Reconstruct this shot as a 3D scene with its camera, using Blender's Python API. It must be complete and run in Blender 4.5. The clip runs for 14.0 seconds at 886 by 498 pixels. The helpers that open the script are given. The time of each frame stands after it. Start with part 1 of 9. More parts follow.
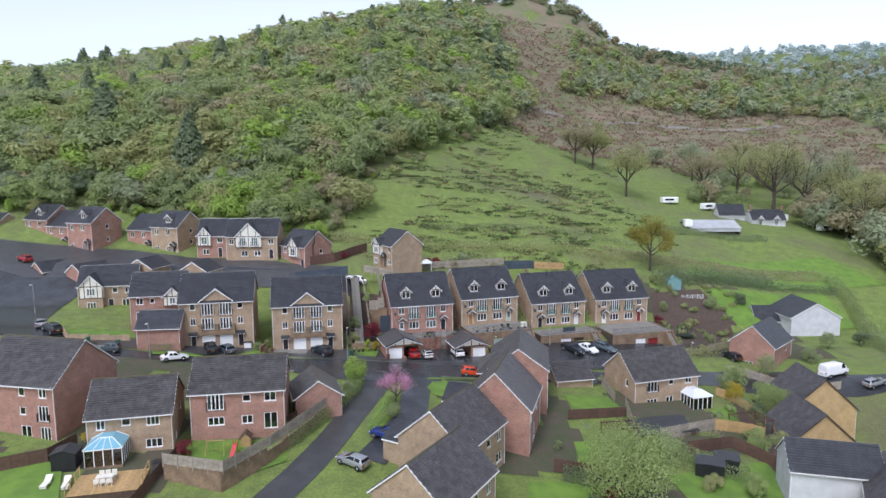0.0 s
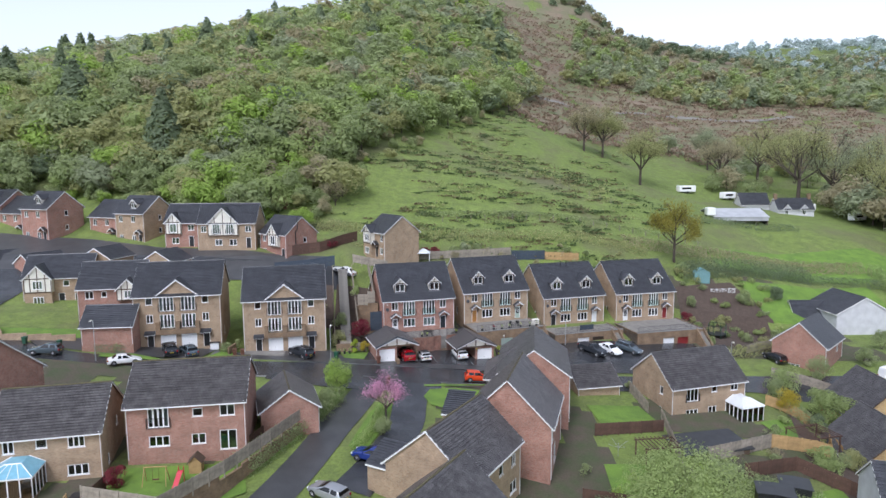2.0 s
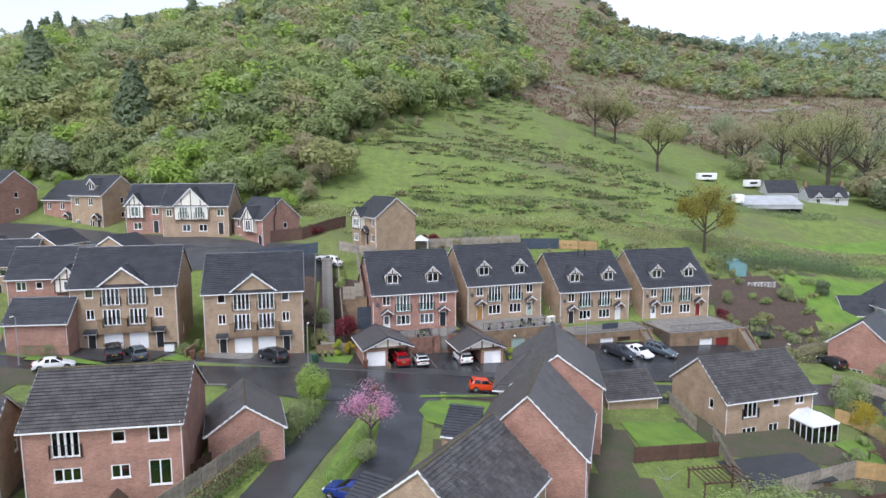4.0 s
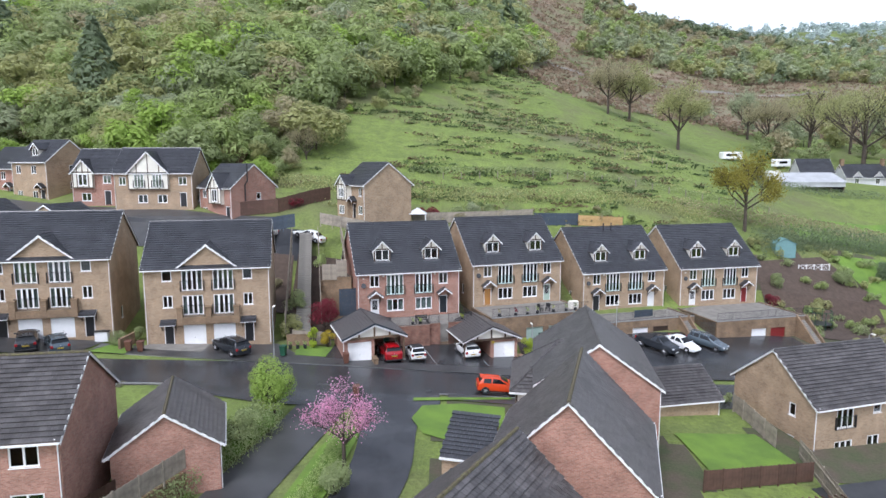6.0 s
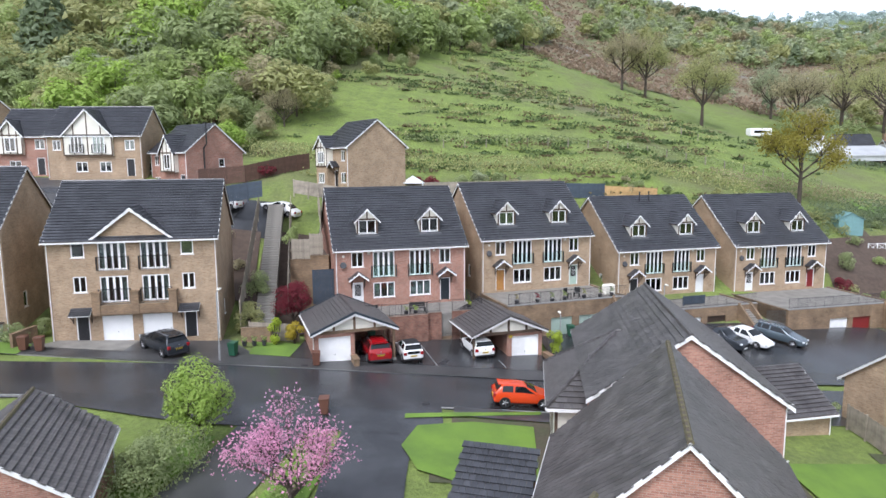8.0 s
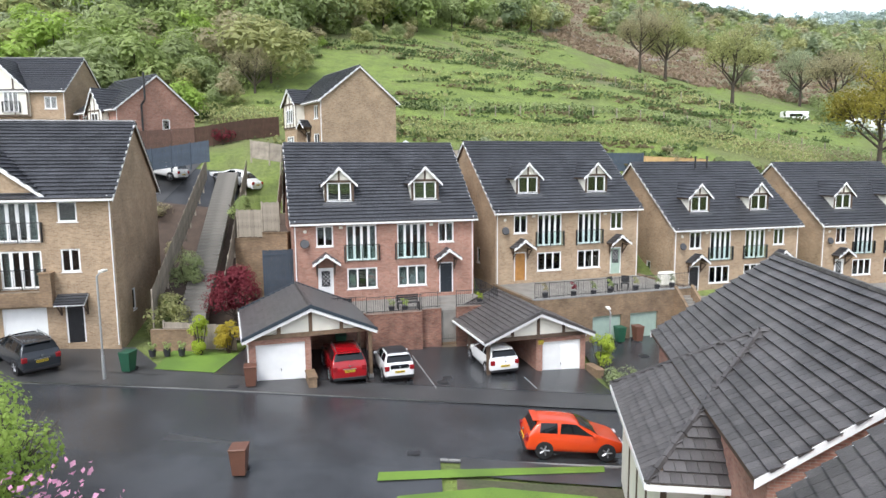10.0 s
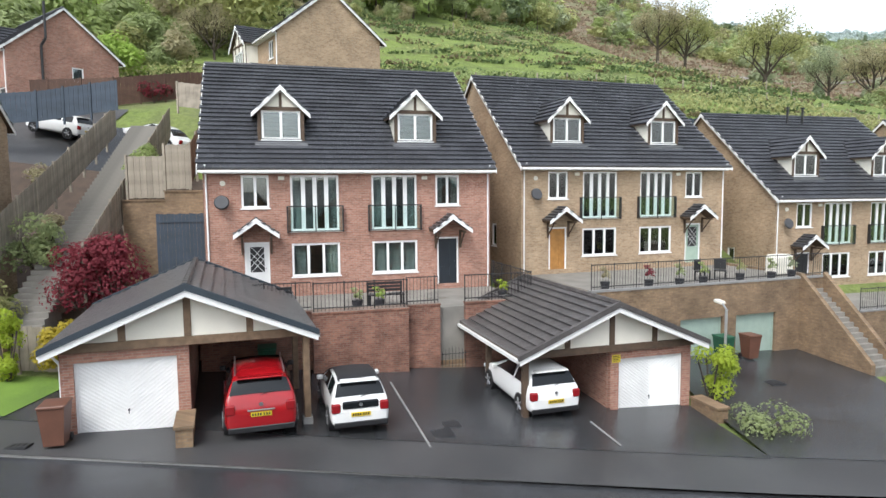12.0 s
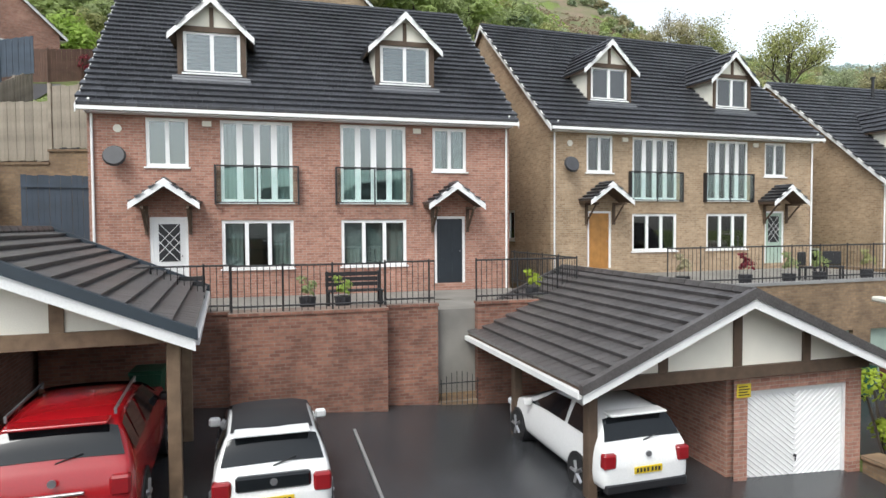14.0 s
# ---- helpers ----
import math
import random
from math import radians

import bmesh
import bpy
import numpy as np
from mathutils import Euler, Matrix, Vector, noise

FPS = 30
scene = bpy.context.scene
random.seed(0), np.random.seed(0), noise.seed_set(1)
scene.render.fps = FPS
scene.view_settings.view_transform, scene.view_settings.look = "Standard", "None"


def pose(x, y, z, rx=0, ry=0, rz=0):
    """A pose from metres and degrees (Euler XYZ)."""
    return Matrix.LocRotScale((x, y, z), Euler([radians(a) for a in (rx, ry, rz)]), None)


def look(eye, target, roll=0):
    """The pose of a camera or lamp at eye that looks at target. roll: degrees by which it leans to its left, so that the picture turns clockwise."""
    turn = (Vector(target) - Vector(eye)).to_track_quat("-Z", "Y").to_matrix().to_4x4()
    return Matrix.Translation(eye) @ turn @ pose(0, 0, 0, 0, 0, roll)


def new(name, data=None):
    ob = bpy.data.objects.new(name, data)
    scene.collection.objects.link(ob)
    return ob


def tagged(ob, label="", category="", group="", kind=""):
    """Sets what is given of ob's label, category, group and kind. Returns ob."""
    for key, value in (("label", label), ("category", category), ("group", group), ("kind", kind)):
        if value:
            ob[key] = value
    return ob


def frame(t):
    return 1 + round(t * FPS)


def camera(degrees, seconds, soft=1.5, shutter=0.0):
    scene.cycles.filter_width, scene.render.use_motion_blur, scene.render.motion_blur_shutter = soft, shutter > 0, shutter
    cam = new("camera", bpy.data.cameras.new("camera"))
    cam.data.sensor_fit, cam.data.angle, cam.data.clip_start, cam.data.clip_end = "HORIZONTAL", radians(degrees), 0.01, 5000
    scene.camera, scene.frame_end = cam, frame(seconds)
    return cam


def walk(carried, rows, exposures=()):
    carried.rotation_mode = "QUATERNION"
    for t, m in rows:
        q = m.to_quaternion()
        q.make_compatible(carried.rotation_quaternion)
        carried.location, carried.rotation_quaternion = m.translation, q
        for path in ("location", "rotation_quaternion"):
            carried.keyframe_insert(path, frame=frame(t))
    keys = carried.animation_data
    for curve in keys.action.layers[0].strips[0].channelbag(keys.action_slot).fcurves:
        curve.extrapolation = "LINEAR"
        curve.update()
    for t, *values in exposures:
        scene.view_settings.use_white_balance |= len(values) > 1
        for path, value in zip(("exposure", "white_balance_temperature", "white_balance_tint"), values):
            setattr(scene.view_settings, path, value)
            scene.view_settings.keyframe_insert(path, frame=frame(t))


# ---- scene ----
cam = camera(69.5, 14.0)
METRES, EYE, TILT, LEAN, TURN = 105.0, 33.2, 0.0, 0.0, 0.0
ROWS = [
    (0.0, 0.0, 0.0, 0.0, -0.03, -7.24, 0.25),
    (0.5, 0.0001, 0.0381, -0.0114, -0.09, -7.24, 0.32),
    (1.0, 0.0002, 0.0757, -0.0221, -0.1, -7.22, 0.36),
    (1.5, -0.0, 0.1125, -0.0326, -0.1, -7.21, 0.38),
    (2.0, -0.0, 0.1492, -0.0418, -0.07, -7.22, 0.32),
    (2.5, -0.0002, 0.1864, -0.0519, -0.05, -7.23, 0.21),
    (5.0, 0.0002, 0.3686, -0.102, -0.02, -7.57, 0.17),
    (5.5, -0.0001, 0.4056, -0.1163, -0.01, -7.66, 0.12),
    (6.0, -0.0003, 0.4436, -0.1285, 0.0, -7.66, 0.09),
    (6.5, -0.001, 0.4803, -0.1396, -0.02, -7.73, 0.11),
    (7.0, -0.0011, 0.5168, -0.1506, -0.03, -7.82, 0.2),
    (7.5, -0.002, 0.5529, -0.1623, -0.07, -7.83, 0.26),
    (8.0, -0.0022, 0.59, -0.1731, -0.08, -7.85, 0.37),
    (10.5, -0.0012, 0.7739, -0.226, 0.11, -6.92, 0.48),
    (11.0, -0.0013, 0.8106, -0.2375, 0.14, -6.47, 0.48),
    (11.5, -0.0022, 0.8476, -0.2478, 0.1, -5.85, 0.49),
    (12.0, -0.0019, 0.8804, -0.2571, 0.05, -5.12, 0.51),
    (12.5, -0.0021, 0.9092, -0.2651, 0.07, -4.29, 0.46),
    (13.0, -0.002, 0.9316, -0.271, 0.12, -3.43, 0.46),
    (13.5, -0.0013, 0.9482, -0.2757, 0.2, -2.65, 0.41),
    (14.0, -0.0017, 0.96, -0.2788, 0.19, -2.15, 0.36),
]
walk(cam, [(t, pose(0, 0, EYE, TILT, LEAN, TURN) @ pose(METRES * x, METRES * y, METRES * z, 90 + pitch, roll, yaw)) for t, x, y, z, yaw, pitch, roll in ROWS], [(0.0, 0.58, 5750, 15), (5.0, 0.82, 5800, 14), (8.0, 1.0, 5900, 13), (10.5, 1.17, 6200, 9), (12.0, 1.1, 6250, 8), (14.0, 0.93, 6350, 7)])

# ---- world and light ----
world = bpy.data.worlds.new("overcast_world")
scene.world = world
world.use_nodes = True
wn = world.node_tree
wn.nodes.clear()
sky = wn.nodes.new("ShaderNodeTexSky")
sky.sky_type = "NISHITA"
sky.sun_disc = False
sky.sun_elevation = radians(48)
sky.sun_rotation = radians(200)
sky.air_density, sky.dust_density, sky.ozone_density = 1.0, 2.0, 1.5
grey = wn.nodes.new("ShaderNodeHueSaturation")
grey.inputs["Saturation"].default_value = 0.3
wb = wn.nodes.new("ShaderNodeBackground")
wb.inputs["Strength"].default_value = 0.15
wo = wn.nodes.new("ShaderNodeOutputWorld")
wn.links.new(sky.outputs[0], grey.inputs["Color"])
wn.links.new(grey.outputs[0], wb.inputs["Color"])
wn.links.new(wb.outputs[0], wo.inputs["Surface"])

sun_data = bpy.data.lights.new("sun", "SUN")
sun_data.energy = 1.2
sun_data.angle = radians(20)
sun_data.color = (1.0, 0.97, 0.93)
sun = new("sun", sun_data)
sun.matrix_world = look((-30, -60, 100), (0, 0, 0))


# ---- materials ----
def material(name, col, rough=0.8, var=0.25, scale=3.0, bump=0.0, bscale=40.0, metal=0.0, spec=0.5, rand=0.0, col2=None, island=False, fine=0.12):
    m = bpy.data.materials.new(name)
    m.use_nodes = True
    nt = m.node_tree
    b = nt.nodes["Principled BSDF"]
    b.inputs["Roughness"].default_value = rough
    b.inputs["Metallic"].default_value = metal
    b.inputs["Specular IOR Level"].default_value = spec
    tc = nt.nodes.new("ShaderNodeTexCoord")
    n1 = nt.nodes.new("ShaderNodeTexNoise")
    n1.inputs["Scale"].default_value = scale
    n1.inputs["Detail"].default_value = 6
    nt.links.new(tc.outputs["Object"], n1.inputs["Vector"])
    mix = nt.nodes.new("ShaderNodeMix")
    mix.data_type = "RGBA"
    c2 = col2 or tuple(c * (1 - var) for c in col)
    ramp = nt.nodes.new("ShaderNodeValToRGB")
    ramp.color_ramp.elements[0].position, ramp.color_ramp.elements[1].position = 0.35, 0.65
    nt.links.new(n1.outputs["Fac"], ramp.inputs[0])
    nt.links.new(ramp.outputs[0], mix.inputs[0])
    mix.inputs[6].default_value = (*c2, 1)
    mix.inputs[7].default_value = (*col, 1)
    out = mix.outputs[2]
    n2 = nt.nodes.new("ShaderNodeTexNoise")
    n2.inputs["Scale"].default_value = bscale
    n2.inputs["Detail"].default_value = 3
    nt.links.new(tc.outputs["Object"], n2.inputs["Vector"])
    hsv = nt.nodes.new("ShaderNodeHueSaturation")
    mp = nt.nodes.new("ShaderNodeMapRange")
    mp.inputs[3].default_value, mp.inputs[4].default_value = 1 - fine, 1 + fine
    nt.links.new(n2.outputs["Fac"], mp.inputs[0])
    val = mp.outputs[0]
    if rand:
        if island:
            g = nt.nodes.new("ShaderNodeNewGeometry")
            src = g.outputs["Random Per Island"]
        else:
            g = nt.nodes.new("ShaderNodeObjectInfo")
            src = g.outputs["Random"]
        mr = nt.nodes.new("ShaderNodeMapRange")
        mr.inputs[3].default_value, mr.inputs[4].default_value = 1 - rand, 1 + rand
        nt.links.new(src, mr.inputs[0])
        mu = nt.nodes.new("ShaderNodeMath")
        mu.operation = "MULTIPLY"
        nt.links.new(val, mu.inputs[0])
        nt.links.new(mr.outputs[0], mu.inputs[1])
        val = mu.outputs[0]
    nt.links.new(val, hsv.inputs["Value"])
    nt.links.new(out, hsv.inputs["Color"])
    nt.links.new(hsv.outputs[0], b.inputs["Base Color"])
    if bump:
        bp = nt.nodes.new("ShaderNodeBump")
        bp.inputs["Strength"].default_value = bump
        bp.inputs["Distance"].default_value = 0.02
        nt.links.new(n2.outputs["Fac"], bp.inputs["Height"])
        nt.links.new(bp.outputs[0], b.inputs["Normal"])
    return m


def brick_material(name, c1, c2, mortar, stain=0.25):
    """Stretcher-bond brickwork at real size; runs along x on walls that face y and along y on walls that face x."""
    m = bpy.data.materials.new(name)
    m.use_nodes = True
    nt = m.node_tree
    b = nt.nodes["Principled BSDF"]
    b.inputs["Roughness"].default_value = 0.85
    tc = nt.nodes.new("ShaderNodeTexCoord")
    sep = nt.nodes.new("ShaderNodeSeparateXYZ")
    nt.links.new(tc.outputs["Object"], sep.inputs[0])
    add = nt.nodes.new("ShaderNodeMath")
    nt.links.new(sep.outputs[0], add.inputs[0])
    nt.links.new(sep.outputs[1], add.inputs[1])
    com = nt.nodes.new("ShaderNodeCombineXYZ")
    nt.links.new(add.outputs[0], com.inputs[0])
    nt.links.new(sep.outputs[2], com.inputs[1])
    br = nt.nodes.new("ShaderNodeTexBrick")
    br.inputs["Scale"].default_value = 1.0
    br.inputs["Brick Width"].default_value = 0.225
    br.inputs["Row Height"].default_value = 0.075
    br.inputs["Mortar Size"].default_value = 0.008
    br.inputs["Mortar Smooth"].default_value = 0.2
    br.inputs["Bias"].default_value = -0.1
    br.inputs["Color1"].default_value = (*c1, 1)
    br.inputs["Color2"].default_value = (*c2, 1)
    br.inputs["Mortar"].default_value = (*mortar, 1)
    nt.links.new(com.outputs[0], br.inputs["Vector"])
    n1 = nt.nodes.new("ShaderNodeTexNoise")
    n1.inputs["Scale"].default_value = 0.7
    n1.inputs["Detail"].default_value = 7
    n1.inputs["Roughness"].default_value = 0.65
    nt.links.new(tc.outputs["Object"], n1.inputs["Vector"])
    mp = nt.nodes.new("ShaderNodeMapRange")
    mp.inputs[1].default_value, mp.inputs[2].default_value = 0.3, 0.7
    mp.inputs[3].default_value, mp.inputs[4].default_value = 1 - stain, 1.12
    nt.links.new(n1.outputs["Fac"], mp.inputs[0])
    n3 = nt.nodes.new("ShaderNodeTexNoise")
    n3.inputs["Scale"].default_value = 9.0
    mp3 = nt.nodes.new("ShaderNodeMapRange")
    mp3.inputs[3].default_value, mp3.inputs[4].default_value = 0.7, 1.3
    nt.links.new(com.outputs[0], n3.inputs["Vector"])
    nt.links.new(n3.outputs["Fac"], mp3.inputs[0])
    mu = nt.nodes.new("ShaderNodeMath")
    mu.operation = "MULTIPLY"
    nt.links.new(mp.outputs[0], mu.inputs[0])
    nt.links.new(mp3.outputs[0], mu.inputs[1])
    hsv = nt.nodes.new("ShaderNodeHueSaturation")
    nt.links.new(br.outputs["Color"], hsv.inputs["Color"])
    nt.links.new(mu.outputs[0], hsv.inputs["Value"])
    nt.links.new(hsv.outputs[0], b.inputs["Base Color"])
    bp = nt.nodes.new("ShaderNodeBump")
    bp.inputs["Strength"].default_value = 0.5
    bp.inputs["Distance"].default_value = 0.01
    bp.invert = True
    nt.links.new(br.outputs["Fac"], bp.inputs["Height"])
    nt.links.new(bp.outputs[0], b.inputs["Normal"])
    return m


def glass_material(name, tint=(0.62, 0.72, 0.71), ior=2.3):
    """Thin window glass: clear, with reflections that grow at grazing angles."""
    m = bpy.data.materials.new(name)
    m.use_nodes = True
    nt = m.node_tree
    nt.nodes.clear()
    o = nt.nodes.new("ShaderNodeOutputMaterial")
    tr = nt.nodes.new("ShaderNodeBsdfTransparent")
    tr.inputs[0].default_value = (*tint, 1)
    gl = nt.nodes.new("ShaderNodeBsdfGlossy")
    gl.inputs["Roughness"].default_value = 0.02
    if ior < 2:
        fr = nt.nodes.new("ShaderNodeLayerWeight")
        fr.inputs[0].default_value = 0.12
        sheen = fr.outputs["Facing"]
    else:
        fr = nt.nodes.new("ShaderNodeFresnel")
        fr.inputs[0].default_value = ior
        sheen = fr.outputs[0]
    mx = nt.nodes.new("ShaderNodeMixShader")
    nt.links.new(sheen, mx.inputs[0])
    nt.links.new(tr.outputs[0], mx.inputs[1])
    nt.links.new(gl.outputs[0], mx.inputs[2])
    nt.links.new(mx.outputs[0], o.inputs[0])
    return m


RED = brick_material("red_brick", (0.42, 0.215, 0.155), (0.28, 0.125, 0.09), (0.38, 0.29, 0.235), 0.32)
BUFF = brick_material("buff_brick", (0.43, 0.305, 0.195), (0.30, 0.200, 0.12), (0.40, 0.33, 0.24), 0.32)
YELLOW = brick_material("yellow_brick", (0.50, 0.34, 0.15), (0.42, 0.27, 0.11), (0.45, 0.36, 0.22))
STAINRED = brick_material("stained_red_brick", (0.33, 0.155, 0.105), (0.20, 0.085, 0.06), (0.26, 0.19, 0.15), 0.6)
OLDBRICK = brick_material("stained_buff_brick", (0.30, 0.20, 0.115), (0.21, 0.135, 0.08), (0.22, 0.17, 0.12), 0.5)
TILE = material("dark_concrete_tile", (0.062, 0.064, 0.072), 0.30, 0.35, 0.9, 0.3, 60, rand=0.16, island=True)
TILE_OBJ = material("dark_concrete_tile_piece", (0.062, 0.064, 0.072), 0.30, 0.35, 0.9, 0.3, 60, rand=0.16)
TILE_BROWN = material("weathered_brown_tile", (0.096, 0.089, 0.088), 0.36, 0.35, 1.1, 0.45, 30, rand=0.2, island=True, col2=(0.05, 0.046, 0.045), fine=0.5)
TILE_BROWN_OBJ = material("weathered_brown_tile_piece", (0.096, 0.089, 0.088), 0.36, 0.35, 1.1, 0.45, 30, rand=0.2, col2=(0.05, 0.046, 0.045), fine=0.5)
MOSS = material("mossy_ridge", (0.13, 0.12, 0.05), 0.95, 0.4, 6, 0.8, 30, col2=(0.07, 0.055, 0.045))
WHITE = material("white_upvc", (0.80, 0.80, 0.79), 0.35, 0.06, 2.0)
RENDER = material("cream_render", (0.74, 0.71, 0.62), 0.85, 0.1, 1.2, 0.1, 60)
WRENDER = material("white_render", (0.56, 0.56, 0.57), 0.85, 0.15, 0.8, 0.1, 60)
TIMBER = material("brown_timber", (0.10, 0.065, 0.042), 0.7, 0.3, 5.0, 0.2, 50)
OAKTIMBER = material("stained_timber_beam", (0.19, 0.125, 0.075), 0.7, 0.35, 5.0, 0.2, 50)
BLACK = material("black_paint", (0.018, 0.018, 0.02), 0.45, 0.2)
FENCE = material("weathered_fence_wood", (0.34, 0.295, 0.235), 0.85, 0.35, 2.0, 0.3, 40, rand=0.15)
FENCE_BROWN = material("brown_fence_wood", (0.11, 0.06, 0.042), 0.8, 0.3, 2.0, 0.3, 40, rand=0.15)
FENCE_NEW = material("fresh_fence_wood", (0.46, 0.30, 0.13), 0.8, 0.25, 2.0, 0.3, 40, rand=0.12)
FENCE_BLUE = material("blue_grey_fence_paint", (0.052, 0.07, 0.095), 0.75, 0.25, 2.0, 0.2, 40, rand=0.1)
ASPHALT = material("wet_asphalt", (0.050, 0.052, 0.056), 0.25, 0.45, 0.35, 0.15, 60, fine=0.4)
ASPHALT2 = material("worn_asphalt", (0.065, 0.065, 0.066), 0.38, 0.35, 0.5, 0.2, 90, fine=0.2)
PATH = material("concrete_paving", (0.24, 0.225, 0.20), 0.7, 0.3, 1.0, 0.15, 50)
KERB = material("concrete_kerb", (0.27, 0.265, 0.255), 0.7, 0.2, 2.0)
GRASS = material("lawn_grass", (0.140, 0.235, 0.030), 0.9, 0.3, 0.5, 0.6, 25, col2=(0.095, 0.165, 0.025), fine=0.4)
SOIL = material("garden_soil", (0.085, 0.06, 0.045), 0.95, 0.3, 2.0, 0.5, 20)
GLASS = glass_material("window_glass")
RAILGLASS = glass_material("balcony_glass", (0.90, 0.965, 0.955), 1.5)
CURTAIN = material("pale_curtain", (0.72, 0.73, 0.72), 0.9, 0.2, 6.0)
INNER = material("dim_room", (0.28, 0.27, 0.26), 0.9, 0.2, 1.0)
METALGREY = material("grey_metal", (0.25, 0.25, 0.26), 0.4, 0.1, metal=0.8)
DISH = material("dark_dish_paint", (0.06, 0.06, 0.065), 0.5, 0.2)


# ---- mesh helpers ----
def finish(name, bm, mat, parent=None, label="", smooth=False):
    me = bpy.data.meshes.new(name)
    bm.to_mesh(me)
    bm.free()
    if smooth:
        for p in me.polygons:
            p.use_smooth = True
    for mm in (mat if isinstance(mat, (list, tuple)) else [mat]):
        me.materials.append(mm)
    ob = new(name, me)
    if parent:
        ob.parent = parent
    if label:
        ob["label"] = label
    return ob


def part(name, bm, mat, parent, label="", smooth=False):
    return finish(name, bm, mat, parent, label, smooth)


def raw(name, verts, faces, mat, parent=None, label="", smooth=False):
    """A mesh object straight from arrays of vertices and equal-sided faces."""
    me = bpy.data.meshes.new(name)
    verts = np.asarray(verts, dtype=np.float32).reshape(-1, 3)
    faces = np.asarray(faces, dtype=np.int32)
    nf, k = faces.shape
    me.vertices.add(len(verts))
    me.vertices.foreach_set("co", verts.ravel())
    me.loops.add(nf * k)
    me.loops.foreach_set("vertex_index", faces.ravel())
    me.polygons.add(nf)
    me.polygons.foreach_set("loop_start", np.arange(0, nf * k, k, dtype=np.int32))
    me.polygons.foreach_set("use_smooth", np.full(nf, smooth, dtype=bool))
    me.update(calc_edges=True)
    me.materials.append(mat)
    ob = new(name, me)
    if parent:
        ob.parent = parent
    if label:
        ob["label"] = label
    return ob


def root(name, m, label, category, group="", kind=""):
    e = new(name)
    e.matrix_basis = m
    return tagged(e, label, category, group, kind)


def box(bm, x0, x1, y0, y1, z0, z1, m=None, bev=0.0):
    vs = [bm.verts.new(Vector((x, y, z)) if m is None else m @ Vector((x, y, z))) for z in (z0, z1) for x, y in ((x0, y0), (x1, y0), (x1, y1), (x0, y1))]
    fs = [bm.faces.new([vs[i] for i in f]) for f in ((3, 2, 1, 0), (4, 5, 6, 7), (0, 1, 5, 4), (1, 2, 6, 5), (2, 3, 7, 6), (3, 0, 4, 7))]
    if bev:
        bmesh.ops.bevel(bm, geom=list({e for f in fs for e in f.edges}), offset=bev, segments=1, affect="EDGES")
    return vs


def prism(bm, pts, d0, d1, axis="y"):
    """A flat outline, extruded from d0 to d1. axis y: points are (x, z); axis x: (y, z); axis z: (x, y)."""
    put = {"y": lambda a, b, d: (a, d, b), "x": lambda a, b, d: (d, a, b), "z": lambda a, b, d: (a, b, d)}[axis]
    lo = [bm.verts.new(put(a, b, d0)) for a, b in pts]
    hi = [bm.verts.new(put(a, b, d1)) for a, b in pts]
    n = len(pts)
    bm.faces.new(lo[::-1])
    bm.faces.new(hi)
    for i in range(n):
        bm.faces.new([lo[i], lo[(i + 1) % n], hi[(i + 1) % n], hi[i]])
    bmesh.ops.recalc_face_normals(bm, faces=bm.faces[:])


def rod(bm, a, b, r, n=8, r2=None):
    a, b = Vector(a), Vector(b)
    q = (b - a).to_track_quat("Z", "Y").to_matrix()
    r2 = r if r2 is None else r2
    lo, hi = [], []
    for i in range(n):
        w = 2 * math.pi * i / n
        d = q @ Vector((math.cos(w), math.sin(w), 0))
        lo.append(bm.verts.new(a + d * r))
        hi.append(bm.verts.new(b + d * r2))
    for i in range(n):
        bm.faces.new([lo[i], lo[(i + 1) % n], hi[(i + 1) % n], hi[i]])
    bm.faces.new(lo[::-1])
    bm.faces.new(hi)


def B():
    return bmesh.new()


# ---- ground ----
NEAR_X = (-70, -30, 0, 30, 60)
NEAR = [
    (-200, (-20, -20, -20, -20, -20)),
    (40, (-5, -6, -6, -9.5, -13)),
    (68, (0.2, -1.6, -3.4, -6.8, -10.5)),
    (84, (2.6, -0.2, -1.5, -4.6, -8)),
    (92, (4.4, 0.7, -1.0, -3.6, -6.5)),
    (100, (5.0, 1.3, -0.65, -2.8, -5.2)),
    (113, (5.6, 1.6, -0.6, -2.5, -4.6)),
    (124, (7.0, 3.0, -0.4, -1.4, -3.5)),
    (131, (9.5, 8.5, 4.5, 0.5, -3.9)),
    (137, (12.6, 11.9, 10.5, 3.0, -3.2)),
]
HILL_X = (-220, -80, -20, 30, 80, 170, 360, 700)
HILL = [
    (137, (14, 12.6, 11.8, 3.4, -3.6, -4, -4, -4)),
    (150, (20, 15.5, 15.5, 12, 2.5, -1, -3, -4)),
    (180, (32, 31, 28, 22, 12.5, 6, 4, 10)),
    (215, (44, 49, 42, 30, 18, 11, 10, 20)),
    (255, (50, 62, 56, 43, 27, 18, 16, 30)),
    (315, (64, 84, 84, 61, 43, 30, 28, 60)),
    (385, (84, 106, 112, 87, 62, 50, 54, 90)),
    (490, (82, 132, 146, 138, 112, 86, 80, 110)),
    (620, (60, 124, 172, 184, 190, 142, 108, 140)),
    (900, (40, 80, 120, 150, 150, 160, 185, 195)),
]


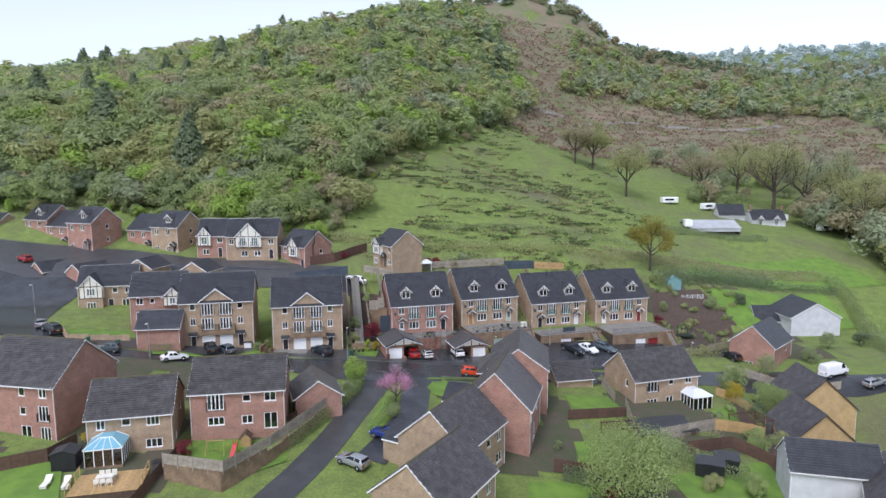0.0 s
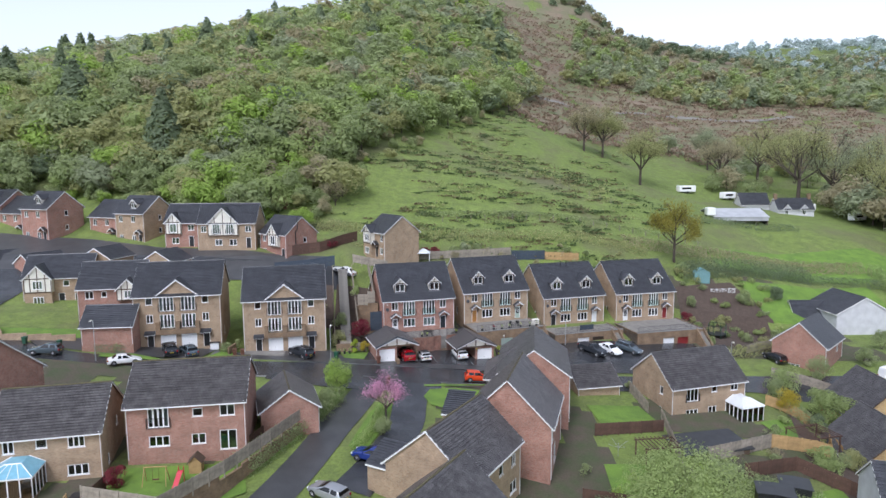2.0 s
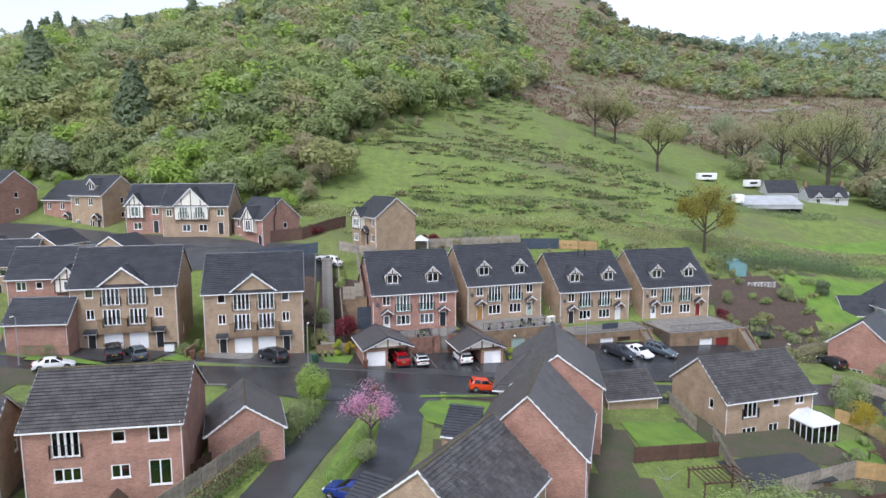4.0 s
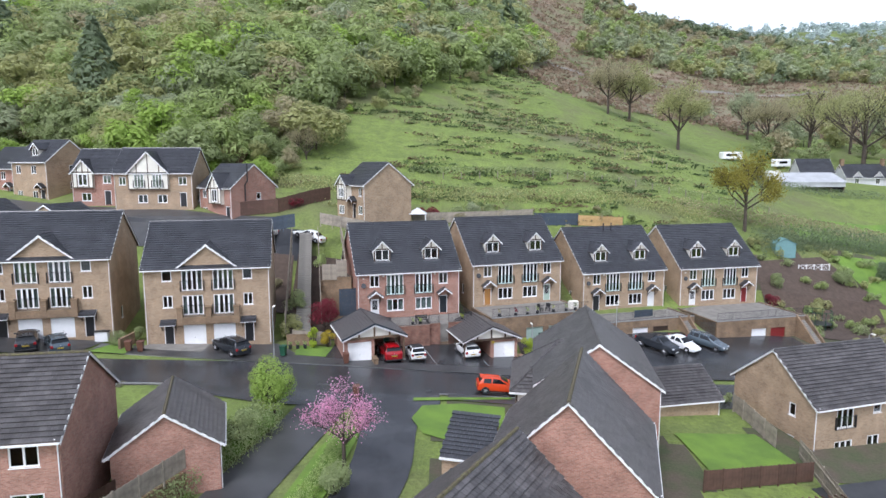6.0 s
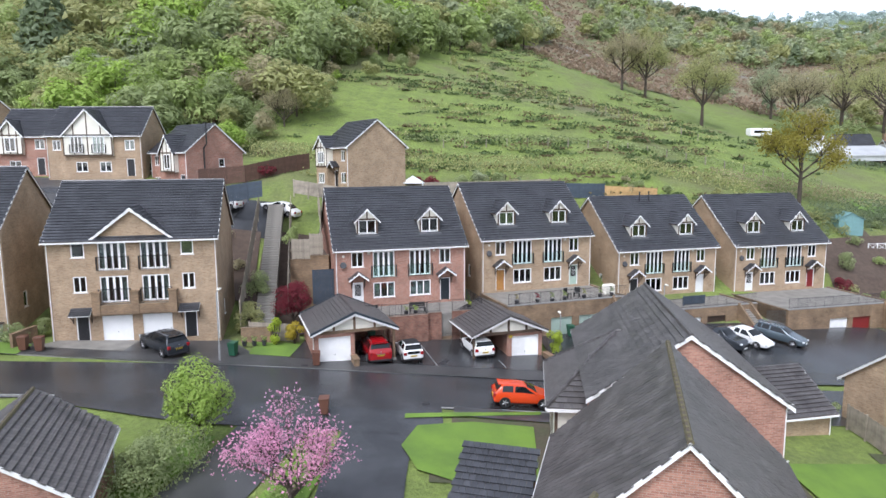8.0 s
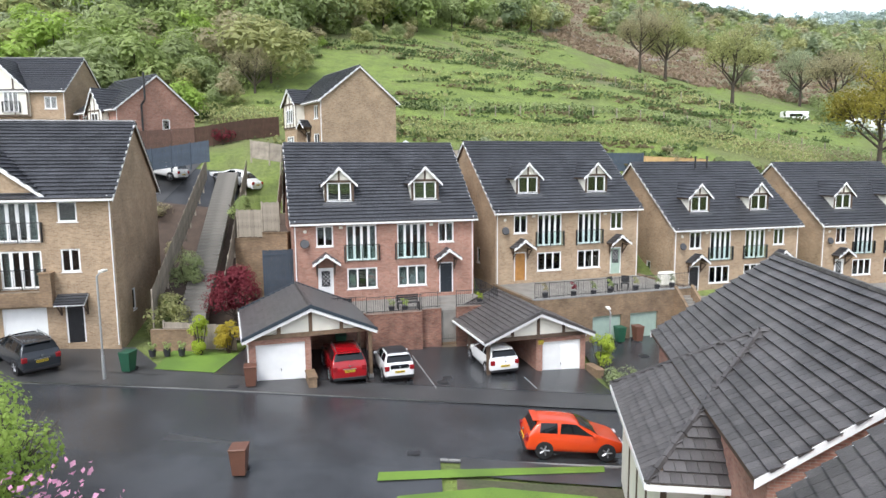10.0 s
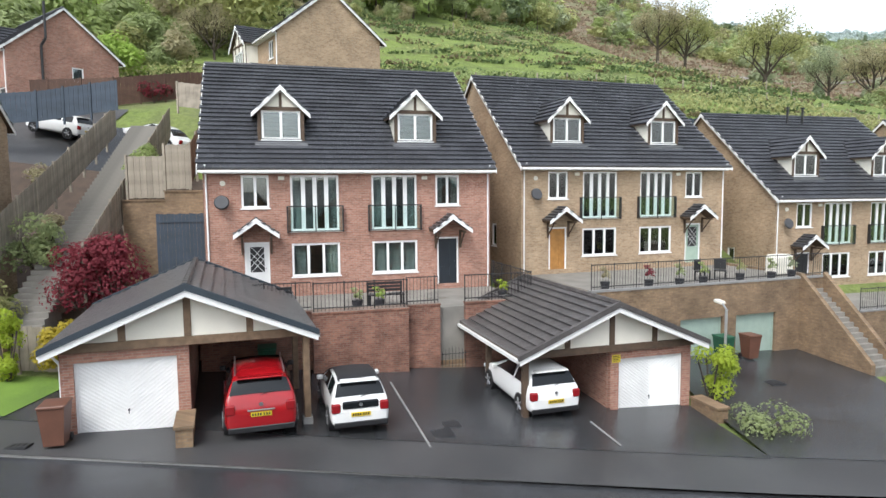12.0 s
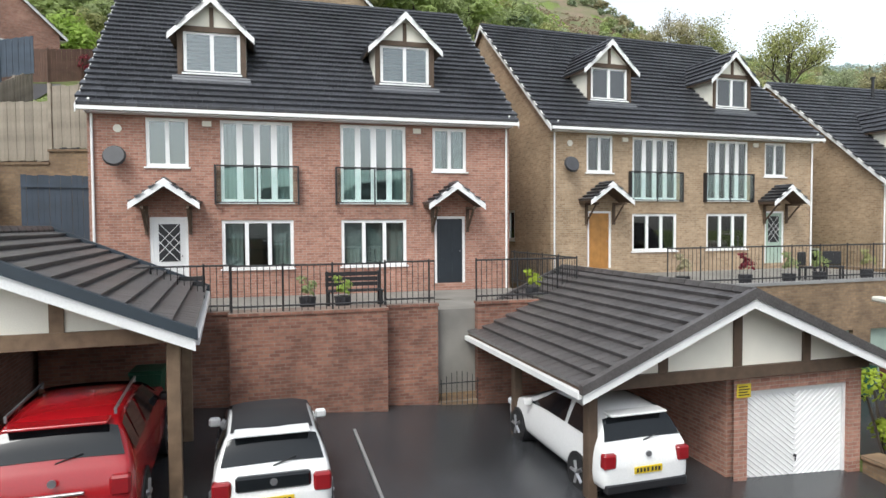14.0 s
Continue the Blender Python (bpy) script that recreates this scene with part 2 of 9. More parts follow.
def lookup(xs, rows, x, y):
    y = min(max(y, rows[0][0]), rows[-1][0])
    for (ya, za), (yb, zb) in zip(rows, rows[1:]):
        if y <= yb:
            break
    f = (y - ya) / (yb - ya)
    x = min(max(x, xs[0]), xs[-1])
    for i in range(len(xs) - 1):
        if x <= xs[i + 1]:
            break
    g = (x - xs[i]) / (xs[i + 1] - xs[i])
    a = za[i] + (za[i + 1] - za[i]) * g
    b = zb[i] + (zb[i + 1] - zb[i]) * g
    return a + (b - a) * f


def ground_z(x, y):
    z = lookup(NEAR_X, NEAR, x, y) if y < 137 else lookup(HILL_X, HILL, x, y)
    if y > 137:
        z += min(1.0, (y - 137) / 60) * 1.6 * noise.noise(Vector((x * 0.03, y * 0.03, 0)))
    # shoulder of the hilltop
    z += 11 * math.exp(-(((x - 122) / 30) ** 2) - ((y - 610) / 90) ** 2)
    # hollow in which the bungalows stand
    return z - 5.4 * math.exp(-((x - 63) / 13) ** 4 - ((y - 94) / 13) ** 4)


# ---- building parts; every house has its front along x, its depth along +y and its floor at z 0 ----
def wall_mesh(bm, w, h, openings, y=0.0, reveal=0.12, z0=0.0, x0=None):
    """A wall's face in the xz plane with rectangular openings and their reveals."""
    xa = -w / 2 if x0 is None else x0
    xs = sorted({xa, xa + w, *[v for o in openings for v in (o[0], o[1])]})
    zs = sorted({z0, h, *[v for o in openings for v in (o[2], o[3])]})
    grid = {}

    def vert(x, z):
        if (x, z) not in grid:
            grid[x, z] = bm.verts.new((x, y, z))
        return grid[x, z]

    for i in range(len(xs) - 1):
        for j in range(len(zs) - 1):
            cx, cz = (xs[i] + xs[i + 1]) / 2, (zs[j] + zs[j + 1]) / 2
            if any(o[0] < cx < o[1] and o[2] < cz < o[3] for o in openings):
                continue
            bm.faces.new([vert(xs[i], zs[j]), vert(xs[i + 1], zs[j]), vert(xs[i + 1], zs[j + 1]), vert(xs[i], zs[j + 1])])
    for a, b, c, d in openings:
        for p, q in (((a, c), (b, c)), ((b, c), (b, d)), ((b, d), (a, d)), ((a, d), (a, c))):
            bm.faces.new([bm.verts.new(v) for v in ((p[0], y, p[1]), (q[0], y, q[1]), (q[0], y + reveal, q[1]), (p[0], y + reveal, p[1]))])
    bmesh.ops.remove_doubles(bm, verts=bm.verts[:], dist=0.0005)


def turned(ob, m):
    if m is not None:
        ob.matrix_basis = m
    return ob


def window(parent, x, z, w, h, lights=2, m=None, y=0.0, frame_mat=None, curtain=0, name="window", transom=False):
    fm = frame_mat or WHITE
    if lights >= 4 and not curtain:
        curtain = 1
    bm = B()
    t = 0.09
    ya, yb = y + 0.035, y + 0.10
    box(bm, x - w / 2, x + w / 2, ya, yb, z, z + t)
    box(bm, x - w / 2, x + w / 2, ya, yb, z + h - t, z + h)
    for i in range(lights + 1):
        c = x - w / 2 + t / 2 + (w - t) * i / lights
        k = t / 2 if i in (0, lights) else t * (0.95 if lights >= 4 else 0.6)
        box(bm, c - k, c + k, ya - 0.004, yb + 0.002, z + t, z + h - t)
    if transom:
        box(bm, x - w / 2 + t, x + w / 2 - t, ya, yb, z + h * 0.72, z + h * 0.72 + 0.05)
    box(bm, x - w / 2 - 0.05, x + w / 2 + 0.05, y - 0.05, ya, z - 0.05, z - 0.002)
    f = turned(part(name, bm, fm, parent), m)
    bm = B()
    box(bm, x - w / 2 + t * 0.5, x + w / 2 - t * 0.5, y + 0.065, y + 0.075, z + t * 0.5, z + h - t * 0.5)
    g = part("pane", bm, GLASS, f)
    g.visible_shadow = False
    if curtain:
        for s in (-1, 1):
            bm = B()
            cw = w * (0.24 if curtain == 1 else 0.48)
            n = 8
            xa = x - w / 2 + t if s < 0 else x + w / 2 - t - cw
            prev = None
            for i in range(n + 1):
                px, py = xa + cw * i / n, y + 0.2 + 0.03 * (i % 2)
                a, b = bm.verts.new((px, py, z + 0.02)), bm.verts.new((px, py, z + h - 0.02))
                if prev:
                    bm.faces.new([prev[0], a, b, prev[1]])
                prev = (a, b)
            part("curtain", bm, CURTAIN, f)
    return f


def juliet(parent, x, z, w, h=1.05, glass=False, m=None, y=0.0):
    bm = B()
    yb = y - 0.16
    for zz, r in ((z + h, 0.022), (z + 0.06, 0.016)):
        box(bm, x - w / 2, x + w / 2, yb - r, yb + r, zz - r, zz + r)
    for s in (-1, 1):
        box(bm, x + s * w / 2 - 0.022, x + s * w / 2 + 0.022, yb - 0.024, y - 0.003, z, z + h + 0.02)
    box(bm, x - 0.02, x + 0.02, yb - 0.02, yb + 0.02, z, z + h)
    if not glass:
        n = int(w / 0.24)
        for i in range(1, n):
            xx = x - w / 2 + w * i / n
            box(bm, xx - 0.007, xx + 0.007, yb - 0.007, yb + 0.007, z + 0.07, z + h - 0.02)
    j = turned(part("balcony_rail", bm, BLACK, parent, "black metal balcony rail"), m)
    if glass:
        bm = B()
        box(bm, x - w / 2 + 0.04, x + w / 2 - 0.04, yb - 0.006, yb + 0.006, z + 0.08, z + h - 0.04)
        g = part("pane", bm, RAILGLASS, j)
        g.visible_shadow = False
    return j


def entrance(parent, x, w, h, mat, label, z=0.1, m=None, y=0.0, lattice=False):
    bm = B()
    t = 0.08
    for a, b in ((x - w / 2, x - w / 2 + t), (x + w / 2 - t, x + w / 2)):
        box(bm, a, b, y + 0.03, y + 0.1, z, z + h)
    box(bm, x - w / 2 + t, x + w / 2 - t, y + 0.03, y + 0.1, z + h - t, z + h)
    d = turned(part("door", bm, WHITE, parent, label), m)
    bm = B()
    iw = w / 2 - t
    box(bm, x - iw, x + iw, y + 0.06, y + 0.105, z, z + h - t)
    if not lattice:
        for zz0, zz1 in ((0.15, 0.75), (0.95, 1.85)):
            for s in (-1, 1):
                c = x + s * iw * 0.5
                box(bm, c - iw * 0.3, c + iw * 0.3, y + 0.045, y + 0.06, z + zz0, z + zz1)
    part("leaf", bm, mat, d)
    if lattice:
        bm = B()
        box(bm, x - iw * 0.66, x + iw * 0.66, y + 0.05, y + 0.056, z + 0.85, z + 1.9)
        part("pane", bm, BLACK, d)
        bm = B()
        for i in range(-2, 3):
            for s in (-1, 1):
                c = z + 1.375 + i * 0.26
                xa, za, xb, zb = x - iw * 0.66, c - 0.3 * s, x + iw * 0.66, c + 0.3 * s
                if min(za, zb) < z + 0.8 or max(za, zb) > z + 1.95:
                    continue
                rod(bm, (xa, y + 0.046, za), (xb, y + 0.046, zb), 0.011, 4)
        part("lattice", bm, WHITE, d)
    bm = B()
    rod(bm, (x + iw * 0.8, y + 0.05, z + 1.0), (x + iw * 0.8, y + 0.0, z + 1.0), 0.02, 6)
    part("handle", bm, METALGREY, d)
    return d


def garage_door(parent, x, w, h, mat=None, z=0.02, y=0.0, m=None, diag=True, label=""):
    mat = mat or WHITE
    bm = B()
    t = 0.07
    for a, b in ((x - w / 2, x - w / 2 + t), (x + w / 2 - t, x + w / 2)):
        box(bm, a, b, y + 0.03, y + 0.1, z, z + h)
    box(bm, x - w / 2 + t, x + w / 2 - t, y + 0.03, y + 0.1, z + h - t, z + h)
    d = turned(part("garage_door", bm, mat, parent, label), m)
    bm = B()
    box(bm, x - w / 2 + t, x + w / 2 - t, y + 0.07, y + 0.1, z + 0.01, z + h - t)
    if diag:
        half, top = w / 2 - t - 0.02, h - t - 0.03
        for s in (-1, 1):
            for i in range(-24, 26):
                c = i * 0.105
                pts = []
                for px in (0.015, half):
                    pz = c + px * 0.75
                    pts.append((px, pz))
                (xa, za), (xb, zb) = pts
                k = (zb - za) / (xb - xa)
                if zb < 0.04 or za > top:
                    continue
                if za < 0.04:
                    xa, za = xa + (0.04 - za) / k, 0.04
                if zb > top:
                    xb, zb = xb - (zb - top) / k, top
                rod(bm, (x + s * xa, y + 0.071, z + za), (x + s * xb, y + 0.071, z + zb), 0.016, 4)
    part("panel", bm, mat, d)
    bm = B()
    rod(bm, (x, y + 0.07, z + 0.75), (x, y + 0.03, z + 0.75), 0.03, 6)
    rod(bm, (x, y + 0.035, z + 0.75), (x, y + 0.035, z + 0.65), 0.012, 5)
    part("handle", bm, BLACK, d)
    return d


def tile_unit(tw, th, thick=0.085, gap=0.012):
    """One interlocking tile, its top edge at the origin, running down along -y and lying on z 0."""
    a = tw / 2 - gap / 2
    v = [(-a, 0.03, 0.006), (a, 0.03, 0.006), (a, -th, thick), (a, -th, 0.0), (-a, -th, 0.0), (-a, -th, thick), (0.0, 0.03, 0.006), (0.0, -th, thick)]
    faces = [(6, 0, 5, 7), (1, 6, 7, 2), (5, 4, 7), (7, 4, 3), (7, 3, 2), (2, 3, 1), (0, 4, 5)]
    return v, faces


TILE_MESHES = {}


def tile_data(tw, th, mat):
    key = (tw, th, mat.name)
    if key not in TILE_MESHES:
        v, f = tile_unit(tw, th)
        me = bpy.data.meshes.new("roof_tile")
        me.from_pydata(v, [], f)
        me.materials.append(mat)
        TILE_MESHES[key] = me
    return TILE_MESHES[key]


LATER = []


def slope_tiles(parent, pos, ux, up, width, length, mats, detail, near=None, tw=0.30, th=0.33, inside=None):
    """Tiles on one roof slope. pos: the lower left corner at the eaves; ux: along the eaves; up: up the slope. inside(a, b): whether a tile at that place is laid."""
    ux, up = Vector(ux).normalized(), Vector(up).normalized()
    nrm = ux.cross(up)
    rows = max(1, int(round(length / th)))
    th = length / rows
    if detail == 0:
        vs, fs = [], []
        for r in range(rows):
            b0, b1 = r * th, (r + 1) * th
            n = max(1, int(width / 1.2))
            for c in range(n):
                a0, a1 = width * c / n, width * (c + 1) / n
                if inside and not inside((a0 + a1) / 2, (b0 + b1) / 2):
                    continue
                k = len(vs)
                lift = 0.085
                for a, b, hh in ((a0, b0, lift), (a1, b0, lift), (a1, b1 + 0.02, 0.012), (a0, b1 + 0.02, 0.012), (a0, b0, 0.0), (a1, b0, 0.0)):
                    vs.append(Vector(pos) + ux * a + up * b + nrm * hh)
                fs += [(k, k + 1, k + 2, k + 3), (k + 4, k + 5, k + 1, k)]
        ob = raw("roof_tiles", vs, fs, mats[0], parent)
        ob["kind"] = "stuff"
        return
    cols = max(1, int(round(width / tw)))
    tw = width / cols
    rot = Matrix((ux, up, nrm)).transposed().to_4x4()
    places = []
    for r in range(rows):
        for c in range(cols + (r % 2)):
            a = (c + 0.5) * tw - (tw / 2 if r % 2 else 0)
            a = min(max(a, tw * 0.25), width - tw * 0.25)
            b = (r + 1) * th
            if inside and not inside(a, b - th / 2):
                continue
            places.append(Vector(pos) + ux * a + up * b)
    if near and detail == 2:
        places.sort(key=lambda p: (p - Vector(near)).length)
        single, rest = places[:250], places[250:]
        LATER.append((parent, rot, single, round(tw, 4), round(th, 4), mats[1]))
    else:
        rest = places
    v, f = tile_unit(tw, th)
    v = np.array([rot.to_3x3() @ Vector(p) for p in v])
    tri = []
    for q in f:
        tri += [q[:3]] if len(q) == 3 else [(q[0], q[1], q[2]), (q[0], q[2], q[3])]
    tri = np.array(tri)
    if rest:
        pp = np.array([tuple(p) for p in rest])
        jit = np.random.default_rng(3).normal(0, 0.0015, (len(pp), 1, 1))
        vs = (pp[:, None, :] + v[None] + jit * np.array(nrm)).reshape(-1, 3)
        fs = (tri[None] + (np.arange(len(pp)) * len(v))[:, None, None]).reshape(-1, 3)
        ob = raw("roof_tiles", vs, fs, mats[0], parent)
        ob["kind"] = "stuff"


def lay_single_tiles():
    rng = random.Random(5)
    for parent, rot, places, tw, th, mat in LATER:
        me = tile_data(tw, th, mat)
        for p in places:
            o = new("roof_tile", me)
            o.parent = parent
            o.matrix_basis = Matrix.Translation(p) @ rot @ pose(0, 0, 0, rng.uniform(-0.15, 0.15), rng.uniform(-0.1, 0.1), rng.uniform(-0.2, 0.2))


def ridge_tiles(parent, a, b, r, mat):
    """Half-round ridge tiles, each a piece of its own."""
    a, b = Vector(a), Vector(b)
    n = max(1, int((b - a).length / 0.42))
    l = (b - a).length / n
    bm = B()
    rod(bm, (0, 0, 0), (0, 0, l * 0.98), r, 6, r * 0.92)
    me = bpy.data.meshes.new("ridge_tile")
    bm.to_mesh(me)
    bm.free()
    me.materials.append(mat)
    q = (b - a).to_track_quat("Z", "Y").to_matrix().to_4x4()
    for i in range(n):
        o = new("ridge_tile", me)
        o.parent = parent
        o.matrix_basis = Matrix.Translation(a.lerp(b, i / n)) @ q


def ridge_line(bm, a, b, r=0.11):
    a, b = Vector(a), Vector(b)
    n = max(1, int((b - a).length / 0.42))
    for i in range(n):
        p, q = a.lerp(b, i / n), a.lerp(b, (i + 0.97) / n)
        rod(bm, p, q, r, 6, r * 0.93)


def gable_roof(parent, w, d, h, rise, mats, over=0.35, side=0.18, detail=1, near=None, x0=0.0, y0=0.0, verge=None, ridge_mat=None, gutter=True, back=True, name="roof"):
    """A roof whose ridge runs along x. w, d: the walls' outline; h: the eaves' height at the wall."""
    half = d / 2
    s = rise / half
    za = h - over * s
    L = math.hypot(half + over, rise + over * s)
    xw = w + 2 * side
    bm = B()
    t = 0.10
    prism(bm, [(-over + y0, za), (half + y0, h + rise), (d + over + y0, za), (d + over + y0, za - t), (half + y0, h + rise - t), (-over + y0, za - t)], x0 - xw / 2, x0 + xw / 2, "x")
    roof = part(name, bm, TIMBER, parent)
    lift = 0.02
    slope_tiles(roof, (x0 - xw / 2, -over + y0, za + lift), (1, 0, 0), (0, half + over, rise + over * s), xw, L, mats, detail, near)
    if back:
        slope_tiles(roof, (x0 + xw / 2, d + over + y0, za + lift), (-1, 0, 0), (0, -half - over, rise + over * s), xw, L, mats, min(detail, 1), None)
    if detail == 2:
        ridge_tiles(roof, (x0 - xw / 2, half + y0, h + rise + 0.03), (x0 + xw / 2, half + y0, h + rise + 0.03), 0.11, ridge_mat or mats[1])
    else:
        bm = B()
        ridge_line(bm, (x0 - xw / 2, half + y0, h + rise + 0.03), (x0 + xw / 2, half + y0, h + rise + 0.03))
        part("ridge", bm, ridge_mat or mats[0], roof)
    vm = verge or WHITE
    for sx in (-1, 1):
        bm = B()
        xa = x0 + sx * (xw / 2 - 0.005)
        xb = xa + sx * 0.03
        k = 0.2
        prism(bm, [(-over - 0.03 + y0, za + 0.015), (half + y0, h + rise + 0.05), (d + over + 0.03 + y0, za + 0.015), (d + over + 0.03 + y0, za + 0.015 - k), (half + y0, h + rise + 0.05 - k), (-over - 0.03 + y0, za + 0.015 - k)], min(xa, xb), max(xa, xb), "x")
        part("bargeboard", bm, vm, roof)
    if gutter:
        for yy in ((-over + y0, d + over + y0) if back else (-over + y0,)):
            sg = -1 if yy < y0 + half else 1
            bm = B()
            box(bm, x0 - xw / 2 + 0.03, x0 + xw / 2 - 0.03, min(yy, yy + sg * 0.11), max(yy, yy + sg * 0.11), za - 0.12, za - 0.02)
            part("gutter", bm, WHITE, roof)
            bm = B()
            box(bm, x0 - w / 2, x0 + w / 2, min(yy + 0.02 * -sg, y0 if sg < 0 else y0 + d), max(yy + 0.02 * -sg, y0 if sg < 0 else y0 + d), za - 0.16, za - 0.125)
            part("soffit", bm, WHITE, roof)
    return roof


def downpipe(parent, x, z0, z1, y=-0.06, m=None):
    bm = B()
    rod(bm, (x, y, z0), (x, y, z1 - 0.35), 0.035, 6)
    rod(bm, (x, y, z1 - 0.35), (x, y - 0.28, z1 - 0.1), 0.035, 6)
    return turned(part("downpipe", bm, WHITE, parent), m)


def shell(parent, w, d, h, rise, mat, front=(), right=(), left=(), base=-1.5, y0=0.0, x0=0.0):
    """Four walls and two gables. Openings are (x or y from, to, z from, to) on the front, and on the sides along y."""
    bm = B()
    wall_mesh(bm, w, h, list(front), y0, z0=base, x0=x0 - w / 2)
    part("wall", bm, mat, parent)
    for sx, ops in ((1, right), (-1, left)):
        bm = B()
        wall_mesh(bm, d, h, [(a, b, c, e) for a, b, c, e in ops], 0.0, z0=base, x0=0.0)
        tip = bm.verts.new((d / 2, 0, h + rise))
        bm.faces.new([bm.verts.new((0, 0, h)), bm.verts.new((d, 0, h)), tip])
        bmesh.ops.remove_doubles(bm, verts=bm.verts[:], dist=0.0005)
        for v in bm.verts:
            a, b, c = v.co
            v.co = (x0 + sx * (w / 2) - sx * b, y0 + a, c)
        bmesh.ops.recalc_face_normals(bm, faces=bm.faces[:])
        part("wall", bm, mat, parent)
    bm = B()
    wall_mesh(bm, w, h, [], y0 + d, z0=base, x0=x0 - w / 2)
    part("wall", bm, mat, parent)
    bm = B()
    box(bm, x0 - w / 2 + 0.2, x0 + w / 2 - 0.2, y0 + 1.6, y0 + d - 0.3, base, h)
    part("interior", bm, INNER, parent, "dim room wall behind the windows")


def side_window(parent, sx, w, y, z, ww, wh, lights=1):
    m = pose(sx * w / 2, y, 0, 0, 0, 90 * sx)
    return window(parent, 0, z, ww, wh, lights, m)


def canopy(parent, x, z, w=1.7, out=0.85, rise=0.62, m=None, mats=None):
    mats = mats or (TILE, TILE_OBJ)
    bm = B()
    a = w / 2
    prism(bm, [(x - a, z), (x, z + rise), (x + a, z), (x + a, z - 0.07), (x, z + rise - 0.07), (x - a, z - 0.07)], -out, -0.003, "y")
    c = turned(part("porch_canopy", bm, TIMBER, parent, "small tiled gable canopy with white bargeboards"), m)
    ln = math.hypot(a, rise)
    slope_tiles(c, (x - a, -0.003, z + 0.01), (0, -1, 0), (a, 0, rise), out, ln, mats, 1, tw=0.28, th=0.22)
    slope_tiles(c, (x + a, -out, z + 0.01), (0, 1, 0), (-a, 0, rise), out, ln, mats, 1, tw=0.28, th=0.22)
    bm = B()
    k = 0.16
    prism(bm, [(x - a - 0.04, z + 0.01), (x, z + rise + 0.06), (x + a + 0.04, z + 0.01), (x + a + 0.04, z - k), (x, z + rise - k), (x - a - 0.04, z - k)], -out - 0.03, -out, "y")
    part("bargeboard", bm, WHITE, c)
    bm = B()
    ridge_line(bm, (x, -out, z + rise + 0.03), (x, -0.01, z + rise + 0.03), 0.07)
    part("ridge", bm, mats[0], c)
    for s in (-1, 1):
        bm = B()
        xx = x + s * (a - 0.28)
        box(bm, xx - 0.04, xx + 0.04, -0.09, -0.004, z - 0.85, z - 0.05)
        rod(bm, (xx, -0.06, z - 0.75), (xx, -out + 0.15, z - 0.1), 0.04, 4)
        box(bm, xx - 0.04, xx + 0.04, -out + 0.05, -0.09, z - 0.14, z - 0.06)
        part("bracket", bm, TIMBER, c)


